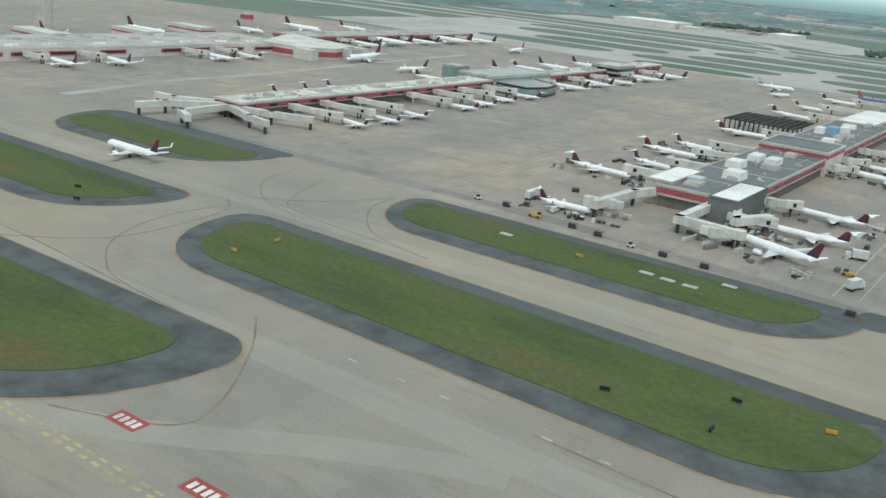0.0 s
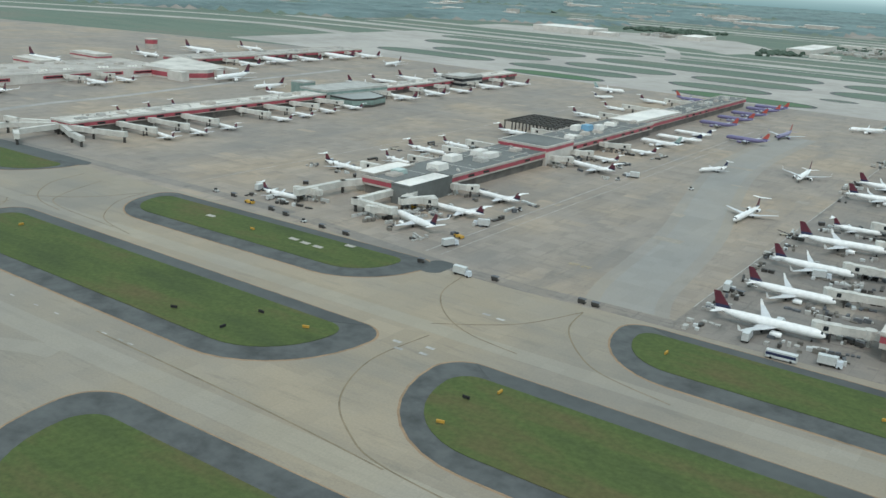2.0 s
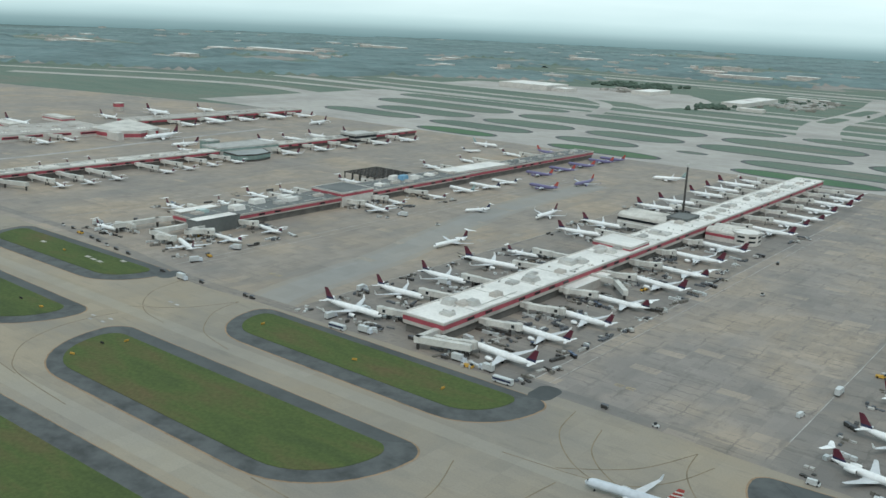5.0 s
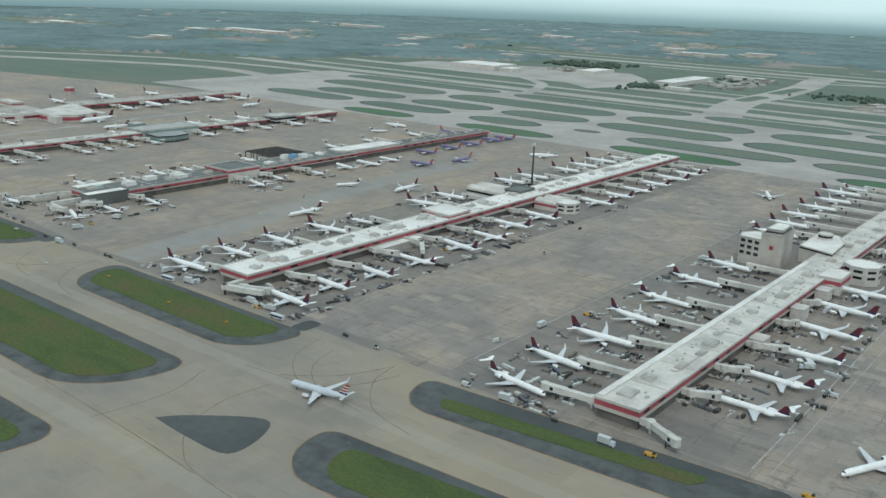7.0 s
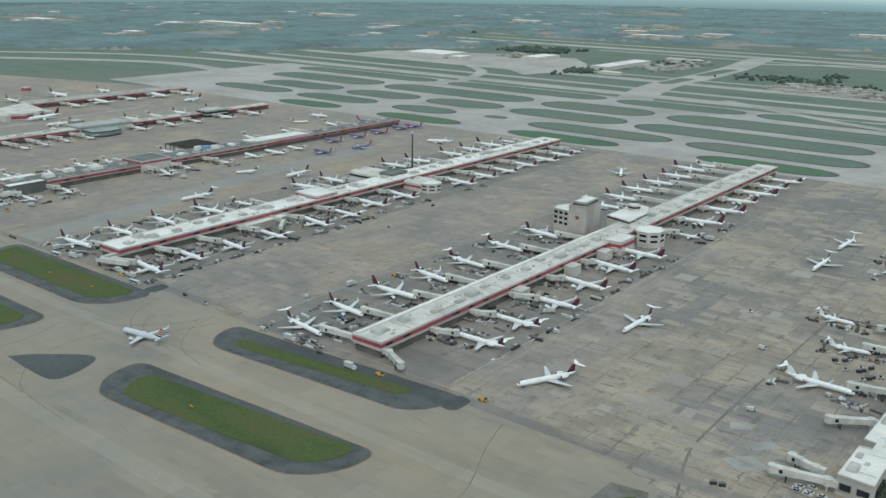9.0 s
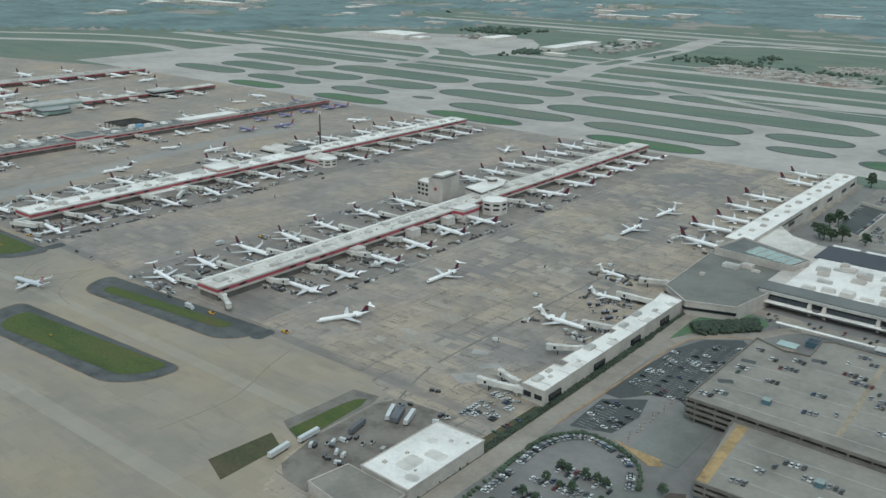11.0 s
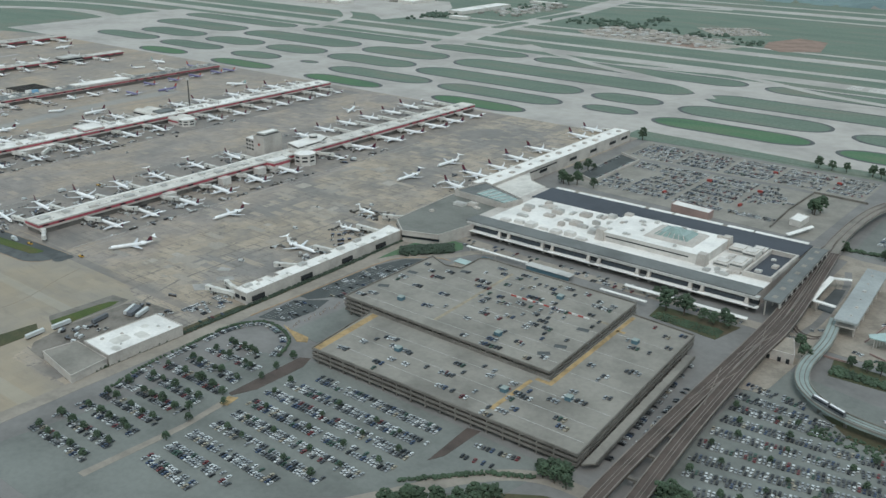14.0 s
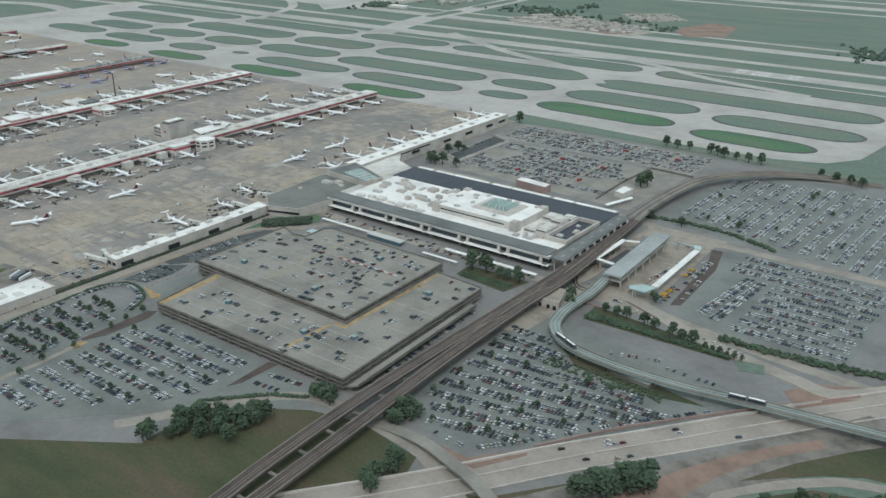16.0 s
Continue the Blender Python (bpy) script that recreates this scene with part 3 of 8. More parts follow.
# painted lines
b = Build()
for x in (-431, -416, -403.5, -376.6, -368, -363):
    b.box(x - 1.3, -361.7, 0, x + 1.3, -361.1, 0.035, 0)
for x, y in ((-295, -304.6), (-287, -297), (-286, -302.5), (-283, -257), (-289.7, -256.2), (-299, -300)):
    b.box(x - 1.7, y - 0.8, 0, x + 1.7, y + 0.8, 0.035, 0)
setting("white_lines", b, M["soft_line"], "worn white painted taxiway marks", "marking")
b = Build()
for x in (-354, -72, 209):
    b.box(x - 0.25, -206, 0, x + 0.25, 300, 0.03, 0)
    b.box(x + 8, -206, 0, x + 8.3, 300, 0.03, 0)
for x in (-526, -232, 45):
    b.box(x - 0.2, -190, 0, x + 0.2, 300, 0.03, 0)
setting("ramp_lines", b, M["soft_line"], "worn white painted ramp edge lines", "marking")
b = Build()
LOOP_SHAPES = [[(-321, -226), (-316, -248), (-302, -266), (-284, -277), (-262, -281)], [(-263, -228), (-259, -248), (-245, -267), (-231, -277), (-206, -283)],
               [(-294, -288), (-296, -318), (-286, -345), (-269, -361), (-250, -369), (-203, -373)], [(-380, -362), (-298, -366), (-250, -370)], [(-300, -278), (-276, -257), (-263, -228)]]
LOOPS = []
for shift in (-260, 0, 283):
    for loop in LOOP_SHAPES:
        LOOPS.append([(x + shift, y, 0) for x, y in loop])
for pts in (            *LOOPS,
            [(-560, -230, 0), (-548, -262, 0), (-532, -276, 0), (-480, -281, 0)], [(-560, -285, 0), (-548, -300, 0), (-546, -345, 0), (-570, -372, 0)],
            [(-467, -359, 0), (-452, -375, 0), (-437, -398, 0), (-436, -412, 0), (-460, -424, 0)], 
            [(-20, -235, 0), (-12, -258, 0), (10, -275, 0), (45, -281, 0)], [(30, -235, 0), (22, -258, 0), (5, -275, 0), (-40, -281, 0)],
            [(-50, -300, 0), (-40, -330, 0), (-44, -370, 0)], [(260, -230, 0), (268, -256, 0), (285, -300, 0), (283, -350, 0)]):
    ribbon(curve_through(pts, 10), 0.6, 0, 0.03, b)
setting("guide_lines", b, M["rubber_mark"], "faded dark taxi guide lines", "marking")
b = Build()
for x in np.arange(-470, -398, 4.0):
    b.box(x - 1.1, -431.5, 0, x + 1.1, -430.6, 0.04)
    b.box(x - 1.1, -429.6, 0, x + 1.1, -428.9, 0.04)
for x0, y0 in ((-296, -176), (-40, -186)):
    for dx in (0, 6):
        for k in range(2):
            b.box(x0 + dx, y0 + 2.2 * k, 0, x0 + dx + 4.4, y0 + 2.2 * k + 0.5, 0.04)
        b.box(x0 + dx, y0, 0, x0 + dx + 0.5, y0 + 2.7, 0.04)
setting("yellow_markings", b, M["faded_yellow"], "faded yellow hold and spot markings", "marking")
b = Build()
for x, y in ((-413, -423.5), (-443.5, -417)):
    b.box(x - 4.5, y - 2.3, 0, x + 4.5, y + 2.3, 0.04, 0)
    for k in (-2.8, -0.9, 1.1, 2.9):
        b.box(x + k - 0.6, y - 1.2, 0.02, x + k + 0.6, y + 1.2, 0.06, 1)
setting("hold_signs", b, [M["sign_red"], M["line"]], "red surface signs with white bars", "marking")
for pts, w in (([(-700, -205, 0), (-560, -203, 0), (-450, -203, 0), (-358, -215, 0), (-300, -219, 0), (-246, -216, 0), (-120, -214, 0), (-40, -213, 0), (60, -216, 0), (220, -219, 0), (420, -222, 0)], 9),):
    b = Build()
    ribbon(curve_through(pts, 6), w, -0.1, 0.025, b)
    setting("service_road", b, M["stand"], "grey asphalt service road along the apron", "road")
b = Build()
for x, y in ((-337, -222), (-59, -218), (226, -226)):
    b.prism(rounded(x - 6, y - 9, x + 6, y + 9, 5), -0.1, 0.06)
setting("asphalt_patches", b, M["asphalt"], "small dark asphalt patches", "taxiway island")
b = Build()
for x, y in ((-464, -236), (-408, -236), (-400, -237), (-392, -237.3), (-382.5, -226)):
    b.box(x - 2.5, y - 1.3, 0, x + 2.5, y + 1.3, 0.4)
setting("utility_slabs", b, M["tan_roof"], "pale concrete utility slabs in the grass", "slab")

# ---- buildings ----
def roof_units(parent, spots, z, scale=1.0, name="roof_unit"):
    for x, y, w, d, h in spots:
        b = Build()
        b.taper(x - w / 2, y - d / 2, x + w / 2, y + d / 2, z, z + h * 0.85, 0.25)
        b.box(x - w * 0.3, y - d * 0.3, z + h * 0.85, x + w * 0.3, y + d * 0.3, z + h)
        part(name, b, M["pale"] if int(x * 7 + y * 3) % 3 == 0 else M["unit"], parent)


def pier(name, label, x0, x1, y0, y1, h, roof, seed, gap=(), units=True):
    """A long gate building: tan walls and dark ramp level coloured for shade, red band with windows, parapet roof and
    plant.
    """
    rnd = random.Random(seed)
    t = thing(name, label, "airport concourse", "gate concourses")
    b = Build()
    # solid box: the shade of the open base is its dark colour
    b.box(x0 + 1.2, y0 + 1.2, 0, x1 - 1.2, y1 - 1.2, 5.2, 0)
    part("ramp_level", b, M["undercroft"], t, "ramp level with its shade painted into a dark colour")
    b = Build()
    # tan, not cream: shade below the red band is in the colour
    b.box(x0, y0, 5.0, x1, y1, h - 0.9)
    part("wall", b, M["pale"], t)
    b = Build()
    b.box(x0 - 0.12, y0 - 0.12, h - 3.9, x1 + 0.12, y1 + 0.12, h - 1.5)
    part("red_band", b, M["red"], t, "red cladding band")
    n = int((y1 - y0) / 17)
    proto = None
    for k in range(n):
        if rnd.random() < 0.4:
            continue
        for x in (x0 - 0.15, x1 + 0.05):
            if proto is None:
                wb = Build()
                wb.box(0, 0, 0, 0.1, 6.5, 1.5)
                proto = part("window_band", wb, M["glass"], t, "dark window band")
                proto.matrix_basis = at(x, y0 + 4 + 17 * k, h - 3.6)
            else:
                o = proto.copy()
                scene.collection.objects.link(o)
                o.matrix_basis = at(x, y0 + 4 + 17 * k, h - 3.6)
    b = Build()
    b.box(x0 - 0.3, y0 - 0.3, h - 0.9, x1 + 0.3, y1 + 0.3, h - 0.25)
    part("roof", b, roof, t)
    b = Build()
    for a in ((x0 - 0.4, y0 - 0.4, x0 + 0.3, y1 + 0.4), (x1 - 0.3, y0 - 0.4, x1 + 0.4, y1 + 0.4), (x0 + 0.3, y0 - 0.4, x1 - 0.3, y0 + 0.3), (x0 + 0.3, y1 - 0.3, x1 - 0.3, y1 + 0.4)):
        b.box(a[0], a[1], h - 0.95, a[2], a[3], h + 0.25)
    part("parapet", b, M["cream"] if roof in (M["white"], M["worn_roof"]) else M["pale"], t)
    if units:
        spots, y = [], y0 + 14
        w = x1 - x0
        while y < y1 - 12:
            if rnd.random() < 0.8:
                spots.append((x0 + w * rnd.uniform(0.3, 0.7), y, rnd.uniform(4, 8), rnd.uniform(5, 11), rnd.uniform(1.4, 2.6)))
            for _ in range(3):
                spots.append((x0 + w * rnd.uniform(0.1, 0.9), y + rnd.uniform(-8, 12), rnd.uniform(0.8, 2), rnd.uniform(0.8, 2.2), rnd.uniform(0.6, 1.3)))
            y += rnd.uniform(16, 30)
        roof_units(t, spots, h - 0.25)
        for k in range(int((y1 - y0) / 34)):
            b = Build()
            b.box(x0 + 0.5, y0 + 30 + 34 * k, h - 0.3, x1 - 0.5, y0 + 30.5 + 34 * k, h - 0.05)
            part("roof_seam", b, M["unit"], t)
        for _ in range(int((y1 - y0) / 60)):
            px, py, ln = x0 + w * rnd.uniform(0.15, 0.85), rnd.uniform(y0 + 10, y1 - 60), rnd.uniform(18, 45)
            b = Build()
            b.tube((px, py, h + 0.15), (px, py + ln, h + 0.15), 0.22, 0.22, 6)
            b.tube((px, py, h + 0.15), (px + rnd.choice((-4, 4)), py, h + 0.15), 0.22, 0.22, 6)
            part("roof_pipe", b, M["unit"], t)
    return t


def block(name, label, category, poly, h, wall, roof, z0=0.0, band=None, strips=(), lip=0.5):
    """A building of any outline: walls, roof with a raised edge, and window or colour bands round it."""
    t = thing(name, label, category)
    b = Build()
    b.prism(poly, z0, h - 0.3)
    part("wall", b, wall, t)
    cx, cy = sum(p[0] for p in poly) / len(poly), sum(p[1] for p in poly) / len(poly)
    grow = lambda g: [(cx + (x - cx) * (1 + g / max(1, math.hypot(x - cx, y - cy))), cy + (y - cy) * (1 + g / max(1, math.hypot(x - cx, y - cy)))) for x, y in poly]
    b = Build()
    b.prism(grow(0.35), h - 0.3, h)
    part("roof", b, roof, t)
    if lip:
        b = Build()
        outer, inner = grow(0.4), grow(-0.5)
        n = len(poly)
        for i in range(n):
            j = (i + 1) % n
            b.prism([outer[i], outer[j], inner[j], inner[i]], h - 0.4, h + lip)
        part("parapet", b, wall, t)
    for a, c, mat in strips:
        b = Build()
        b.prism(grow(0.2), a, c)
        part("window_band" if mat is M["glass"] else "colour_band", b, mat, t)
    return t


pier("concourse", "long white-roofed concourse with red wall band on the apron", -162, -134, -199, 478, 11, M["white"], 1)
pier("concourse", "long white-roofed concourse with red wall band and dark plant", 131, 155, -208, 494, 11, M["worn_roof"], 2)
pier("concourse", "grey-gravel-roofed concourse with red wall band", -446, -410, -140, 200, 10, M["dark_roof"], 3)
pier("concourse", "narrow red and white end of the concourse", -440, -414, 200, 470, 9.4, M["dark_roof"], 4)
pier("concourse", "low white-roofed concourse with red band, far off", -704, -682, -165, 200, 9.5, M["worn_roof"], 5)
pier("concourse", "slender far end of the concourse", -708, -688, 200, 450, 8, M["worn_roof"], 6)
FRONT = [(-923, -190), (-921, -90), (-920, -34), (-922, 30), (-916, 64), (-914, 112)]
t = block("concourse", "wide tan international concourse with red window bays", "airport concourse", [(-1000, -190)] + FRONT + [(-1000, 112)], 8.4, M["cream"], M["tan_roof"])
for p, q in zip(FRONT, FRONT[1:]):
    p, q = Vector(p), Vector(q)
    d = (q - p).normalized()
    n = Vector((d.y, -d.x)) * 0.4
    for k in range(int((q - p).length / 29)):
        c, e = p + d * (29 * k + 3), p + d * (29 * k + 26)
        b = Build()
        b.prism([tuple(c - n), tuple(e - n), tuple(e + n), tuple(c + n)], 3.2, 6.2)
        bay = part("red_band", b, M["red"], t, "red cladding bay")
        c, e = c + d * 2, e - d * 2
        b = Build()
        b.prism([tuple(c - n * 1.4), tuple(e - n * 1.4), tuple(e + n * 1.4), tuple(c + n * 1.4)], 4.1, 5.3)
        part("window_band", b, M["glass"], bay, "dark window band")
        for s_ in (9, 13, 17):
            w = p + d * (29 * k + s_) - n * 40
            b = Build()
            b.taper(w.x - 1.4, w.y - 1.4, w.x + 1.4, w.y + 1.4, 8.3, 9.9, 0.4)
            part("roof_vent", b, M["white"], t, "white roof vent")
roof_units(t, [(-990 + 9 * (k % 5), -160 + 17 * k, 5 + k % 4, 6 + k % 3, 1.4 + 0.3 * (k % 3)) for k in range(15)], 8.4)
for x, y, w, q in ((-1040, -60, 60, 20), (-1046, 40, 50, 18), (-1075, 130, 50, 20)):
    block("side_hall", "low white-roofed hall behind the international concourse", "concourse hall", [(x - w / 2, y - q / 2), (x + w / 2, y - q / 2), (x + w / 2, y + q / 2), (x - w / 2, y + q / 2)], 7, M["cream"], M["worn_roof"], strips=((3, 4.6, M["red"]),))
pier("concourse", "long white far arm of the international concourse", -1006, -964, 178, 490, 8.4, M["tan_roof"], 8)

t = thing("roof_walk", "long raised white strip along the concourse roof edge", "roof walk")
b = Build()
b.box(131.4, -206, 10.7, 134.6, 112, 11.7)
part("strip", b, M["white"], t)

# raised halls, towers and pavilions on the concourses
block("raised_hall", "raised white-roofed hall with red band astride the concourse", "concourse hall", [(-169, 25), (-137, 22), (-137, 52), (-169, 56)], 13.2, M["cream"], M["white"], strips=((9.8, 11.8, M["red"]),))
OCT = lambda cx, cy, r: [(cx + r * math.cos(radians(45 * k + 22.5)), cy + r * math.sin(radians(45 * k + 22.5))) for k in range(8)]
for x0, x1, y0, y1 in ((-212, -165, 148, 163), (-212, -165, 164, 180), (-133, -108, 150, 164), (-133, -108, 165, 180)):
    t = block("vault_hall", "cream gate hall with a ribbed barrel roof", "concourse hall", [(x0, y0), (x1, y0), (x1, y1), (x0, y1)], 7.4, M["cream"], M["cream"], strips=((3.6, 5.8, M["red"] if x0 > -150 else M["glass"]),), lip=0)
    for k in range(int((x1 - x0) / 4)):
        b = Build()
        arc = lambda x, r: [(x, (y0 + y1) / 2 - (y1 - y0) / 2 * math.cos(math.pi * a / 8), 7.4 + r * math.sin(math.pi * a / 8)) for a in range(9)]
        b.loft([arc(x0 + 4 * k + 0.15, 2.6), arc(x0 + 4 * k + 3.85, 2.6)])
        part("roof_rib", b, M["worn_roof"], t)
block("octagon_hall", "eight-sided cream rotunda hall with dark windows", "concourse hall", OCT(-103, 160, 12), 9.5, M["cream"], M["white"])
block("link_house", "low dark plant house on the concourse roof", "plant house", [(-168, 150), (-150, 150), (-150, 176), (-168, 176)], 12.8, M["dark_roof"], M["dark_roof"], z0=10.8)
block("lean_to", "low white lean-to roof along the concourse wall", "annexe", [(-133.8, -74), (-126, -74), (-126, -27), (-133.8, -27)], 6, M["pale"], M["white"], lip=0)
t = thing("roof_plant", "large grey plant housings on the white roof", "roof plant")
for x, y, w, d in ((-147, -94, 9, 10), (-152, -40, 11, 10), (-147, -32, 8, 8), (-156, 12, 7, 8), (-145, 8, 6, 7), (-154, -168, 7, 9), (-144, -160, 7, 8), (-150, 90, 9, 8), (-150, 250, 8, 9), (-150, 330, 8, 10), (-149, 395, 8, 9)):
    b = Build()
    b.taper(x - w / 2, y - d / 2, x + w / 2, y + d / 2, 10.7, 13.4, 1.0)
    part("housing", b, M["unit"], t)
block("octagon_hall", "eight-sided cream rotunda hall with red and dark windows", "concourse hall", OCT(168, 129, 13.5), 13.5, M["cream"], M["white"])
block("centre_hall", "white-roofed hall with red wall crossing the concourse", "concourse hall", [(150, 79), (166, 81), (166, 106), (150, 108)], 11.8, M["cream"], M["white"], strips=((6.5, 9.6, M["red"]),))
block("pavilion", "white-roofed pavilion with a dark window gap on the concourse", "concourse hall", [(115, 150), (142, 142), (140, 184), (130, 204), (114, 207)], 13, M["cream"], M["white"], strips=((11.2, 12.3, M["glass"]),))
block("cupola", "small eight-sided white cupola with a dark window band", "cupola", OCT(124, 186, 5.6), 17.6, M["cream"], M["white"], z0=13, strips=((15.0, 16.6, M["glass"]),))
def face_windows(t, poly, levels, pitch, w, h, mat, name="window"):
    """Dark panes set proud on the faces of a tower, one object each."""
    n = len(poly)
    for i in range(n):
        p, q = Vector(poly[i]), Vector(poly[(i + 1) % n])
        d = (q - p).normalized()
        if d.x < -0.3 or d.y < -0.9:
            continue
        out = Vector((d.y, -d.x)) * 0.12
        count = int((q - p).length / pitch)
        for z in levels:
            for k in range(count):
                c = p + d * (q - p).length * (k + 0.5) / count
                b = Build()
                b.prism([tuple(c - d * w / 2 - out), tuple(c + d * w / 2 - out), tuple(c + d * w / 2 + out), tuple(c - d * w / 2 + out)], z, z + h)
                part(name, b, mat, t, "dark window")


WING = [(80, 112), (97, 110.2), (97, 136), (84, 136), (77, 124)]
t = block("window_wing", "half-round pale wing with stacked dark windows", "tower", WING, 21.4, M["pale"], M["white"])
face_windows(t, WING, (17.5, 12.8, 8), 5.6, 3.6, 2.4, M["glass"])
t = block("office_tower", "pale concrete office tower above the gates", "tower", [(97.1, 110), (113, 113), (111, 144), (97.1, 144)], 27, M["pale"], M["dark_roof"])
face_windows(t, [(97.1, 110), (113, 113)], (15,), 12, 3, 3, M["sign_red"])
block("cooling_house", "white plant house with dark louvres on the office tower", "plant house", [(99, 114), (111, 116), (109.5, 140), (99, 140)], 30.4, M["unit"], M["white"], z0=27.05, strips=((27.6, 28.8, M["steel"]),))
face_windows(bpy.data.objects["octagon_hall"], OCT(-103, 160, 12), (6.2, 2.6), 8, 6, 1.6, M["glass"])
oct_hall = bpy.data.objects["octagon_hall.001"]
face_windows(oct_hall, OCT(168, 129, 13.5), (9.4, 4.8), 8, 6.4, 2.0, M["glass"])
for y in (-62, 12, 64):
    block("lounge_pod", "cream box room on posts beside the concourse", "annexe", [(155.5, y - 6), (164, y - 6), (164, y + 6), (155.5, y + 6)], 8, M["cream"], M["cream"], z0=0, lip=0)
block("end_hall", "dark-walled hall with a white roof at the concourse end", "concourse hall", [(-420, -147), (-407.5, -147), (-407.5, -106), (-420, -106)], 10.9, M["dark_roof"], M["white"])
block("side_hall", "white-roofed side hall of the dark concourse", "concourse hall", [(-453, -137), (-440.5, -137), (-440.5, -98), (-453, -98)], 10.8, M["pale"], M["white"])
block("red_hall", "grey-roofed hall with a tall red band", "concourse hall", [(-447, 10), (-409, 10), (-409, 50), (-447, 50)], 13, M["cream"], M["dark_roof"], strips=((9.6, 11.8, M["red"]),))
block("mid_hall", "long white-roofed hall on the concourse", "concourse hall", [(-444, 184), (-419, 186), (-416, 282), (-442, 280)], 11, M["cream"], M["white"], strips=((7.4, 9.4, M["red"]),))
block("hub_hall", "grey-green glass hall across the far concourse", "concourse hall", [(-714, 96), (-681, 96), (-676, 178), (-714, 178)], 12, M["unit"], M["unit"], strips=((8.4, 10.6, M["moss_glass"]),))
block("glass_hall", "low green-grey glazed hall with a grey roof beside the far concourse", "concourse hall", [(-681, 100), (-652, 97), (-645, 118), (-650, 142), (-681, 156)], 7.6, M["steel"], M["station_roof"], strips=((2.2, 6.4, M["moss_glass"]),))
block("glass_cube", "pale green-grey glazed cube beside the far concourse", "plant house", [(-746, 118), (-730, 118), (-730, 134), (-746, 134)], 12.5, M["unit"], M["unit"], strips=((1.5, 11.6, M["moss_glass"]),))
block("far_hall", "dark glass hall far along the concourse", "concourse hall", [(-704, 312), (-676, 312), (-676, 352), (-704, 352)], 12, M["unit"], M["unit"], strips=((2, 5, M["glass"]), (7, 10, M["glass"])))
block("red_pavilion", "tan hall with a tall red front at the concourse elbow", "concourse hall", [(-930, 88), (-880, 90), (-864, 118), (-878, 158), (-980, 178)], 9.4, M["cream"], M["worn_roof"], strips=((1.8, 6.4, M["red"]),))
for y in (90, 120, 136, 158):
    block("buttress", "cream wall pier of the elbow hall", "wall pier", [(-886, y - 5), (-864, y - 5), (-864, y + 4), (-886, y + 4)], 9.2, M["cream"], M["cream"], lip=0) if y != 120 else None
block("ramp_tower_cab", "red and cream ramp control cab", "tower", OCT(-1140, 268, 8), 13, M["pale"], M["cream"], strips=((7, 12, M["red"]),))
block("control_tower", "tall tan concrete control tower shaft", "tower", OCT(-1085, -30, 8), 78, M["pale"], M["pale"])
plant = thing("roof_plant", "white and pale green plant boxes on the grey roof", "roof plant")
for x, y, w, d, h in ((-436, -64, 8, 12, 3.6), (-427, -93, 9, 11, 3.8), (-425.5, -36, 7, 12, 3.0), (-435, -34, 7, 12, 3.2), (-424, 76, 8, 8, 2.4), (-438, 112, 6, 10, 4), (-427, 129, 6, 10, 4), (-430, 158, 9, 7, 2.5)):
    b = Build()
    b.taper(x - w / 2, y - d / 2, x + w / 2, y + d / 2, 9.7, 9.7 + h, 0.4)
    part("plant_box", b, M["white"], plant)
for x, y, w, d, h, m in ((-435.5, -120, 7, 8, 2.6, "teal"), (-432, 119, 7, 9, 4.4, "tarp")):
    b = Build()
    b.taper(x - w / 2, y - d / 2, x + w / 2, y + d / 2, 9.7, 9.7 + h, 0.4)
    part("plant_box", b, M[m], plant, "pale green plant box" if m == "teal" else "blue sheeted plant box")
b = Build()
for x in np.arange(-500, -452, 10):
    for y in np.arange(108, 160, 12):
        b.box(x - 0.4, y - 0.4, 0, x + 0.4, y + 0.4, 9)
for x in np.arange(-500, -452, 5):
    b.box(x - 0.3, 107, 9, x + 0.3, 157, 9.9)
for y in np.arange(108, 160, 6):
    b.box(-501, y - 0.3, 9, -452, y + 0.3, 9.8)
t = thing("steel_frame", "open rust-dark steel frame of an unfinished hall", "steel frame")
part("frame", b, M["steel"], t)
b = Build()
b.tube((-187, 229, 0), (-187, 229, 44), 1.1, 0.8, 10)
t = thing("light_mast", "tall dark mast with a round head on the apron", "mast")
part("pole", b, M["steel"], t)
b = Build()
b.tube((-187, 229, 44), (-187, 229, 47), 2.0, 1.5, 12)
part("head", b, M["unit"], t)

# terminal
t = block("gate_wing", "long white-roofed gate wing with tan walls", "airport terminal", [(416.5, -188), (433, -189), (431.5, 2), (412, 6), (414.5, -12), (416, -80), (421, -81), (421, -87), (418.5, -88), (417, -145), (423, -146), (423, -153), (417, -154)], 10, M["pale"], M["white"], strips=())
for y in (-184, -130, -80, -35):
    b = Build()
    b.box(430.5, y, 2.0, 432.8 + (-36 - y) * 0.0075, y + 13, 6.0)
    part("dark_opening", b, M["glass"], t, "tall dark window opening")
for x0, x1 in ((418.5, 424), (426, 432)):
    b = Build()
    b.box(x0, -189.0, 3.4, x1 - 0.6, -187.4, 6.4)
    part("dark_opening", b, M["glass"], t)
roof_units(t, [(421, -178, 5, 8, 2.0), (420, -164, 3, 5, 1.4), (425, -170, 2.4, 3, 1.1), (422, -118, 5.5, 8, 2.4), (421, -70, 5, 7, 2.2), (418.5, -46, 4.5, 8, 2.2), (425, -30, 3, 4, 1.4), (427, -140, 2, 2, 1), (428, -95, 2, 2, 1)], 10)
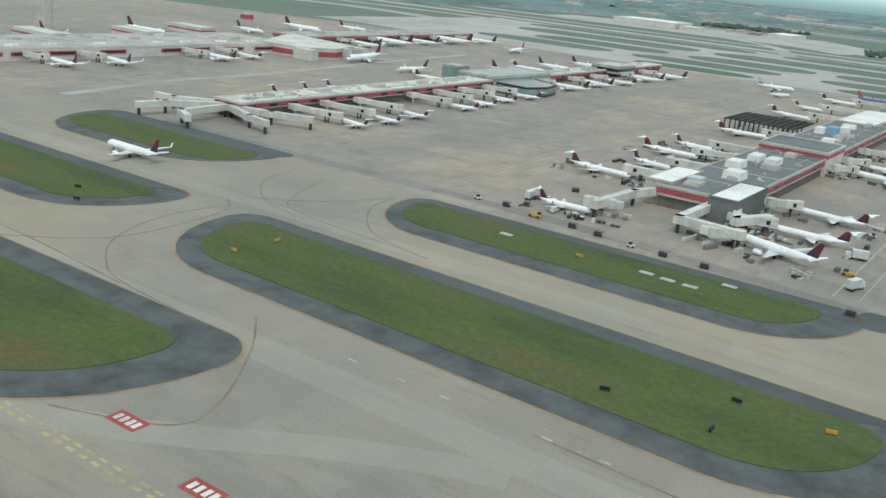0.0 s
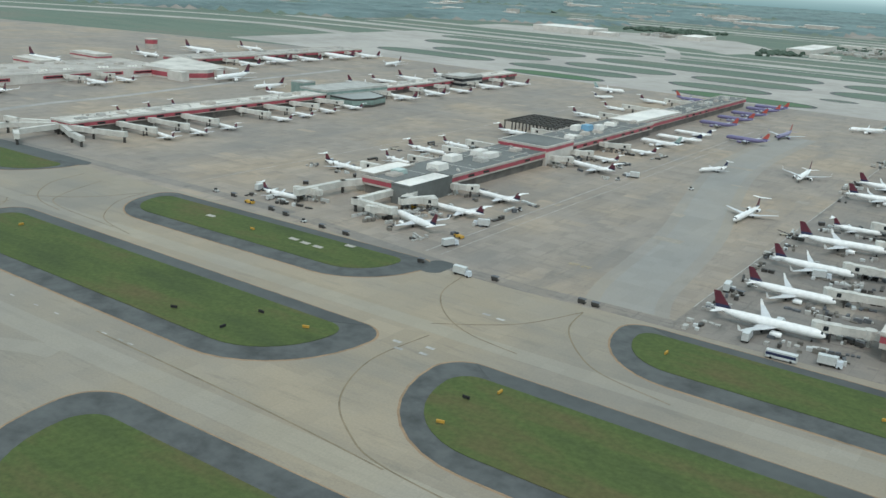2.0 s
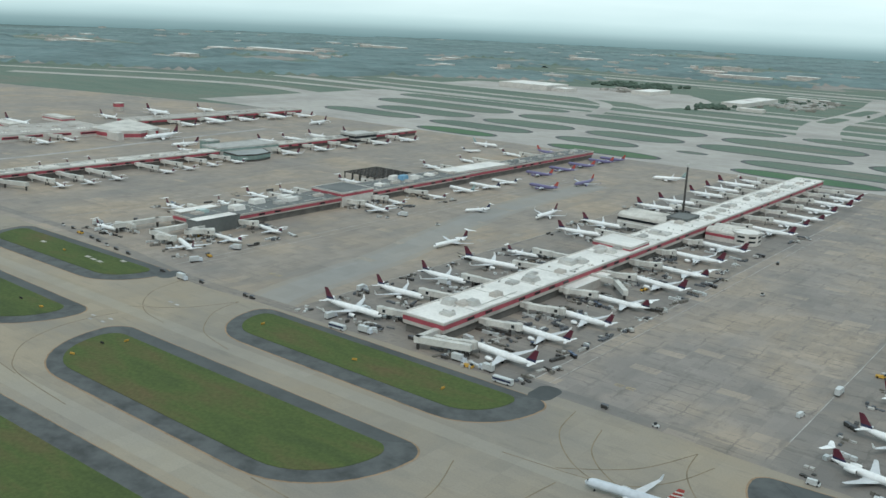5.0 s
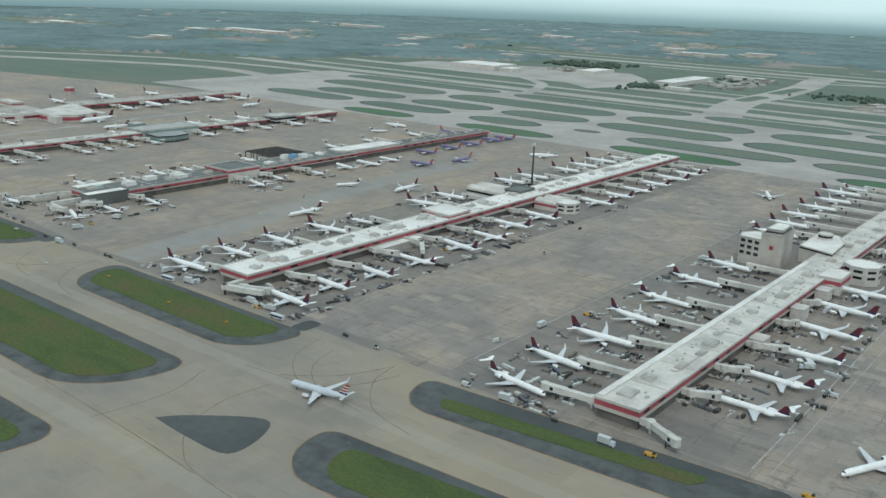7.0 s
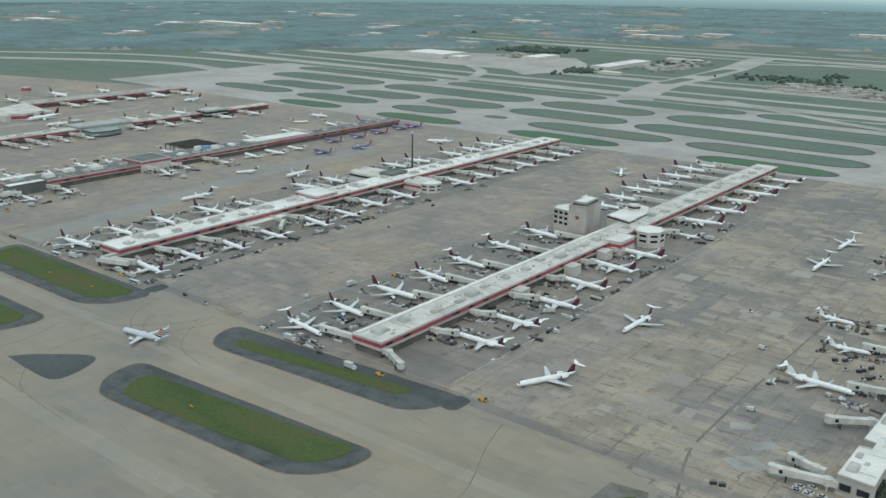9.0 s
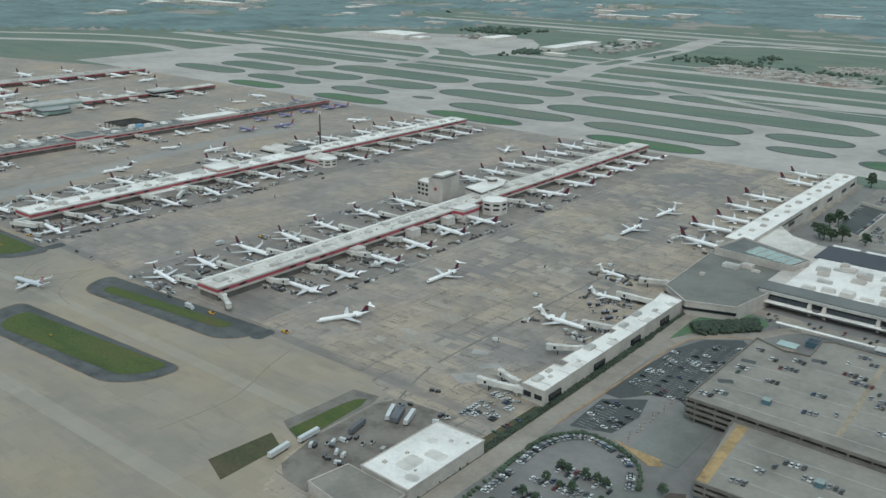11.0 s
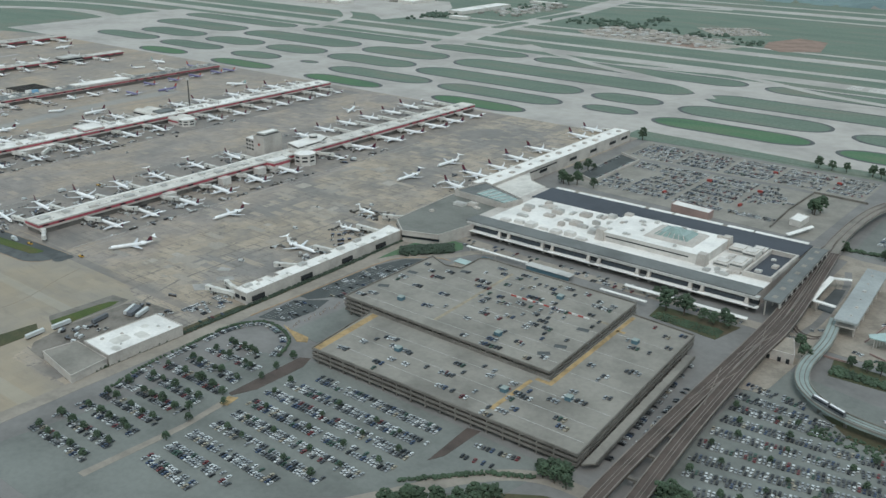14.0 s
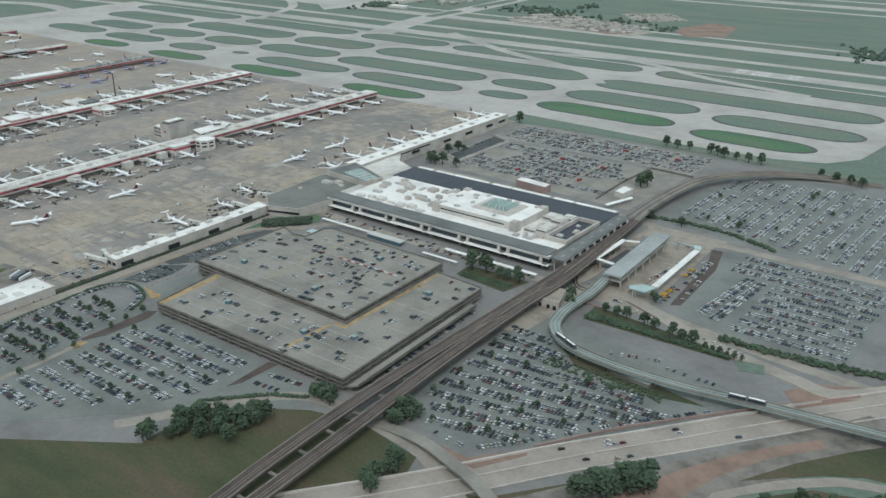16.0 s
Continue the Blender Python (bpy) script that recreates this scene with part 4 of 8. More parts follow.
for k in range(9):
    b = Build()
    y = -180 + 21 * k
    b.box(423.4, y, 9.9, 431.2, y + 0.7, 10.35)
    part("roof_curb", b, M["worn_roof"], t)
for y in (-148, -104, -52, -14):
    b = Build()
    b.box(426.5, y, 9.9, 431.2, y + 7, 10.3)
    part("roof_patch", b, M["worn_roof"], t, "weathered grey roof patch")
t = block("junction_hall", "grey gravel-roofed hall with tan walls", "airport terminal", [(408, 22), (434, 0), (468, 12), (476, 60), (500, 112), (470, 132), (402, 120)], 11, M["pale"], M["moss_roof"])
b = Build()
b.prism([(407.5, 21.5), (434, -0.6), (468.6, 11.4), (468.6, 12.6), (434, 0.6), (408.5, 22.5)], 4.5, 6.5)
part("window_band", b, M["glass"], t, "long dark window band")
roof_units(t, [(430, 96, 13, 8, 3.2), (441, 103, 10, 7, 3.6), (420, 62, 4, 4, 2.2), (450, 98, 7, 4, 1.6)], 11)
BOX = [(406, 118), (474, 112), (480, 136), (414, 162)]
t = block("skylight_hall", "tall tan box hall with a pale green glazed roof", "airport terminal", BOX, 16, M["pale"], M["dark_roof"], lip=1.6)
b = Build()
b.prism([(430, 124), (471, 116), (476, 134), (434, 148)], 15.9, 16.7)
part("skylight", b, M["moss_glass"], t, "pale green glass roof")
for k in range(6):
    f = k / 5
    b = Build()
    ribbon([(430 + 41 * f, 124 - 8 * f, 16.7), (434 + 42 * f, 148 - 14 * f, 16.7)], 0.5, -0.1, 0.35, b)
    part("glazing_bar", b, M["pale"], t)
t = block("gate_wing", "long white-roofed gate wing beside the car park", "airport terminal", [(397, 160), (420, 160), (420, 486), (397, 486)], 14, M["pale"], M["white"])
for y in (200, 262, 330, 380, 430, 462):
    b = Build()
    b.box(419.9, y, 5, 420.3, y + 16, 8.5)
    part("dark_opening", b, M["glass"], t, "dark window opening")
b = Build()
b.box(420, 200, 9.6, 420.3, 300, 11)
part("window_band", b, M["glass"], t, "long dark window band")
roof_units(t, [(408 + (k % 3) * 3 - 3, 176 + 21 * k, 3 + k % 4, 4 + k % 3, 1.2 + 0.3 * (k % 4)) for k in range(15)], 14)
block("white_link", "low white-roofed link hall of the terminal", "airport terminal", [(420.5, 164), (480, 138), (480, 172), (464, 204), (440, 214), (420.5, 240)], 11.4, M["pale"], M["worn_roof"])

term = thing("terminal", "broad terminal with white roof, dark slate strips and tan frames", "airport terminal")
b = Build()
b.box(466, 62, 0, 752, 198, 12.6)
part("wall", b, M["pale"], term)
b = Build()
b.box(466, 58, 12.6, 752, 77, 13.6)
part("front_roof", b, M["dark_roof"], term, "dark grey roof strip above the forecourt")
b = Build()
b.box(480, 77, 12.6, 752, 160, 13.3)
part("main_roof", b, M["white"], term, "white membrane roof")
b = Build()
b.box(476, 160, 12.6, 752, 200, 13.7)
part("back_roof", b, M["slate_roof"], term, "long dark blue-grey roof strip")
b = Build()
b.box(592, 92, 13.3, 694, 150, 21.5)
ph = part("penthouse", b, M["cream"], term, "raised cream block")
b = Build()
b.box(591.5, 91.5, 21.5, 694.5, 150.5, 22)
part("roof", b, M["white"], ph)
b = Build()
b.box(600, 91.6, 17.4, 680, 91.95, 18.4)
part("window_band", b, M["glass"], ph)
b = Build()
b.taper(630, 104, 678, 142, 22, 24, 3)
part("skylight_base", b, M["pale"], ph, "stepped tan base of the atrium roof")
b = Build()
b.taper(638, 110, 670, 136, 24, 27, 4)
b.taper(646, 116, 662, 130, 27, 30, (5, 4))
part("skylight", b, M["moss_glass"], ph, "pale green glass atrium roof")
for k in range(6):
    b = Build()
    x = 640.5 + 5.4 * k
    for y0, y1, z0, z1 in ((109.8, 114.2, 24.1, 27.3), (131.8, 136.2, 27.3, 24.1)):
        b.tube((x, y0, z0), (654 + (x - 654) * 0.75, y1, z1), 0.4, 0.4, 4)
    part("glazing_bar", b, M["pale"], ph)
for x0, y0, x1, y1, h in ((700, 98, 713, 112, 17.0), (714, 98, 726, 120, 19.5), (704, 116, 712, 128, 16.0), (715, 124, 727, 140, 21.5), (698, 136, 713, 152, 17.8), (716, 144, 727, 156, 18.5)):
    b = Build()
    b.box(x0, y0, 13.3, x1, y1, h)
    b.box(x0 + 2, y0 + 2, h, x1 - 2, y1 - 3, h + 1.2)
    part("plant_block", b, M["cream"], term, "stepped cream plant block on the roof")
    b = Build()
    b.box(x0 + 0.6, y0 - 0.12, h - 2.2, x1 - 0.6, y0, h - 0.7)
    part("louvre", b, M["dark_roof"], term)
rnd = random.Random(5)
roof_units(term, [(rnd.uniform(490, 588), rnd.uniform(102, 155), rnd.uniform(4, 12), rnd.uniform(4, 10), rnd.uniform(1.5, 4.5)) for _ in range(26)]
           + [(rnd.uniform(698, 724), rnd.uniform(80, 94), rnd.uniform(3, 7), rnd.uniform(3, 6), rnd.uniform(1.5, 3)) for _ in range(6)], 13.3)
roof_units(term, [(rnd.uniform(598, 690), rnd.uniform(96, 146), rnd.uniform(2, 6), rnd.uniform(2, 6), rnd.uniform(1.0, 2.4)) for _ in range(20)], 22)
b = Build()
b.box(730, 94, 13.3, 751, 156, 13.5)
part("court_floor", b, M["slate_roof"], term, "dark sunken plant court")
b = Build()
for a in ((728, 92, 730, 158), (751, 92, 753, 158), (730, 92, 751, 94), (730, 156, 751, 158)):
    b.box(a[0], a[1], 13.2, a[2], a[3], 17.5)
roof_units(term, [(736, 108, 6, 5, 2), (744, 126, 5, 7, 2.4), (737, 142, 4, 4, 1.6)], 13.5)
part("court_wall", b, M["pale"], term, "tan wall round the plant court")
for cx, cy in ((594, 94), (692, 94), (594, 148), (692, 148)):
    b = Build()
    b.taper(cx - 4.5, cy - 4.5, cx + 4.5, cy + 4.5, 13.3, 23.6, 1.0)
    part("corner_tower", b, M["pale"], term, "squat tan corner block")
for k in range(7):
    b = Build()
    b.taper(492 + 14 * k, 77.5 + (k % 2) * 3, 502 + 14 * k, 84 + (k % 3) * 2, 13.3, 15.4 + (k % 3) * 0.8, 0.6)
    part("roof_hood", b, M["cream"], term)
def pier_leg(x, w, flare):
    """A pale frame leg that widens towards its foot."""
    b = Build()
    b.loft([[(x - flare, 54.6, 5.6), (x + w + flare, 54.6, 5.6), (x + w + flare, 62, 5.6), (x - flare, 62, 5.6)], [(x, 57.0, 11.8), (x + w, 57.0, 11.8), (x + w, 62, 11.8), (x, 62, 11.8)]])
    b.box(x, 58.4, 0, x + w, 62, 5.6)
    return b


for k in range(6):
    x = 468 + 48 * k
    b = Build()
    b.loft([[(x + 3, 56.6, 6.4), (x + 36.6, 56.6, 6.4), (x + 36.6, 61.9, 6.4), (x + 3, 61.9, 6.4)], [(x + 3, 59.4, 10.7), (x + 36.6, 59.4, 10.7), (x + 36.6, 61.9, 10.7), (x + 3, 61.9, 10.7)]])
    bay = part("window_bay", b, M["glass"], term, "dark raked glazed bay")
    for q in range(1, 5):
        b = Build()
        b.tube((x + 3 + 6.7 * q, 56.5, 6.4), (x + 3 + 6.7 * q, 59.3, 10.7), 0.14, 0.14, 4)
        part("mullion", b, M["steel"], bay)
    for dx in (0, 37.4):
        part("pier", pier_leg(x + dx, 2.2, 0.5), M["pale"], term, "tan concrete frame leg")
    b = Build()
    b.box(x + 40.2, 57.8, 6.0, x + 47.4, 61.9, 10.7)
    part("window_bay", b, M["glass"], term, "narrow dark bay between the piers")
    b = Build()
    b.prism([(x + 41.6, 53.2), (x + 46, 53.2), (x + 47.4, 57.6), (x + 40.2, 57.6)], 6.0, 6.5)
    part("awning", b, M["dark_roof"], term, "dark awning between the frames")
    b = Build()
    b.box(x - 0.1, 56.4, 10.7, x + 47.8, 62, 12.7)
    part("fascia", b, M["unit"], term, "pale grey lintel band")
b = Build()
b.box(466, 51.5, 5.3, 757, 57.2, 5.9)
part("canopy", b, M["white"], term, "long white kerb canopy")
for x0, x1, y, w, m in ((495, 562, 21, 3, "white"), (563, 608, 20, 9, "unit"), (640, 682, 11.5, 3, "white"), (652, 757, 32, 4.5, "white")):
    c = thing("kerb_canopy", "low flat canopy along the terminal kerb", "canopy", "kerb canopies")
    b = Build()
    b.box(x0, y - w / 2, 4.0, x1, y + w / 2, 4.5)
    part("roof", b, M[m], c)
    if m == "unit":
        b = Build()
        b.box(x0 + 1, y - 4, 0.4, x1 - 1, y - 3.4, 3.9)
        part("back_wall", b, M["blue"], c, "blue panelled back wall")
    for x in np.arange(x0 + 4, x1, 14):
        b = Build()
        b.tube((x, y, 0), (x, y, 4), 0.25, 0.25, 6)
        part("post", b, M["pale"], c)
for k in range(10):
    c = thing("kerb_canopy", "narrow white canopy behind the terminal", "canopy", "kerb canopies")
    x = 478 + 27.4 * k
    b = Build()
    b.box(x, 203, 12.2, x + 22 + 3 * (k % 3), 208.5, 12.8)
    part("roof", b, M["white"], c)
    for dx in (3, 19):
        b = Build()
        b.tube((x + dx, 206, 0), (x + dx, 206, 12.2), 0.3, 0.3, 6)
        part("post", b, M["pale"], c)
block("ticket_house", "long house with white roof and rust-red wall", "building", [(593, 246), (636, 242), (635, 256), (592, 260)], 8, M["brick_pink"], M["white"])
c = thing("kerb_canopy", "slanting white canopy by the car park", "canopy", "kerb canopies")
b = Build()
b.prism([(714, 242), (718.5, 239), (730, 278), (726, 282)], 4.2, 4.8)
part("roof", b, M["white"], c)
for f in (0.15, 0.5, 0.85):
    b = Build()
    b.tube((716.2 + 11.8 * f, 240.5 + 39.5 * f, 0), (716.2 + 11.8 * f, 240.5 + 39.5 * f, 4.2), 0.3, 0.3, 6)
    part("post", b, M["pale"], c)
block("toll_house", "small white-roofed house by the car park", "building", [(703.5, 284), (715.5, 281), (716.5, 304), (704, 307)], 6, M["cream"], M["white"])
block("cargo_house", "tan warehouse with a white roof beside the yard", "warehouse", [(404, -314), (437, -316), (437, -254), (405, -254)], 8, M["pale"], M["white"])
t = bpy.data.objects["cargo_house"]
for x, y, w, d in ((421, -296, 5, 7), (427, -282, 6, 4), (416, -272, 3, 3), (431, -306, 4, 3)):
    b = Build()
    b.prism(rounded(x - w, y - d, x + w, y + d, 2.5), 7.9, 8.03)
    part("roof_patch", b, M["worn_roof"], t, "weathered grey roof patch")
roof_units(t, [(414, -290, 2, 2, 1), (424, -266, 2.2, 2, 1.1), (432, -262, 1.6, 1.6, 0.9), (411, -304, 2, 2.4, 1.2), (428, -300, 1.4, 1.4, 0.8)], 8)
block("cargo_shed", "low tan-roofed shed joined to the warehouse", "warehouse", [(392, -339), (439, -346), (436, -317), (396, -315)], 6, M["pale"], M["deck"])
for x0, y0, x1, y1, h in ((-625, 1430, -577, 1545, 11), (-625, 1549, -577, 1664, 11), (-893, 1530, -841, 1642, 10), (-1185, 1380, -1045, 1485, 15), (-1040, 1395, -1000, 1450, 9), (-560, 1350, -505, 1372, 8), (-600, 1800, -500, 1822, 7)):
    block("hangar", "large far hangar with a white roof", "hangar", [(x0, y0), (x1, y0), (x1, y1), (x0, y1)], h * 0.8, M["cream"], M["white"])

# ---- landside: car parks, roads, railway ----
b = Build()
b.prism([(440, -440), (560, -440), (700, -345), (900, -260), (1090, -60), (1090, 470), (1040, 500), (424, 505), (424, 200), (440, 150)], -0.2, -0.06)
setting("landside_paving", b, M["road"], "worn grey asphalt round the terminal", "road")
for name, m, poly, label in (
        ("car_park", "lot", [(466, -430), (560, -430), (640, -345), (690, -300), (735, -262), (742, -226), (545, -222), (500, -236)], "grey asphalt car park north of the deck"),
        ("car_park", "lot_dark", [(452, -150), (453, -100), (456, -60), (465, -34), (486, -17), (501, -30), (501, -136), (490, -128), (474, -134), (462, -150)], "fresh dark asphalt car park"),
        ("car_park", "lot_dark", [(456, -198), (454, -158), (476, -140), (482, -163), (479, -190)], "fresh dark asphalt car park corner"),
        ("car_park", "lot", [(794, -216), (860, -228), (1008, -96), (1006, -52), (860, -34), (794, -20)], "grey asphalt car park below the railway"),
        ("car_park", "lot", [(888, 34), (1030, 34), (1030, 205), (872, 205)], "full asphalt car park behind the station"),
        ("car_park", "lot", [(777, 240), (1012, 222), (1012, 472), (852, 472), (800, 424), (774, 350)], "full asphalt car park beside the taxiway"),
        ("car_park", "deck", [(447, 262), (738, 250), (742, 492), (440, 500)], "large asphalt car park south of the terminal")):
    b = Build()
    b.prism(poly, -0.1, 0.02)
    setting(name, b, M[m], label, "car park")
lift = 0.05
b = Build()
for pts, w in (([(444, -440, 0), (443, -345, 0), (444, -260, 0), (443.8, -150, 0), (443, -80, 0), (440, -40, 0), (438.5, -6, 0), (442, 24, 0), (460, 40, 0), (500, 40, 0), (540, 36, 0), (770, 34, 0)], 12.6),
               ([(446, -80, 0), (449, -52, 0), (458, -32, 0), (476, -16, 0), (492, -2, 0), (506, 22, 0), (530, 32, 0)], 10), ([(470, 240, 0), (560, 238, 0), (760, 228, 0)], 14),
               ([(660, -345, 0), (685, -305, 0), (712, -262, 0), (745, -238, 0), (800, -238, 0), (850, -246, 0), (905, -275, 0)], 11),
               ([(800, 60, 0), (840, 44, 0), (905, 28, 0), (1000, 14, 0), (1085, 10, 0)], 12), ([(770, 225, 0), (840, 214, 0), (1030, 212, 0)], 12)):
    lift += 0.006
    ribbon(curve_through(pts, 8), w, -0.1, lift, b)
setting("access_road", b, M["access"], "pale concrete access roads", "road")
b = Build()
for pts, w in (([(-60, -1480, 0), (300, -990, 0), (560, -658, 0), (730, -450, 0), (800, -360, 0), (868, -272, 0), (922, -194, 0), (970, -130, 0), (1008, -79, 0), (1056, -17, 0), (1250, 220, 0)], 29), ([(985, -240, 0), (999, -185, 0), (1011, -148, 0), (1030, -113, 0), (1057, -77, 0), (1080, -44, 0), (1150, 50, 0)], 12), ([(1000, -230, 0), (1012, -176, 0), (1029, -150, 0), (1056, -123, 0), (1078, -109, 0), (1140, -90, 0)], 9)):
    lift += 0.01
    ribbon(curve_through(pts, 8), w, -0.1, lift, b)
setting("motorway", b, M["motorway"], "pale concrete motorway and ramps", "road")
b = Build()
ribbon(curve_through([(779, -239, 0), (810, -235, 0.5), (840, -237, 3), (872, -247, 5.5), (905, -259, 6), (950, -285, 4)], 8), 9, -0.9, 0.3, b)
setting("overbridge", b, M["deck"], "narrow pale road bridge over the motorway", "road")
b = Build()
for off in (-14.2, -0.3, 14.2):
    pts = [(x + off * 0.79, y - off * 0.61, 0) for x, y in ((-60, -1480), (300, -990), (560, -658), (730, -450), (800, -360), (868, -272), (922, -194), (970, -130), (1008, -79), (1056, -17), (1250, 220))]
    ribbon(curve_through(pts, 8), 1.2 if off < -1 else 0.7, 0.05, 1.8 if off < -1 else 0.9, b)
setting("motorway_barrier", b, M["pale"], "low concrete barriers of the motorway", "barrier")
LEVELS = itertools.count()


def bank(poly, m, label):
    b = Build()
    b.prism(poly, -0.1, 0.12 + 0.006 * next(LEVELS))
    setting("bank", b, M[m], label, "verge")


b = Build()
ribbon(curve_through([(836, 52, 0), (872, 34, 0), (922, 14, 0), (962, 2, 0), (1005, -7, 0), (1035, -10, 0), (1070, 24, 0)], 8), 14, -0.1, 0.16, b)
setting("dirt_road", b, M["dust"], "dusty tan road from the station forecourt", "road")


b = Build()
b.prism([(442, -439), (558, -439), (698, -344), (898, -259), (1010, -250), (1300, -240), (1800, 60), (2390, 200), (2390, -1490), (442, -1490)], -0.15, -0.03)
setting("bank", b, M["rough"], "rough olive ground beside the roads", "verge")
bank([(890, -290), (980, -290), (988, -200), (974, -180), (966, -176), (936, -216), (905, -256)], "rough", "green bank inside the ramp")
bank([(908, -262), (1000, -262), (1010, -170), (1100, -50), (1062, -24), (1020, -90), (957, -186)], "yard", "bare brown ground between the ramps")
bank([(964, -214), (985, -160), (1012, -114), (1044, -74), (1050, -82), (1024, -116), (1006, -154), (994, -196)], "clay", "bare red clay beside the ramp")
bank([(1004, -28), (1018, -5), (1060, 18), (1064, 10), (1044, -16), (1019, -46)], "clay", "bare red clay beside the motorway")
bank([(700, -430), (728, -430), (786, -354), (852, -268), (846, -250), (790, -242), (752, -252), (722, -272), (690, -310)], "rough", "rough olive bank below the railway")
bank([(428, -345), (426.5, -250), (428.5, -192), (433.5, -188), (431.8, 0), (426, 8), (431, 4), (434.6, -40), (436.4, -80), (437.2, -150), (437.4, -345)], "rough", "narrow dark green bank along the gate wing")
bank([(828, 15), (900, 7), (956, -1), (956, -9), (832, -13)], "rough", "green planted strip beside the guideway")
bank([(445.5, -48), (454, -28), (472, -11), (487, 3), (491, 20), (484, 31), (464, 32), (449, 20), (443.6, -6)], "lush", "planted bed between the roads")
bank([(1018, -150), (1040, -110), (1066, -74), (1120, -10), (1180, -10), (1140, -84), (1078, -100), (1056, -114)], "rough", "olive bank by the far ramp")
bank([(1012, -230), (1024, -170), (1056, -132), (1150, -98), (1300, -98), (1300, -300), (1020, -300)], "rough", "olive bank beyond the loop ramp")
bank([(424, 500), (560, 514), (690, 510), (850, 516), (980, 548), (985, 640), (900, 600), (864, 556), (800, 536), (668, 529), (424, 546)], "field", "grass strip with trees before the taxiway")
bank([(960, -4), (980, 0), (985, -14), (968, -19)], "field", "pale green grass beside the dirt road")
bank([(850, -230), (872, -231), (897, -200), (901, -206), (882, -238), (866, -238)], "clay", "thin red clay strip between lot and motorway")
bank([(692, -3), (749, -10), (756, 22), (690, 20)], "rough", "planted bed before the terminal")


for m, poly, label in (("forecourt", [(780, 60), (800, 24), (905, 22), (868, 46), (862, 226), (780, 226)], "tan concrete forecourt round the station"),
                       ("forecourt", [(786, -70), (806, -66), (812, 22), (788, 40)], "tan concrete under the railway"),
                       ("rail", [(530, -224), (537, -220), (542, -232), (541, -273), (534, -289), (530, -288)], "brown mulched median between the car parks"),
                       ("access", [(534, -296), (540, -294), (543, -335), (540, -400), (534, -400), (538, -330)], "tan strip between the car parks"),
                       ("rail", [(678, -223), (687, -221), (686, -256), (681, -266)], "brown mulched bed beside the deck"),
                       ("rail", [(857, 196), (868, 198), (880, 150), (886, 60), (878, 55), (872, 115), (868, 160)], "brown mulched strip beside the vans"),
                       ("rough", [(845, -68), (890, -66), (940, -78), (968, -82), (934, -91), (900, -90), (868, -88)], "dark mulched bank under the guideway"),
                       ("lot", [(494, -200), (523, -200), (522, -146), (496, -140)], "plain grey asphalt yard before the deck"),
                       ("forecourt", [(502, -44), (524, -48), (540, -44), (542, -14), (506, -12)], "tan plaza in the notch of the deck"),
                       ("yard", [(362, -330), (355, -300), (355, -250), (362, -236), (402, -232), (403, -314), (391, -340), (372, -338)], "oil-stained tan grey cargo yard"),
                       ("walk_paint", [(482, -195), (491, -197), (512, -198), (517, -204), (510, -208), (500, -203)], "worn orange crossing"),
                       ("walk_paint", [(537, -301), (533, -291), (540, -288), (542, -299)], "worn orange crossing")):
    b = Build()
    b.prism(poly, -0.1, 0.07 + 0.004 * next(LEVELS))
    setting("forecourt", b, M[m], label, "paving")


b = Build()
for x0 in (459, 464.6, 473, 478.6, 487, 492.6):
    for k in range(32):
        y = -128 + 3.0 * k
        if x0 > 457 + max(0, y + 62) * 0.75:
            b.box(x0, y - 0.1, 0, x0 + 5, y + 0.1, 0.045)
for x0 in (458, 463.6):
    for k in range(13):
        b.box(x0, -193 + 3 * k, 0, x0 + 5, -192.8 + 3 * k, 0.045)
setting("stall_lines", b, M["soft_line"], "worn white stall lines on the dark car park", "marking")
b = Build()
ribbon(curve_through([(449.5, -200, 0), (450, -184, 0), (452, -117, 0), (454, -56, 0), (463, -31, 0), (485, -13, 0), (500, -10, 0)], 8), 1.6, -0.1, 0.16, b)
setting("kerb", b, M["rim"], "raised tan kerb round the car park", "kerb")


b = Build()
for pts, w in (([(838, 56, 0), (838, 110, 0), (834, 170, 0), (815, 196, 0), (785, 214, 0)], 7), ([(795, 36, 0), (800, 70, 0), (797, 150, 0), (788, 190, 0)], 6), ([(866, 40, 0), (864, 120, 0), (860, 205, 0)], 6)):
    lift += 0.006
    ribbon(curve_through(pts, 8), w, 0, lift, b)
setting("bus_lane", b, M["road"], "grey asphalt bus lanes beside the station", "road")
b = Build()
for off in (0.0, 4.2):
    lift += 0.006
    ribbon(curve_through([(784 - off, 98, 0), (780 - off, 82, 0), (783 - off, 62, 0), (794, 44 - off, 0), (806, 42 - off, 0), (812 + off, 52, 0)], 8), 1.7, 0, lift + 0.2, b)
setting("kerb", b, M["rail"], "dark curved kerbs beside the station", "kerb")
b = Build()
b.prism([(790, 94), (803, 92), (798, 147), (790, 145)], 0, 0.34)
setting("bus_bay", b, M["asphalt"], "dark asphalt bay between the covered walkways", "road")
b = Build()
for x0, y0, x1, y1 in ((809, 14, 838, 14), (846, 38, 880, 24), (838, 56, 844, 100)):
    ribbon([(x0, y0, 0), (x1, y1, 0)], 0.8, 0, 1.5, b)
setting("retaining_wall", b, M["brick_pink"], "low pinkish retaining walls of the forecourt", "wall")


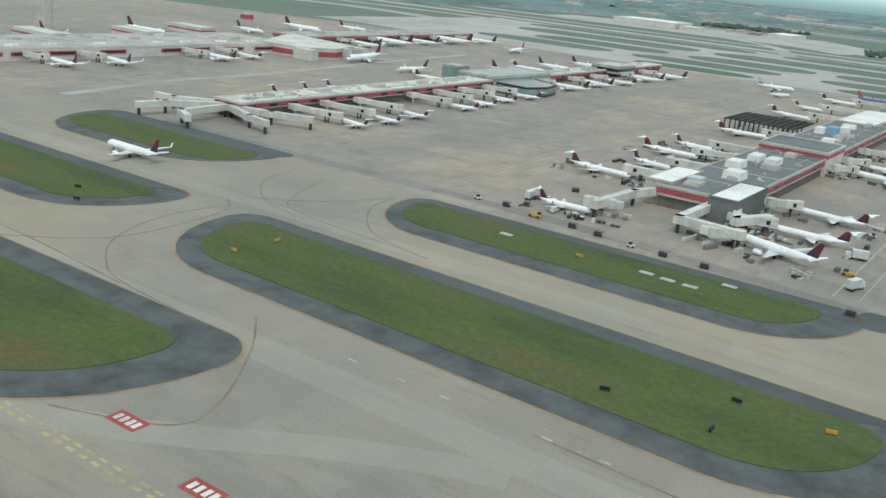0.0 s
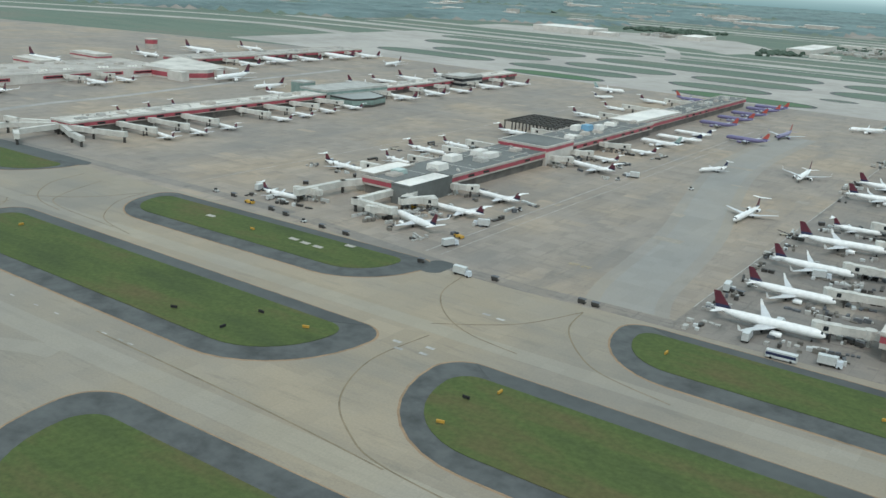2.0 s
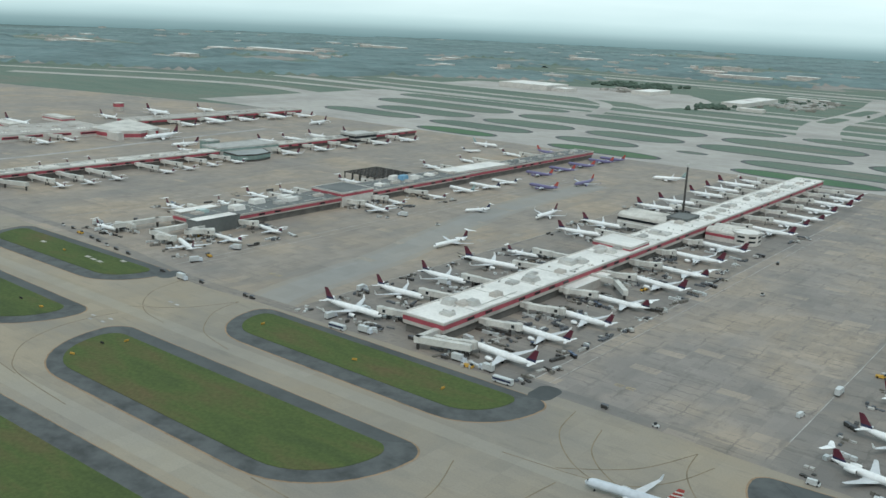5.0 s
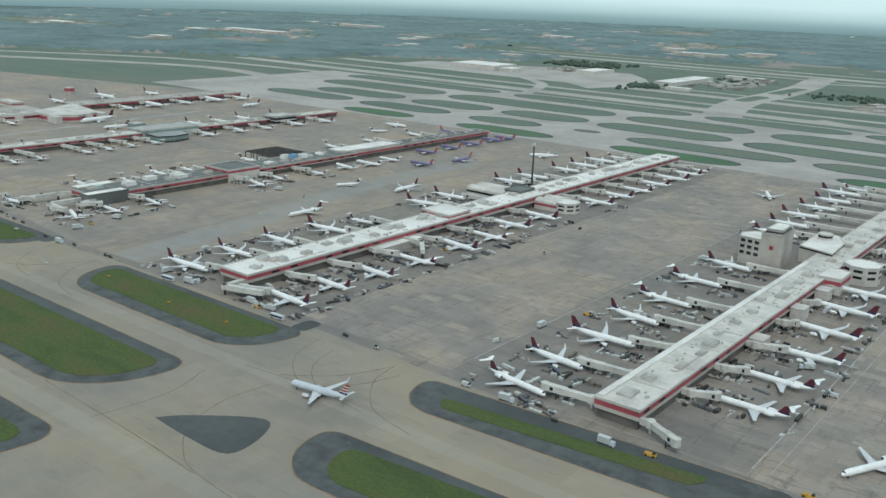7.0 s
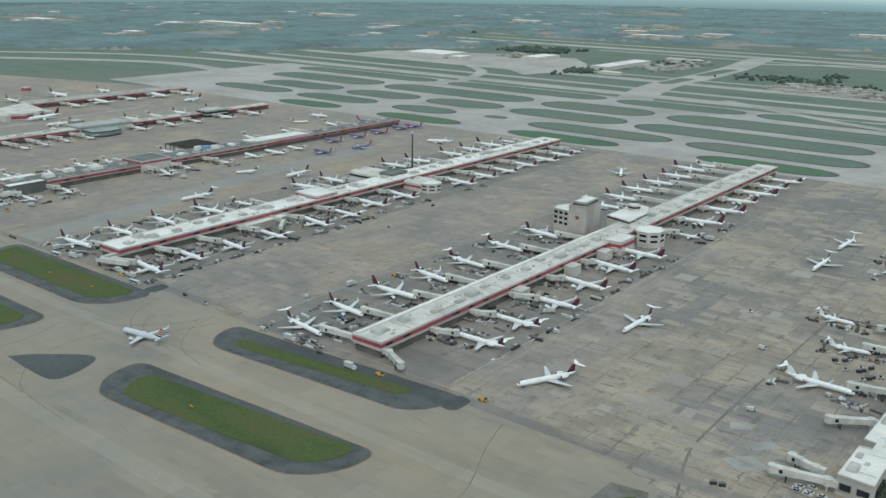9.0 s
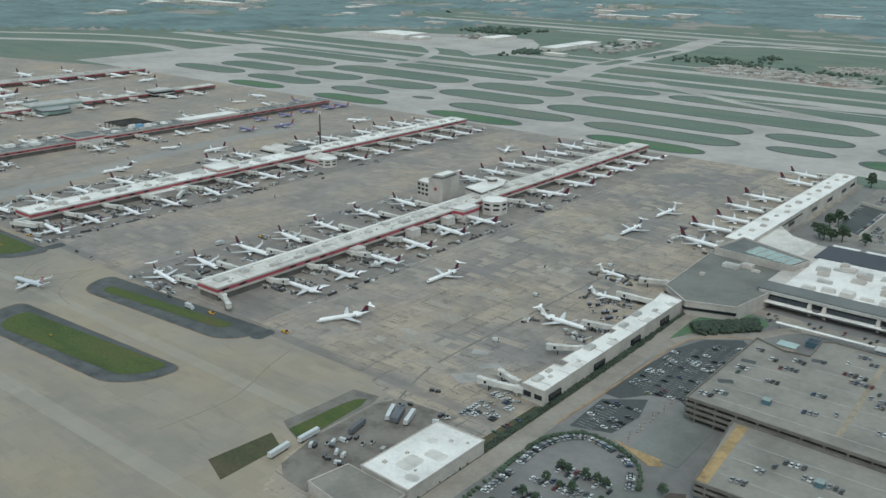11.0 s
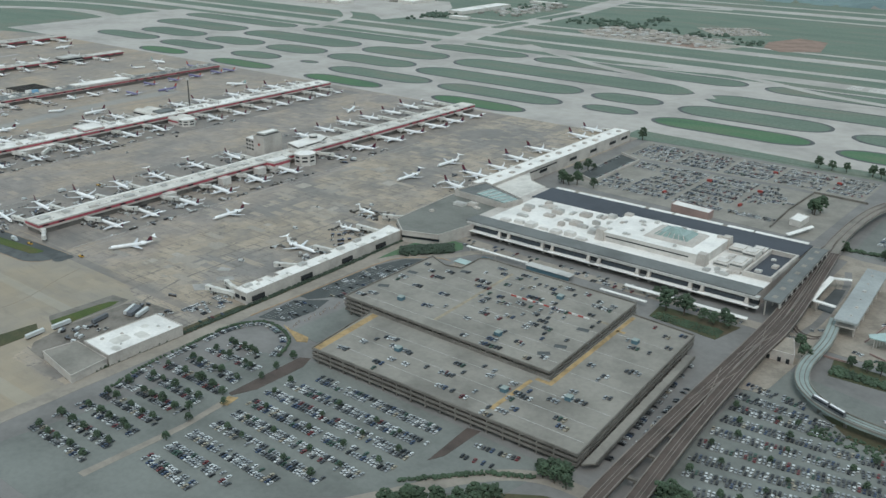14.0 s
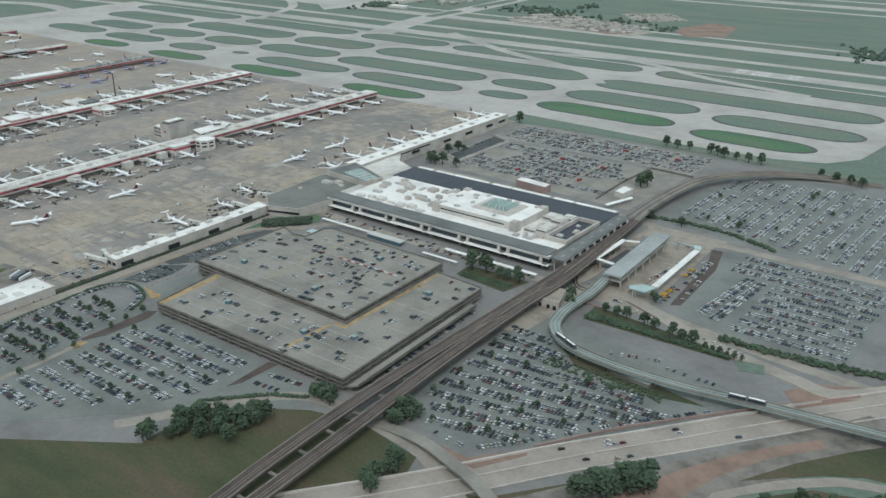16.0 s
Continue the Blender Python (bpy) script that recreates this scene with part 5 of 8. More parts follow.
def garage(name, label, poly, z, levels, inner):
    """An open parking deck: a slab, columns and spandrels at each storey, round a dark core that stands for shade."""
    t = thing(name, label, "parking deck")
    n = len(poly)
    for k in range(levels):
        top = z * (k + 1) / levels
        b = Build()
        b.prism(poly, top - 0.5, top)
        part("deck_slab", b, M["deck"], t)
        b = Build()
        for i in range(n):
            p, q = Vector(poly[i]), Vector(poly[(i + 1) % n])
            d = (q - p).normalized()
            s = Vector((d.y, -d.x)) * 0.35
            b.prism([tuple(p - s), tuple(q - s), tuple(q + s), tuple(p + s)], top - 0.7, top + 1.1)
        # parapet faces get their shade from this darker concrete colour
        part("parapet", b, M["old_conc"], t)
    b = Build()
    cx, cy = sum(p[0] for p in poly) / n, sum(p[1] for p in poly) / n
    # solid fill; the shade between the storeys is its dark colour
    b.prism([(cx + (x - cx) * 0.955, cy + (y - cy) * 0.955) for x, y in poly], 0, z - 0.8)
    part("dark_core", b, M["undercroft"], t, "dark block standing in for the shade inside the deck")
    for i in range(n):
        p, q = Vector(poly[i]), Vector(poly[(i + 1) % n])
        for s in range(int((q - p).length / 12)):
            c = p + (q - p) * ((s + 0.5) * 12 / (q - p).length)
            b = Build()
            b.box(c.x - 0.45, c.y - 0.45, 0, c.x + 0.45, c.y + 0.45, z - 0.5)
            part("column", b, M["old_conc"], t)
    return t


low = garage("parking_deck", "broad tan concrete parking deck with scattered cars", [(541, -222), (754, -220), (742, -33), (690, -29), (695.5, -154.8), (532, -151.2)], 10, 3, 0)
high = garage("parking_deck", "upper tan concrete parking deck with yellow walkways", [(503, -149), (693.5, -153.4), (687, -17), (545, -14), (538, -18), (539, -46), (524, -49), (503, -40)], 14, 4, 0)
for poly in ([(696.2, -158), (700, -158), (695, -33), (691.6, -33)], [(684, -209), (687.4, -209), (687.4, -163), (684, -163)], [(687, -161), (700, -161), (700, -157.6), (687, -157.6)], [(694, -63), (701, -63), (701, -60), (694, -60)]):
    b = Build()
    b.prism(poly, 9.9, 10.05)
    part("walkway_paint", b, M["walk_paint"], low, "worn orange painted walkway")
b = Build()
b.prism([(540.8, -220), (546.8, -220), (541.5, -153), (535.5, -152.6)], 9.9, 10.05)
part("walkway_paint", b, M["walk_paint"], low)
b = Build()
b.prism([(747, -56), (752.5, -56), (763, -214), (757, -220)], 4.6, 5.6)
part("ramp", b, M["deck"], low, "lower concrete ramp along the deck")
b = Build()
b.prism([(752.5, -56), (753.2, -56), (763.7, -214), (763, -214)], 4.2, 6.7)
part("parapet", b, M["old_conc"], low)
for poly in ([(582.5, -138), (585.6, -138), (580.4, -28), (577.6, -28)], [(678, -64.5), (689, -64.5), (689, -61.5), (678, -61.5)]):
    b = Build()
    b.prism(poly, 13.9, 14.04)
    part("walkway_paint", b, M["faint_yellow"], high, "nearly worn off yellow walkway")
for t, z, rows in ((high, 14, ((508, 690, -138), (508, 690, -119.5), (508, 692, -100), (508, 692, -81), (548, 678, -62.5), (560, 690, -42))), (low, 10, ((548, 748, -170), (546, 749, -188), (548, 750, -206), (700, 746, -138), (698, 743, -100), (697, 741, -66)))):
    for x0, x1, y in rows:
        b = Build()
        b.box(x0, y - 0.2, z - 0.1, x1, y + 0.2, z + 0.02)
        part("bay_line", b, M["soft_line"], t, "faint white bay line")
for x, y, a in ((679, -116, 20), (675.5, -132, 35), (678, -83, 10), (515.5, -130, 5), (512, -114, 30), (512, -78, 10), (546, -49, 15)):
    b = Build()
    b.box(-4.5, -2.6, 0, 4.5, 2.6, 0.06)
    part("dark_mat", b, M["asphalt"], high, "dark patched square").matrix_basis = at(x, y, 14.0, a)
for x, y, z in ((541, -126, 14), (635, -129, 14), (636, -46, 14), (590, -186, 10), (680, -186, 10), (718, -169, 10), (714, -71, 10)):
    t = thing("stair_house", "small blue-grey stair house on the parking deck", "stair house", "stair houses", at(x, y, z))
    b = Build()
    b.box(-2.2, -2.2, 0, 2.2, 2.2, 2.9)
    part("wall", b, M["blue"], t)
    b = Build()
    b.taper(-2.5, -2.5, 2.5, 2.5, 2.9, 3.3, 0.5)
    part("roof", b, M["roof_green"], t)
t = thing("barrier", "red and white water-filled barriers on the deck", "barrier")
for k in range(14):
    b = Build()
    b.taper(603 + 5 * k, -65.5, 607.6 + 5 * k, -64.5, 14, 15.0, (0, 0.2))
    part("segment", b, M["line"] if k % 2 else M["sign_red"], t)
t = thing("gate_booth", "pale booth with a green roof at the deck corner", "booth", "", at(515, -12))
for nm, bx, m in (("wall", (-6, -4, 0, 6, 4, 3.5), "pale"), ("roof", (-6.6, -4.6, 3.5, 6.6, 4.6, 4), "teal")):
    b = Build()
    b.box(*bx)
    part(nm, b, M[m], t)

block("plant_shed", "low dark blue-grey shed beside the parking deck", "shed", [(523, 0), (533, 1), (533, 9), (523, 8)], 4, M["blue"], M["slate_roof"])

# elevated railway with its station
rail = thing("railway_viaduct", "elevated double-track railway on concrete piers", "viaduct")
b = Build()
WAYS = [[(905, -1490, 9), (860, -1100, 9), (815, -700, 9), (795, -420, 9), (785, -320, 9), (780, -240, 9), (778.5, -150, 9), (777.5, 40, 9), (762, 205, 9), (759, 255, 9), (759.5, 320, 9), (766, 372, 9), (783, 410, 9), (807, 440, 8.4), (838, 470, 6), (880, 493, 3), (940, 506, 0.3)],
        [(925, -1490, 9), (880, -1100, 9), (835, -700, 9), (812, -420, 9), (805, -320, 9), (799, -240, 9), (792, -150, 9), (787.5, -40, 9), (787, 40, 9), (770, 205, 9), (765.5, 255, 9), (766, 318, 9), (772.5, 368, 9), (789, 405, 9), (812.5, 434, 8.4), (843, 463.5, 6), (883, 486.5, 3), (942, 499.5, 0.3)]]
for way in WAYS:
    way = curve_through(way, 6)
    north = [p for p in way if p[1] <= 212]
    for run, mat, note in ((north, "rail", "rust-brown ballasted deck"), (way[len(north) - 1:], "deck", "pale concrete deck")):
        b = Build()
        ribbon(run, 10 if mat == "rail" else 6.2, -1.6, 0.3, b)
        part("deck", b, M[mat], rail, note)
    for off, w, h in ((-4.9, 0.55, 1.3), (4.9, 0.55, 1.3), (-1.0, 0.32, 0.5), (1.0, 0.32, 0.5)):
        pts = []
        for i, p in enumerate(way):
            d = (Vector(way[min(i + 1, len(way) - 1)]) - Vector(way[max(i - 1, 0)])).normalized()
            side = off * (1 if p[1] <= 212 or abs(off) < 2 else 0.6)
            pts.append((p[0] - d.y * side, p[1] + d.x * side, p[2]))
        b = Build()
        ribbon(pts, w, 0.25, h, b)
        part("parapet" if abs(off) > 4 else "rail", b, M["rail_line"], rail)
for x0, y0, x1, y1 in ((776, -120, 787, -66), (787, -120, 776, -66), (777, -40, 788, 10), (788, -30, 777, 16)):
    b = Build()
    ribbon([(x0, y0, 9.3), (x1, y1, 9.3)], 0.4, 0, 0.35, b)
    part("rail", b, M["rail_line"], rail)
for y in range(-1485, 300, 27):
    x = 784 + max(0, -150 - y) * 0.08 if y < 40 else max(760, 782 - (y - 40) * 0.09)
    b = Build()
    b.tube((x, y, 0), (x, y, 6.2), 1.3, 1.3, 10)
    b.box(x - 7, y - 1.1, 6.0, x + 7, y + 1.1, 7.4)
    part("pier", b, M["old_conc"], rail)
t = thing("platform_roof", "dark grey platform roof over the railway", "station roof")
b = Build()
b.prism([(760.5, 52), (774, 52), (767.5, 194), (754, 191)], 14.2, 15.2)
part("roof", b, M["dark_roof"], t)
for k in range(7):
    b = Build()
    y = 62 + 20 * k
    x = 767.2 - (y - 52) * 0.047
    b.taper(x - 2.0, y - 3.2, x + 2.0, y + 3.2, 15.2, 15.7, 1.4)
    part("roof_dome", b, M["deck"], t, "pale domed rooflight")
for y in range(56, 192, 22):
    for dx in (2, 24):
        b = Build()
        x = 761 - (y - 52) * 0.047 + dx * 0.48
        b.box(x - 0.5, y - 0.5, 0, x + 0.5, y + 0.5, 14.2)
        part("column", b, M["pale"], t)
b = Build()
b.prism([(773.2, 53), (773.8, 53), (767.3, 193), (766.7, 193)], 9.6, 14.2)
part("side_wall", b, M["pale"], t, "pale wall below the roof")
for k in range(9):
    y = 57 + 15 * k
    b = Build()
    b.box(773.7 - (y - 52) * 0.047, y, 10.4, 774.0 - (y - 52) * 0.047, y + 9, 13.2)
    part("dark_opening", b, M["glass"], t, "dark opening in the wall")
block("undercroft", "tan concrete base block below the railway", "building", [(785, -14), (808, -13), (799, 13), (781, 10)], 7.4, M["pale"], M["forecourt"])
for x in (789, 797, 803):
    b = Build()
    b.box(x, -14.4, 0.2, x + 2.4, -12.8, 3.4)
    part("doorway", b, M["glass"], bpy.data.objects["undercroft"], "dark doorway")
st = thing("people_mover_station", "pale grey flat-roofed raised station on pillars", "station")
b = Build()
b.prism([(814, 53), (831, 53), (823, 173), (806, 174)], 12.5, 14)
part("roof", b, M["station_roof"], st)
b = Build()
b.prism([(815, 55), (829.5, 55), (821.5, 171), (807.5, 172)], 7.5, 8.6)
part("platform", b, M["pale"], st)
for y in range(60, 172, 17):
    for dx in (3, 19):
        b = Build()
        x = 813 - (y - 58) * 0.068 + dx * 0.8
        b.box(x - 0.6, y - 0.6, 0, x + 0.6, y + 0.6, 12.5)
        part("column", b, M["pale"], st)
roof_units(st, [(818, 120, 3, 4, 1.0), (814, 158, 2.6, 3, 1.0), (822, 84, 2, 3, 1), (816, 138, 1.6, 1.6, 0.8), (820, 102, 1.6, 1.6, 0.8), (823, 66, 1.8, 2.4, 0.9), (811, 166, 1.4, 1.4, 0.8)], 14)
gw = thing("guideway", "curving pale concrete people-mover guideway", "guideway")
line = curve_through([(812, 70, 7), (818, 27, 7), (819, -26, 7), (832, -57, 7), (866, -76, 7), (935, -78, 7), (1010, -66, 7), (1130, -48, 7)], 10)
b = Build()
ribbon(line, 9, -1.5, 0, b)
part("deck", b, M["roof_green"], gw)
for off in (-4.5, 4.5, -1.6, 1.6):
    b = Build()
    pts = []
    for i, p in enumerate(line):
        d = (Vector(line[min(i + 1, len(line) - 1)]) - Vector(line[max(i - 1, 0)])).normalized()
        pts.append((p[0] - d.y * off, p[1] + d.x * off, p[2]))
    ribbon(pts, 0.5, 0, 1.2 if abs(off) > 4 else 0.3, b)
    part("parapet" if abs(off) > 4 else "running_beam", b, M["deck"] if abs(off) > 4 else M["old_conc"], gw)
for i in range(4, len(line), 5):
    b = Build()
    b.tube((line[i][0], line[i][1], 0), (line[i][0], line[i][1], 5.5), 1.1, 1.1, 8)
    part("pier", b, M["old_conc"], gw)
for i in (36, 58):
    a, c = Vector(line[i]), Vector(line[i + 1])
    ang = math.degrees(math.atan2(c.y - a.y, c.x - a.x))
    t = thing("people_mover_train", "two-car dark grey white-roofed people-mover train", "train", "", at(a.x, a.y, 7, ang))
    for k in range(2):
        b = Build()
        b.taper(k * 13 - 13, -1.4, k * 13 - 0.6, 1.4, 0.4, 3.5, 0.3)
        car = part("carriage", b, M["cart_cover"], t)
        b = Build()
        b.taper(k * 13 - 12.3, -0.7, k * 13 - 1.3, 0.7, 3.5, 3.8, 0.2)
        part("roof", b, M["plane"], car, "white roof")
        b = Build()
        b.box(k * 13 - 12.6, -1.42, 1.6, k * 13 - 1, 1.42, 2.6)
        part("window_band", b, M["glass"], car)
for pts, w, m, label in (([(855.5, 64), (861.5, 64), (857, 166), (851, 166)], 8, "white", "long white kerb canopy beside the station"), ([(850, 168), (857, 168), (853, 178), (846, 176)], 8, "teal", "pale glazed canopy end beside the station"), ([(828, 174), (846, 173), (846, 175.5), (828, 176.5)], 7.6, "station_roof", "narrow grey covered walkway beside the station"),
                         ([(784, 88), (789, 88), (788, 149), (783, 149)], 8, "white", "white covered walkway beside the railway"), ([(789, 88), (806, 86), (806, 90), (789, 92)], 8, "white", "white covered walkway beside the railway"), ([(788, 145), (801, 150), (800, 154), (787, 149)], 8, "white", "white covered walkway beside the railway"), ([(842, 48), (857, 48), (861, 62), (849, 63), (840, 53)], 8, "teal", "pale glazed bridge end")):
    t = thing("canopy", label, "canopy")
    b = Build()
    b.prism(pts, w, w + 0.8)
    part("roof", b, M[m], t)
    for k in range(5):
        f = (k + 0.5) / 5
        x, y = pts[0][0] + (pts[3][0] - pts[0][0]) * f + 2.5, pts[0][1] + (pts[3][1] - pts[0][1]) * f
        b = Build()
        b.tube((x, y, 0), (x, y, w), 0.35, 0.35, 6)
        part("post", b, M["pale"], t)


block("low_shed", "long low shed with a pale green-grey roof under the guideway", "shed", [(892, -80), (926, -85), (927, -76.5), (896, -70.5)], 4, M["old_conc"], M["roof_green"], lip=0)
b = Build()
for x0, y0, x1, y1 in ((900, -195.5, 937, -138), (937, -138, 985, -79), (985, -79, 1050, -4)):
    ribbon([(x0, y0, 0), (x1, y1, 0)], 0.7, 0, 2.2, b)
setting("boundary_wall", b, M["brick_pink"], "pinkish concrete wall along the motorway", "wall")

b = Build()
for pts in ([(692, 262, 0), (688, 330, 0), (690, 404, 0)], [(690, 406, 0), (748, 402, 0)]):
    ribbon(pts, 1.0, 0, 2.4, b)
setting("retaining_wall", b, M["old_conc"], "dark concrete retaining walls round the car park", "wall")
b = Build()
ribbon([(446, 408, 0), (560, 409, 0), (690, 408, 0)], 9, -0.1, 0.05, b)
setting("lot_road", b, M["road"], "grey road across the car park", "road")
b = Build()
b.prism([(449, 300), (478, 286), (478, 400), (445, 416)], -0.1, 0.06)
setting("yard", b, M["lot_dark"], "dark asphalt yard beside the gate wing", "yard")
b = Build()
for pts in ([(449, 300, 0), (478, 286, 0)], [(478, 286, 0), (478, 400, 0), (445, 416, 0)]):
    ribbon(pts, 1.0, 0, 3.0, b)
setting("retaining_wall", b, M["pale"], "pale walls round the dark yard", "wall")
for x, y, a in ((582, 373, 10), (643, 309, 80), (643, 369, 5), (630, 454, 15), (703, 457, 0), (560, 300, 85)):
    t = thing("red_van", "red box van parked in the car park", "van", "red vans", at(x, y, 0.03, a))
    body = Build()
    body.taper(-3.6, -1.15, 2.0, 1.15, 0.6, 3.0, 0.1)
    part("box", body, M["sign_red"], t)
    body = Build()
    body.taper(2.1, -1.05, 3.7, 1.05, 0.5, 2.2, (0.3, 0.12))
    part("cab", body, M["glass"], t)

# ---- cars ----
TONES = [c[0] for c in CARS]
WEIGHT = [30, 18, 15, 20, 4, 4, 4, 5]


def add_car(b, x, y, z, ang, tone, s=1.0):
    """A small saloon: bevelled body, drawn-in glass cabin, dark wheels' line."""
    ca, sa = math.cos(ang), math.sin(ang)
    k = len(b.v)
    tmp = Build()
    tmp.taper(-2.35, -0.92, 2.35, 0.92, 0.3, 0.95, (0.12, 0.06), tone)
    tmp.taper(-1.5, -0.84, 0.95, 0.84, 0.95, 1.5, (0.5, 0.14), 8, tone)
    b.v += [(x + s * (px * ca - py * sa), y + s * (px * sa + py * ca), z + s * pz) for px, py, pz in tmp.v]
    b.f += [tuple(k + i for i in f) for f in tmp.f]
    b.m += tmp.m


CAR_MATS = [M["car_" + t] for t in TONES] + [M["glass"]]


LIGHTER = [32, 25, 5, 18, 3, 8, 3, 6]
DARKER = [28, 16, 12, 26, 4, 6, 3, 5]


def car_rows(label, x0, y0, x1, y1, along, pitch, fill, seed, inside=None, cross=46, twin=5.4, mix=WEIGHT):
    rnd = random.Random(seed)
    b = Build()
    length, depth = (x1 - x0, y1 - y0) if along == "x" else (y1 - y0, x1 - x0)
    r, lane = 0, 0.0
    while lane < depth:
        s = 2.0
        while s < length:
            s += 2.7
            if int(s / cross) != int((s - 2.7) / cross):
                s += 6
            if rnd.random() > fill * (0.95 + 0.35 * noise.noise((s * 0.02, lane * 0.04, seed))):
                continue
            px, py = (x0 + s, y0 + lane) if along == "x" else (x0 + lane, y0 + s)
            if inside and not inside(px, py):
                continue
            ang = (math.pi / 2 if along == "x" else 0) + (math.pi if rnd.random() < 0.5 else 0) + rnd.uniform(-0.04, 0.04)
            add_car(b, px + rnd.uniform(-0.2, 0.2), py + rnd.uniform(-0.4, 0.4), 0.02, ang, rnd.choices(range(8), mix)[0], rnd.uniform(0.92, 1.06))
        lane += twin if r % 2 == 0 else pitch
        r += 1
    return setting("parked_cars", b, CAR_MATS, label, "cars", "stuff")


def row_cars(label, rows, fill, seed, mix=WEIGHT, gap=2.7, single=False):
    """Double rows of cars nose to nose along the given lines."""
    rnd = random.Random(seed)
    b = Build()
    for x0, y0, x1, y1 in rows:
        run = math.hypot(x1 - x0, y1 - y0)
        ux, uy = (x1 - x0) / run, (y1 - y0) / run
        for side in (0,) if single else (-2.4, 2.4):
            s = rnd.uniform(0, 2)
            while s < run:
                if rnd.random() < fill * (0.95 + 0.4 * noise.noise((s * 0.03, y0 * 0.05 + side, seed))):
                    w = side + rnd.uniform(-0.35, 0.35)
                    ang = math.atan2(uy, ux) + math.pi / 2 + rnd.choice((0, math.pi)) + rnd.uniform(-0.05, 0.05)
                    add_car(b, x0 + ux * s - uy * w, y0 + uy * s + ux * w, 0.02, ang, rnd.choices(range(8), mix)[0], rnd.uniform(0.86, 0.98))
                s += gap + rnd.uniform(-0.1, 0.1)
    return setting("parked_cars", b, CAR_MATS, label, "cars", "stuff")


LOT_A = [(474, -241, 508, -241), (470, -255.5, 521, -255), (468, -273.5, 525, -274)] + [(467, -290 - 16.5 * k, 526, -290 - 16.5 * k) for k in range(7)]
LOT_B = [(563, -237, 668, -238), (550, -254, 671, -255), (549, -270, 671, -270), (550, -286.5, 671, -286), (553, -302, 662, -303), (553, -318, 648, -319.5), (551, -334, 628, -336), (551, -350, 612, -352), (551, -366, 596, -368)]
LOT_EAST = [(794, -63, 834, -66), (794, -79, 856, -81)]
for k, (x0, x1) in enumerate(((796, 866), (797, 931), (797, 952), (797, 939), (798, 925), (803, 912), (815, 899), (824, 888))):
    at_x = lambda x: -95 - 17.7 * k + (x - 797) / 128 * (6.8 + 3.9 * k)
    LOT_EAST.append((x0, at_x(x0), x1, at_x(x1)))
LOT_STATION = [(892, 195, 1026, 191), (890, 178, 1026, 176), (892, 161.5, 1026, 160), (906, 56, 914, 148), (919, 50, 926, 148)] + [(936, 144 - 16.4 * k, 1026, 143 - 16.4 * k) for k in range(7)]
LOT_UPPER = []
for k in range(13):
    x = 795 + 17.2 * k
    low_y, mid, top = 280 - (x - 783) * 0.28, 378 - (x - 785) * 0.12, 436 + min(20, (x - 795) * 0.15) - max(0, 800 - x) * 2
    LOT_UPPER += [(x - 1, low_y, x + 1, mid - 6), (x + 1, mid + 6, x + 2, top)]
row_cars("rows of parked cars in mixed colours", LOT_A, 0.86, 1, DARKER)
row_cars("rows of parked cars in mixed colours", LOT_B, 0.9, 11, LIGHTER)
row_cars("rows of parked cars in mixed colours", LOT_EAST, 0.93, 2, DARKER)
row_cars("dense rows of parked cars", LOT_STATION, 0.97, 3, [28, 32, 6, 14, 2, 14, 1, 3])
row_cars("dense rows of parked cars", LOT_UPPER, 0.93, 4, [38, 32, 5, 11, 2, 6, 3, 3])
row_cars("single rows of cars along the edges of the car parks", [(692, -236, 722, -232), (694, -250, 716, -247), (876, -54, 917, -40), (921, -49, 963, -50), (838, -221, 862, -222), (870, -219, 897, -186), (898, -184, 936, -132), (938, -129, 976, -83), (764, -205, 752, -60), (770, -180, 764, -90), (884, 62, 878, 118), (876, 124, 868, 160), (428.5, -232, 431, -205), (836, 34, 874, 21), (842, 92, 848, 160), (784, 24, 800, 34), (906, 16, 960, 6), (800, 50, 812, 60), (822, 186, 850, 190), (453, 310, 449, 400), (474, 300, 474, 394)], 0.58, 15, DARKER, 2.8, True)
b = Build()
rnd = random.Random(12)
ARC = curve_through([(468, -330, 0), (460, -299, 0), (458, -260, 0), (456.5, -232, 0), (460, -216, 0), (469, -205, 0), (486, -206, 0), (503, -215, 0), (514, -236, 0)], 12)
for p, q in zip(ARC[::1], ARC[1:]):
    if rnd.random() < 0.72:
        ang = math.atan2(q[1] - p[1], q[0] - p[0]) + math.pi / 2
        add_car(b, p[0], p[1], 0.02, ang, rnd.choices(range(8), DARKER)[0], 1.0)
setting("parked_cars", b, CAR_MATS, "cars parked along the curved edge of the lot", "cars", "stuff")
car_rows("taxis and vans waiting by the station", 865, 50, 874, 160, "y", 7, 0.4, 14)
car_rows("rows of parked cars in mixed colours", 452, 266, 736, 488, "x", 10.2, 0.86, 5, lambda x, y: (x > 483 or y > 424) and y > 274 and not 401 < y < 414 and (x < 688 or y > 412) and noise.noise((x * 0.011, y * 0.018, 3)) > -0.42, 60, 5.4, [40, 26, 8, 14, 5, 4, 2, 1])
car_rows("a few parked cars on dark asphalt", 459, -192, 500, -36, "y", 8, 0.32, 6, lambda x, y: (x > 457 + max(0, y + 60) * 0.5) and (y > -130 or x < 478) and not -152 < y < -134)
car_rows("cars queueing along the terminal kerb", 478, 30, 756, 44, "x", 6, 0.25, 7)
car_rows("service cars parked beside the cargo yard", 402, -232, 424, -190, "y", 6, 0.7, 8, None, 46, 5.4, [30, 50, 4, 8, 1, 2, 4, 1])

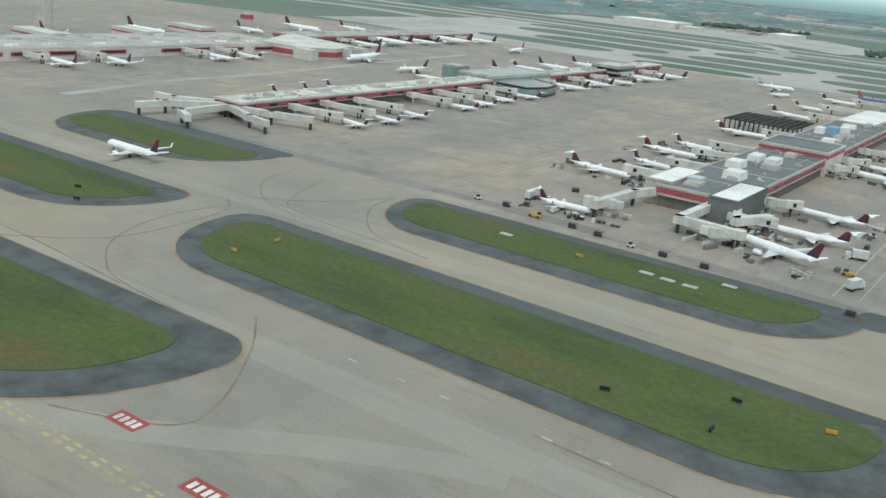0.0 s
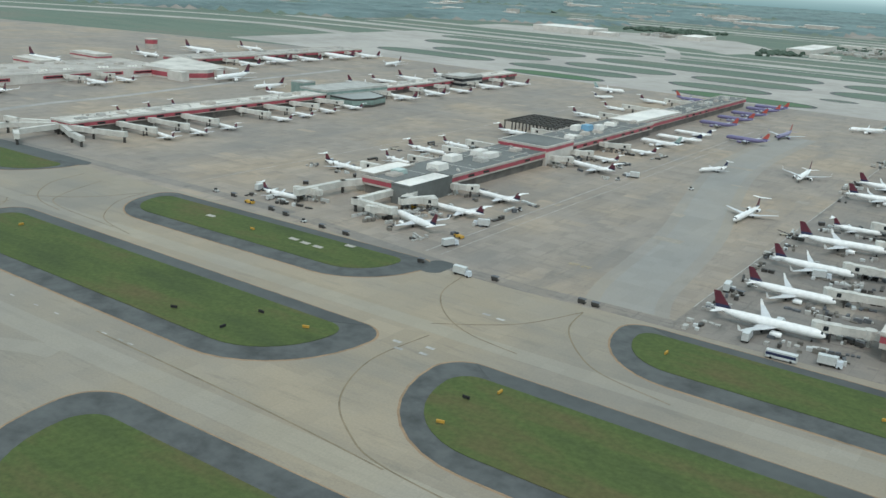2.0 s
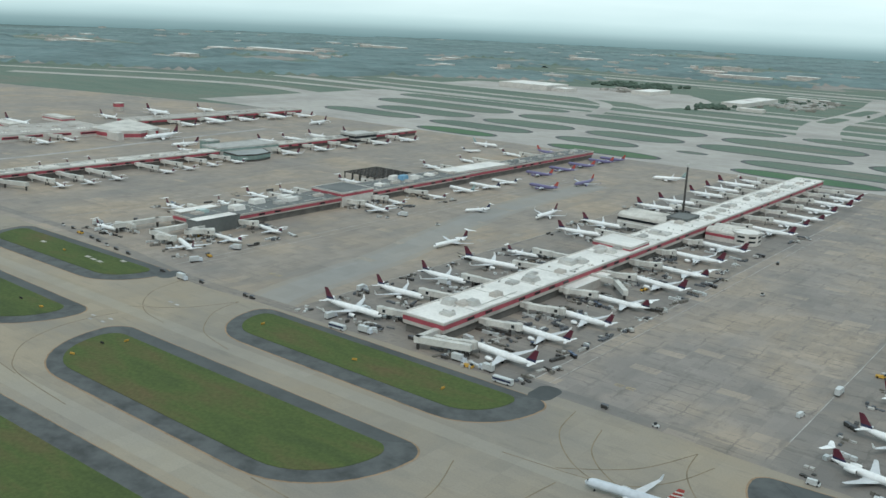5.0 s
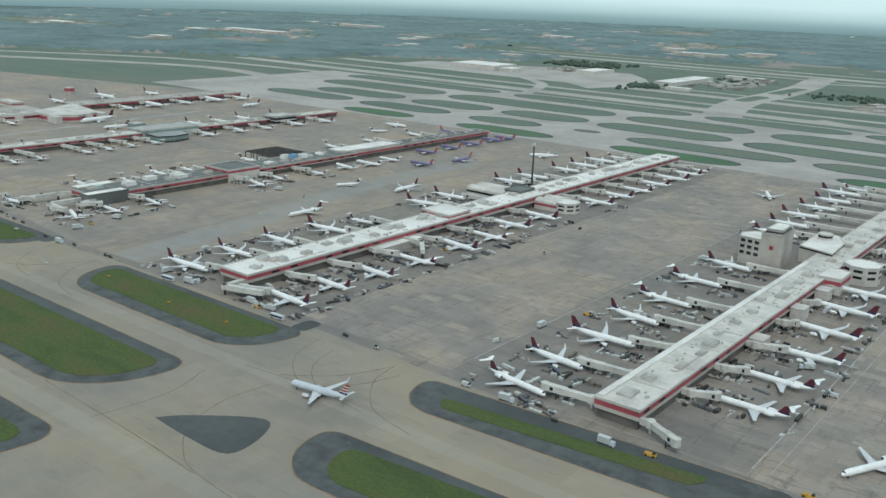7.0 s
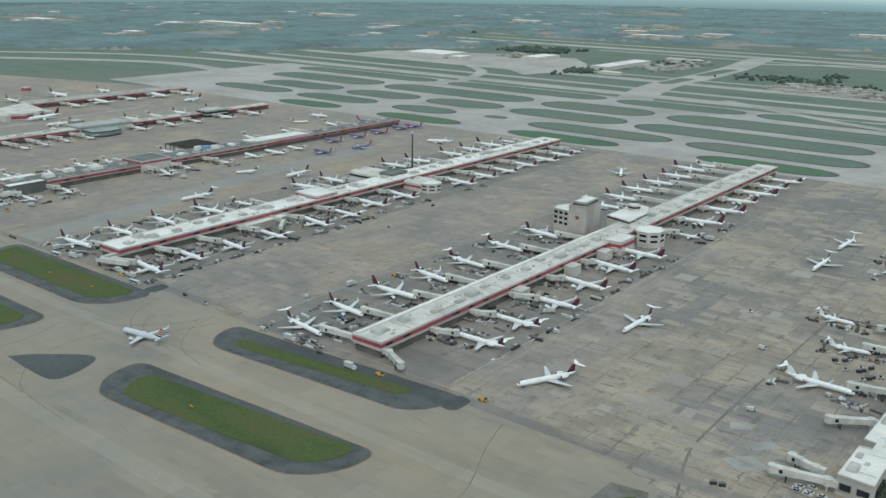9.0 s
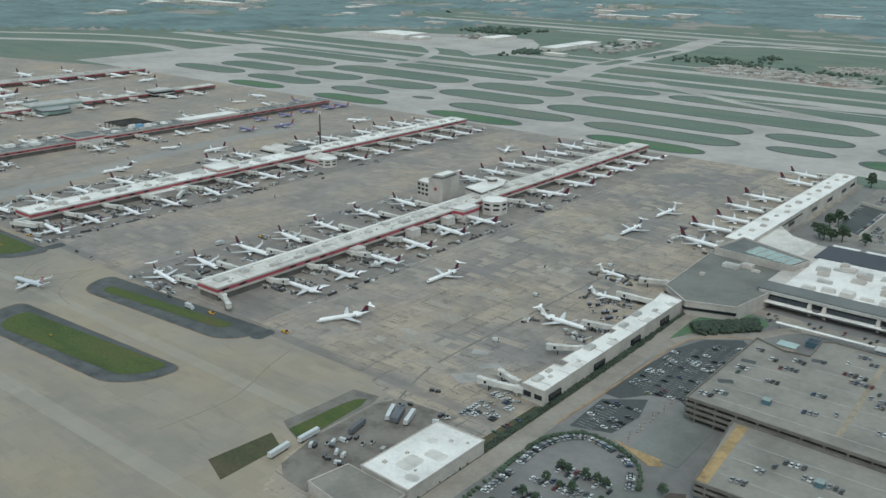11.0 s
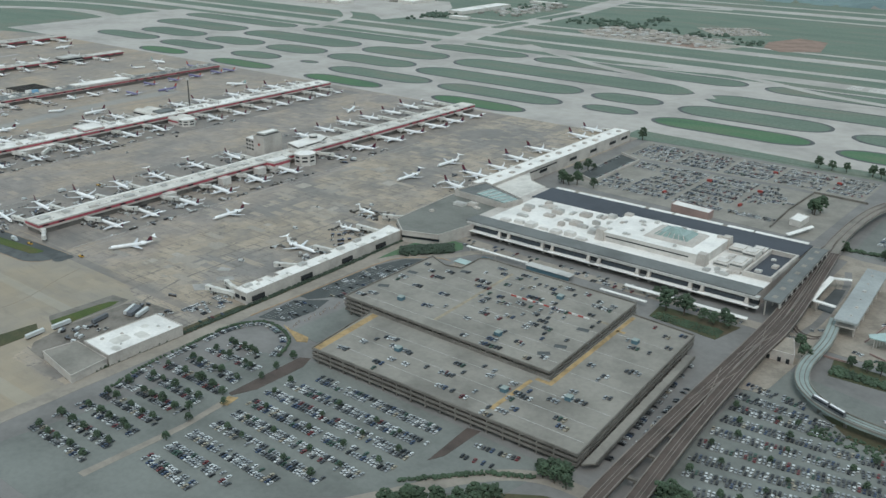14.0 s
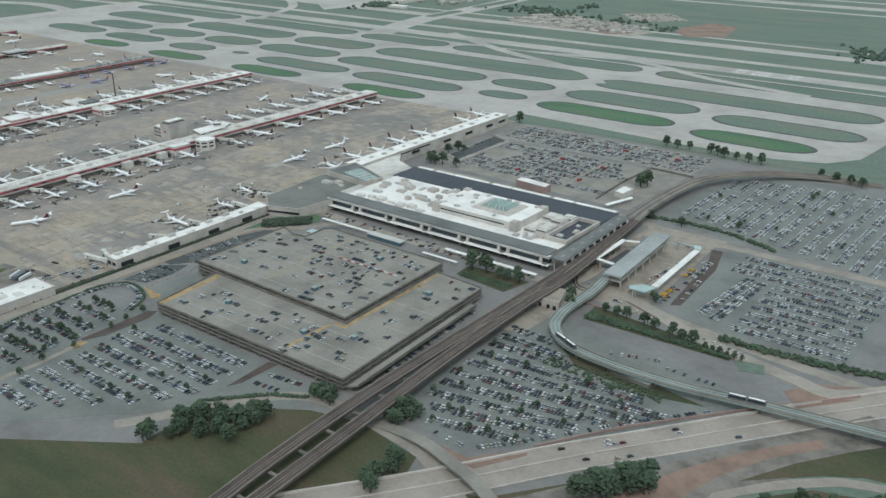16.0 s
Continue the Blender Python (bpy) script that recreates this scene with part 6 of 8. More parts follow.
for k in range(18):
    x, y = 488.5 + 1.5 * math.sin(k * 1.7), -196 + 4.0 * k
    t = thing("traffic_barrel", "dull orange and white traffic barrel on the asphalt", "barrel", "traffic barrels", at(x, y, 0.05))
    b = Build()
    b.tube((0, 0, 0), (0, 0, 1.2), 0.6, 0.45, 8)
    part("body", b, M["clay"], t)
    b = Build()
    b.tube((0, 0, 0.5), (0, 0, 0.85), 0.6, 0.54, 8)
    part("band", b, M["line"], t)

template = {}


def car_thing(tone, place):
    if tone in template:
        return copy_thing(template[tone], place)
    t = thing("car", "parked %s saloon car on the parking deck" % tone, "car", "cars on the parking deck", place)
    b = Build()
    b.taper(-2.35, -0.95, 2.35, 0.95, 0.3, 0.98, (0.12, 0.06))
    part("body", b, M["car_" + tone], t)
    b = Build()
    b.taper(-1.55, -0.87, 1.0, 0.87, 0.98, 1.55, (0.52, 0.15), 0, 1)
    part("cabin", b, [M["glass"], M["car_" + tone]], t, "dark glazed cabin with painted roof")
    b = Build()
    b.box(-1.6, -0.6, 0.26, 1.6, 0.6, 0.42)
    for x in (-1.48, 1.48):
        b.tube((x, -0.98, 0.34), (x, 0.98, 0.34), 0.34, 0.34, 8)
    part("undercarriage", b, M["tyre"], t)
    template[tone] = t
    return t


rnd = random.Random(21)
spots = 0
while spots < 310:
    if rnd.random() < 0.47:
        x, y, z = rnd.uniform(508, 682), -146 + 8 * rnd.randrange(16) + rnd.uniform(-1, 1), 14
        if x < 548 and y > -54:
            continue
    else:
        x, y, z = rnd.uniform(548, 738), rnd.uniform(-216, -38), 10
        if x < 703 and y > -166:
            continue
        y = round(y / 8) * 8 + rnd.uniform(-1, 1)
    x = round(x / 3) * 3
    if noise.noise((x * 0.03, y * 0.05, 3.0)) < -0.25 and rnd.random() < 0.7:
        continue
    if z == 10 and x > 738:
        continue
    for k in range(rnd.choice((1, 1, 2, 2, 3))):
        if x + 3 * k > (683 if z == 14 else 738):
            break
        car_thing(rnd.choices(TONES, DARKER)[0], at(x + 3 * k, y + rnd.uniform(-0.5, 0.5), z, 90 + rnd.choice((0, 180)) + rnd.uniform(-3, 3)))
        spots += 1
for k in range(11):
    f = rnd.random()
    off = rnd.choice((-10, -5.5, 5, 9.5))
    car_thing(rnd.choices(TONES, WEIGHT)[0], at(922 + 100 * f + off * 0.79, -194 + 134 * f - off * 0.61, 0.1, 53))

# ---- aircraft ----
def ring(x, r, zc, n=16, squash=1.0):
    return [(x, r * math.cos(2 * math.pi * i / n), zc + squash * r * math.sin(2 * math.pi * i / n)) for i in range(n)]


def aerofoil(cx, y, z, chord, thick, vertical=False):
    """A section with its nose at cx; six points, rounded in front and sharp behind."""
    pts = [(0, 0), (0.12, 0.5), (0.4, 0.5), (1, 0.04), (0.5, -0.4), (0.12, -0.45)]
    if vertical:
        return [(cx - chord * a, y + thick * c, z) for a, c in pts]
    return [(cx - chord * a, y, z + thick * c) for a, c in pts]


LIVERY = {"red": ("plane", "navy", "crimson", "plane"), "violet": ("plane_blue", "plane_blue", "orange", "plane_blue"), "grey": ("plane_grey", "navy", "sign_red", "wing"),
          "blue": ("plane", "blue", "teal", "plane"), "plain": ("plane", "plane", "navy", "plane"), "bare": ("plane", "plane", "plane", "plane")}
SHAPE = {"twin": (35.5, 1.8, 3.3, 16, 6.0), "long": (41.5, 1.85, 3.7, 17.5, 6.7), "mini": (24.5, 1.3, 2.3, 10, 3.7), "regional": (34, 1.4, 2.6, 11.5, 4.0), "rear": (39.5, 1.62, 2.9, 15, 4.7), "wide": (57, 2.7, 4.9, 24.5, 8.4)}
NAMES = {"twin": "narrow-body jet, underwing engines", "long": "long narrow-body jet, underwing engines", "mini": "small regional jet, rear engines", "regional": "slender regional jet, rear engines", "rear": "long T-tailed jet, rear engines", "wide": "wide-body jet, underwing engines"}
COATS = {"red": "white with navy and crimson tail", "violet": "violet-blue with orange-red tail", "grey": "silver-grey with striped tail", "blue": "white with pale blue tail", "plain": "plain white with dark tail", "bare": "all white with unmarked tail"}
fleet = {}


def aircraft(kind, coat, place):
    if (kind, coat) in fleet:
        return copy_thing(fleet[kind, coat], place)
    L, r, z0, half, fin_h = SHAPE[kind]
    skin, low_tail, high_tail, cowl = (M[k] for k in LIVERY[coat])
    rear = kind in ("mini", "regional", "rear")
    t = thing("airliner", NAMES[kind] + ", " + COATS[coat], "aircraft", "parked aircraft", place)
    stations = [(0.0, 0.10, -0.30), (0.008, 0.32, -0.26), (0.022, 0.55, -0.2), (0.045, 0.78, -0.1), (0.075, 0.93, -0.03), (0.11, 1, 0), (0.30, 1, 0), (0.62, 1, 0), (0.74, 0.93, 0.06), (0.84, 0.72, 0.24), (0.92, 0.46, 0.44), (0.975, 0.24, 0.58), (1.0, 0.1, 0.66)]
    b = Build()
    b.loft([ring(L / 2 - L * s, r * f, z0 + r * dz) for s, f, dz in stations])
    part("fuselage", b, skin, t, smooth=True)
    b = Build()
    ang = [radians(a) for a in (35, 62, 90, 118, 145)]
    rows = [[(L / 2 - L * s, r * f * 1.03 * math.cos(a), z0 + r * dz + r * f * 1.03 * math.sin(a)) for a in ang] for s, f, dz in ((0.024, 0.57, -0.19), (0.042, 0.76, -0.11))]
    for i in range(4):
        b.face([rows[0][i], rows[0][i + 1], rows[1][i + 1], rows[1][i]])
    part("cockpit_window", b, M["glass"], t)
    root = L * (0.02 if rear else 0.09)
    chord = L * 0.17
    for s in (1, -1):
        b = Build()
        b.loft([aerofoil(root, s * r * 0.5, z0 - r * 0.62, chord, 0.95), aerofoil(root - half * 0.19, s * half * 0.36, z0 - r * 0.5, chord * 0.62, 0.6),
                aerofoil(root - half * 0.52, s * half, z0 - r * 0.5 + half * 0.075, chord * 0.24, 0.2)])
        part("wing", b, M["wing"] if coat != "violet" else M["plane_grey"], t)
        if kind in ("twin", "long"):
            b = Build()
            b.loft([aerofoil(root - half * 0.53, s * half, z0 - r * 0.5 + half * 0.075, chord * 0.22, 0.15, True), aerofoil(root - half * 0.53 - 1.3, s * (half + 0.5), z0 - r * 0.5 + half * 0.075 + 2.3, chord * 0.09, 0.08, True)])
            part("winglet", b, skin, t)
        b = Build()
        if rear:
            ex, ey, ez, er, el = -L * 0.27, s * r * 1.75, z0 + r * 0.35, r * 0.62, L * 0.12
        else:
            ex, ey, ez, er, el = root + 0.6, s * half * 0.35, z0 - r * 1.05, r * 0.56, L * 0.105
        b.loft([[(p[0], ey + p[1], p[2]) for p in ring(ex + el / 2 + dx, q * er, ez, 12)] for dx, q in ((0, 0.84), (-0.12 * el, 1.0), (-0.55 * el, 1.0), (-el, 0.6))])
        eng = part("engine", b, cowl if not rear else skin, t, smooth=True)
        b = Build()
        b.tube((ex + el / 2 + 0.03, ey, ez), (ex + el / 2 - 0.3, ey, ez), er * 0.76, er * 0.5, 12)
        part("intake", b, M["steel"], eng, "dark intake")
        b = Build()
        if rear:
            b.box(ex - el * 0.25, min(0, ey), ez - 0.15, ex + el * 0.15, max(0, ey), ez + 0.15)
        else:
            b.prism([(ex - el * 0.4, ey - 0.18), (ex + el * 0.3, ey - 0.18), (ex + el * 0.3, ey + 0.18), (ex - el * 0.4, ey + 0.18)], ez + er * 0.7, z0 - r * 0.35)
        part("pylon", b, M["wing"], t)
        b = Build()
        tz = z0 + r * 0.9 + fin_h * 0.96 if rear else z0 + r * 0.5
        tx = -L * 0.43 if rear else -L * 0.385
        if rear:
            tx -= fin_h * 0.35
        b.loft([aerofoil(tx, s * 0.2, tz, chord * 0.5, 0.35), aerofoil(tx - half * 0.2, s * half * 0.36, tz + (0 if rear else 0.5), chord * 0.22, 0.15)])
        part("tailplane", b, M["wing"] if coat == "grey" else skin, t)
        b = Build()
        b.tube((root - chord * 0.75, s * r * 1.35, 0.55), (root - chord * 0.75, s * r * 1.35, z0 - r * 0.5), 0.16, 0.16, 6)
        b.tube((root - chord * 0.75, s * r * 1.35 - 0.4, 0.55), (root - chord * 0.75, s * r * 1.35 + 0.4, 0.55), 0.55, 0.55, 10)
        part("main_gear", b, M["tyre"], t)
    b = Build()
    b.tube((L * 0.39, -0.25, 0.4), (L * 0.39, 0.25, 0.4), 0.4, 0.4, 8)
    b.tube((L * 0.39, 0, 0.4), (L * 0.39, 0, z0 - r * 0.6), 0.12, 0.12, 6)
    part("nose_gear", b, M["tyre"], t)
    fx, fz, c0 = -L * 0.335, z0 + r * 0.75, L * 0.15
    sec = lambda f: aerofoil(fx - fin_h * 0.8 * f, 0, fz + fin_h * f, c0 * (1 - 0.58 * f), 0.42 * (1 - 0.5 * f), True)
    b = Build()
    b.loft([sec(0), sec(0.24)])
    fin = part("fin", b, low_tail, t)
    b = Build()
    b.loft([sec(0.24), sec(1.0)])
    part("fin_top", b, high_tail, fin)
    if coat == "grey":
        for k in range(3):
            b = Build()
            b.loft([sec(0.2 + 0.25 * k), sec(0.3 + 0.25 * k)])
            for i, (x, y, z) in enumerate(b.v):
                b.v[i] = (x, y * 1.15, z)
            part("fin_stripe", b, M["line"], fin)
    fleet[kind, coat] = t
    return t


# gate aircraft: x, y, heading; the nose points at the building
LEFT_C = [(-467, -184, 4, "mini"), (-491, -103, -4, "regional"), (-480, -62, -12, "mini"), (-488, -18, -3, "regional"), (-486, 16, -6, "mini"), (-484, 100, 2, "regional"), (-490, 238, -14, "regional"), (-494, 309, -10, "mini"), (-489, 396, -12, "regional")]
RIGHT_C = [(-382, -176, 160, "twin"), (-380, -141, 178, "regional"), (-381, -99, 171, "regional"), (-380, 22, 165, "rear"), (-388, 57, 174, "mini"), (-381, 106, 182, "mini")]
LEFT_A = [(-201, -197, 3, "long"), (-204, -152, 3, "twin"), (-206, -106, 1, "twin"), (-204, -55, 7, "long"), (-205, -13, 7, "mini"), (-210, 78, 12, "twin"), (-212, 120, 4, "twin"), (-213, 226, 9, "twin"), (-210, 267, 12, "twin"), (-206, 330, 4, "twin"), (-206, 372, 4, "twin"), (-206, 414, 4, "long"), (-206, 456, 4, "mini")]
RIGHT_A = [(-96, -198, 174, "long"), (-98, -157, 176, "twin"), (-95, -116, 174, "twin"), (-96, -71, 178, "rear"), (-96, -18, 170, "long"), (-98, 25, 176, "rear"), (-106, 69, 178, "long"), (-105, 115, 171, "long"), (-98, 205, 174, "long"), (-98, 250, 176, "twin"), (-98, 292, 176, "rear"), (-98, 335, 176, "twin"), (-98, 378, 176, "long"), (-98, 420, 176, "twin"), (-98, 456, 176, "mini")]
LEFT_B = [(84, -205, -9, "rear"), (83, -164, -6, "twin"), (86, -117, 1, "long"), (83, -70, -7, "twin"), (82, -23, -5, "rear"), (80, 34, -5, "rear"), (83, 88, -6, "twin"), (74, 218, 0, "rear"), (72, 260, 0, "twin"), (68, 306, 6, "twin"), (70, 352, 4, "twin"), (71, 399, 6, "twin"), (66, 446, -4, "long"), (72, 484, -3, "mini")]
RIGHT_B = [(187, -150, 180, "rear"), (186, -107, 179, "rear"), (189, -60, 180, "twin"), (183, -11, 173, "long"), (180, 41, 172, "long"), (181, 88, 177, "long"), (186, 170, 178, "mini"), (177, 221, 188, "long"), (177, 277, 184, "long"), (173, 327, 186, "twin"), (176, 372, 184, "long"), (176, 414, 182, "twin"), (176, 458, 182, "rear")]
LEFT_T = [(376, -76, -2, "rear"), (375, -10, 7, "mini"), (353, 39, -5, "mini"), (373, 165, -10, "long"), (364, 215, 1, "long"), (368, 257, -1, "twin"), (361, 305, -6, "long"), (360, 358, 0, "long"), (364, 453, -8, "long"), (358, 497, -10, "twin")]
LEFT_D = [(-725, -85, 10, "mini"), (-726, -55, 8, "mini"), (-729, -28, 10, "mini"), (-739, 96, 10, "regional"), (-743, 222, 8, "twin"), (-749, 268, 8, "regional"), (-744, 310, 0, "twin"), (-738, 372, 4, "twin")]
RIGHT_D = [(-636, -123, 170, "mini"), (-635, -95, 172, "mini"), (-638, -64, 172, "mini"), (-641, -6, 188, "mini"), (-644, 24, 177, "mini"), (-647, 57, 172, "mini"), (-648, 91, 183, "mini"), (-657, 178, 177, "twin"), (-657, 230, 166, "twin"), (-656, 276, 176, "regional"), (-654, 332, 178, "twin"), (-652, 386, 176, "twin")]
RIGHT_E = [(-888, -140, 176, "twin"), (-884, -98, 172, "twin"), (-884, 0, 178, "twin"), (-890, 36, 176, "regional"), (-930, 240, 175, "long"), (-936, 292, 175, "wide"), (-936, 350, 178, "long"), (-936, 408, 175, "wide"), (-930, 462, 178, "long")]
LEFT_E = [(-1050, -120, 2, "wide"), (-1052, -40, 4, "long"), (-1056, 60, 2, "wide"), (-1062, 200, 0, "long"), (-1070, 290, 0, "wide"), (-1070, 380, 2, "long")]
VIOLET = [(-386, 297, 178, "twin"), (-386, 346, 176, "twin"), (-387, 392, 180, "twin"), (-387, 440, 176, "twin"), (-386, 468, 178, "twin"), (-466, 450, 4, "twin")]
FREE = [(-261, -26, -93, "rear", "red"), (-265, 117, -89, "twin", "red"), (-319, 88, -120, "mini", "plain"), (-340, 232, 176, "twin", "violet"), (-324, 288, -94, "twin", "violet"), (-275, 392, -150, "twin", "blue"), (-539, 381, 60, "mini", "plain"),
        (251, -172, -117, "rear", "red"), (251, -57, -92, "rear", "red"), (17, -282, -172, "twin", "grey"), (13, 373, -64, "twin", "plain"), (306, 161, -92, "rear", "plain"), (305, 237, -94, "rear", "bare"), (-638, -270, 179, "twin", "red"), (-781, 123, -99, "twin", "red"), (-853, 418, -82, "long", "red"), (-846, 136, -81, "wide", "red"), (-560, 440, 10, "twin", "blue"), (-384, 152, 170, "twin", "blue"), (-382, 188, 178, "rear", "plain"), (-384, 226, 176, "regional", "plain")]


def jet_bridge(wall, door, side):
    """A telescoping passenger bridge from the building to the aircraft's door."""
    w, d = Vector(wall), Vector(door)
    t = thing("jet_bridge", "pale telescoping passenger bridge on a wheeled leg", "jet bridge", "jet bridges")
    hub = w + Vector((side * 5, 0))
    b = Build()
    b.box(min(w.x, hub.x), w.y - 1.5, 3.6, max(w.x, hub.x), w.y + 1.5, 6.6)
    part("link", b, M["bridge"], t)
    b = Build()
    b.tube((hub.x, hub.y, 3.3), (hub.x, hub.y, 7.0), 2.3, 2.3, 12)
    b.tube((hub.x, hub.y, 0), (hub.x, hub.y, 3.3), 0.6, 0.6, 8)
    part("rotunda", b, M["bridge"], t)
    v = (d - hub)
    ln = v.length
    u = v / ln
    n = Vector((-u.y, u.x))
    for nm, a, c, hw, z0, z1 in (("rear_tunnel", 1.5, ln * 0.56, 1.55, 3.7, 6.7), ("front_tunnel", ln * 0.52, ln - 1.5, 1.8, 3.5, 6.95)):
        p, q = hub + u * a, hub + u * c
        b = Build()
        b.prism([tuple(p - n * hw), tuple(q - n * hw), tuple(q + n * hw), tuple(p + n * hw)], z0, z1)
        part(nm, b, M["bridge"], t)
    for s in (1, -1):
        p = hub + u * (ln * 0.8) + n * s * 1.85
        b = Build()
        b.prism([tuple(p - u * 0.9 - n * 0.06), tuple(p + u * 0.9 - n * 0.06), tuple(p + u * 0.9 + n * 0.06), tuple(p - u * 0.9 + n * 0.06)], 4.4, 6.2)
        part("dark_panel", b, M["glass"], t)
    b = Build()
    p = hub + u * (ln - 1)
    b.prism([(p.x + 2.3 * math.cos(radians(k)), p.y + 2.3 * math.sin(radians(k))) for k in range(0, 360, 45)], 3.3, 7.2)
    part("cab", b, M["bridge"], t)
    b = Build()
    p = hub + u * (ln * 0.7)
    for s in (1, -1):
        q = p + n * s * 1.5
        b.box(q.x - 0.3, q.y - 0.3, 0.4, q.x + 0.3, q.y + 0.3, 4)
        b.tube((q.x - 0.2, q.y, 0.45), (q.x + 0.2, q.y, 0.45), 0.45, 0.45, 8)
    p0, p1 = p + n * 1.6, p - n * 1.6
    b.tube((p0.x, p0.y, 1.0), (p1.x, p1.y, 1.0), 0.28, 0.28, 6)
    part("leg", b, M["steel"], t)


def gate(row, wall, side, coat="red", bridges=True):
    for x, y, heading, kind in row:
        c = coat if kind != "plain" else "plain"
        aircraft(kind, c, at(x, y, 0, heading))
        if bridges:
            L = SHAPE[kind][0]
            h = radians(heading)
            nose = Vector((x + (L / 2 - 5) * math.cos(h), y + (L / 2 - 5) * math.sin(h)))
            left = Vector((-math.sin(h), math.cos(h)))
            door = nose + left * (SHAPE[kind][1] + 2.2)
            reach = 9 if abs(door.x - wall) < 30 else 4
            jet_bridge((wall, door.y + left.y * reach * 0.6), tuple(door), side)


for row, wall, side in ((LEFT_C, -446, -1), (RIGHT_C, -410, 1), (LEFT_A, -162, -1), (RIGHT_A, -134, 1), (LEFT_B, 131, -1), (RIGHT_B, 155, 1), (LEFT_D, -704, -1), (RIGHT_D, -682, 1), ([g for g in RIGHT_E if g[1] < 110], -921, 1), ([g for g in RIGHT_E if g[1] > 110], -964, 1), (LEFT_E, -1010, -1)):
    gate(row, wall, side, bridges=row not in (LEFT_D, LEFT_E))
gate([g for g in LEFT_T if g[1] < 10], 418, -1, "bare")
jet_bridge((418, -112), (394, -124), -1)
jet_bridge((404, 42), (381, 33), -1)
gate([g for g in LEFT_T if g[1] > 100], 397, -1)
gate([g for g in LEFT_T if 10 < g[1] < 100], 405, -1, "bare", False)
gate(VIOLET, -414, 1, "violet", False)
for x, y, heading, kind, coat in FREE:
    aircraft(kind, coat, at(x, y, 0, heading))


def walkway(pts, z=4.0):
    """A fixed raised passage of straight runs on slim legs."""
    t = thing("fixed_walkway", "pale raised passenger walkway on slim legs", "walkway", "fixed walkways")
    for a, c in zip(pts, pts[1:]):
        p, q = Vector(a), Vector(c)
        u = (q - p).normalized()
        n = Vector((-u.y, u.x)) * 1.7
        p, q = p - u * 1.7, q + u * 1.7
        b = Build()
        b.prism([tuple(p - n), tuple(q - n), tuple(q + n), tuple(p + n)], z, z + 3.4)
        part("passage", b, M["bridge"], t)
    for a in pts:
        b = Build()
        b.box(a[0] - 0.6, a[1] - 0.6, 0, a[0] + 0.6, a[1] + 0.6, z)
        part("leg", b, M["steel"], t)


walkway([(-446, -136), (-452, -150), (-454, -184)])
walkway([(-420, -139), (-421, -176), (-396, -178)])
walkway([(-410, -137), (-404, -158), (-396, -142)])
walkway([(-138, -199.5), (-138, -215), (-112, -207)])
walkway([(-100, -58), (-116, -40), (-134, -40)])
for pts in ([(-690, -166), (-662, -178), (-646, -182)], [(-690, -165), (-664, -160), (-642, -152)], [(-698, -166), (-716, -190), (-718, -206)], [(-692, -168), (-690, -200), (-676, -208)], [(-700, -160), (-726, -176), (-740, -176)]):
    walkway(pts)
jet_bridge((410, -180), (392, -176), -1)
jet_bridge((418, -188), (388, -193), -1)
jet_bridge((155, -206), (178, -216), 1)


# ---- apron vehicles ----
wagons = {}


def wheels(t, xs, y, r=0.42):
    b = Build()
    b.box(min(xs), -y * 0.6, r * 0.7, max(xs), y * 0.6, r * 1.3)
    for x in xs:
        b.tube((x, -y - 0.14, r), (x, y + 0.14, r), r, r, 8)
    part("undercarriage", b, M["tyre"], t)


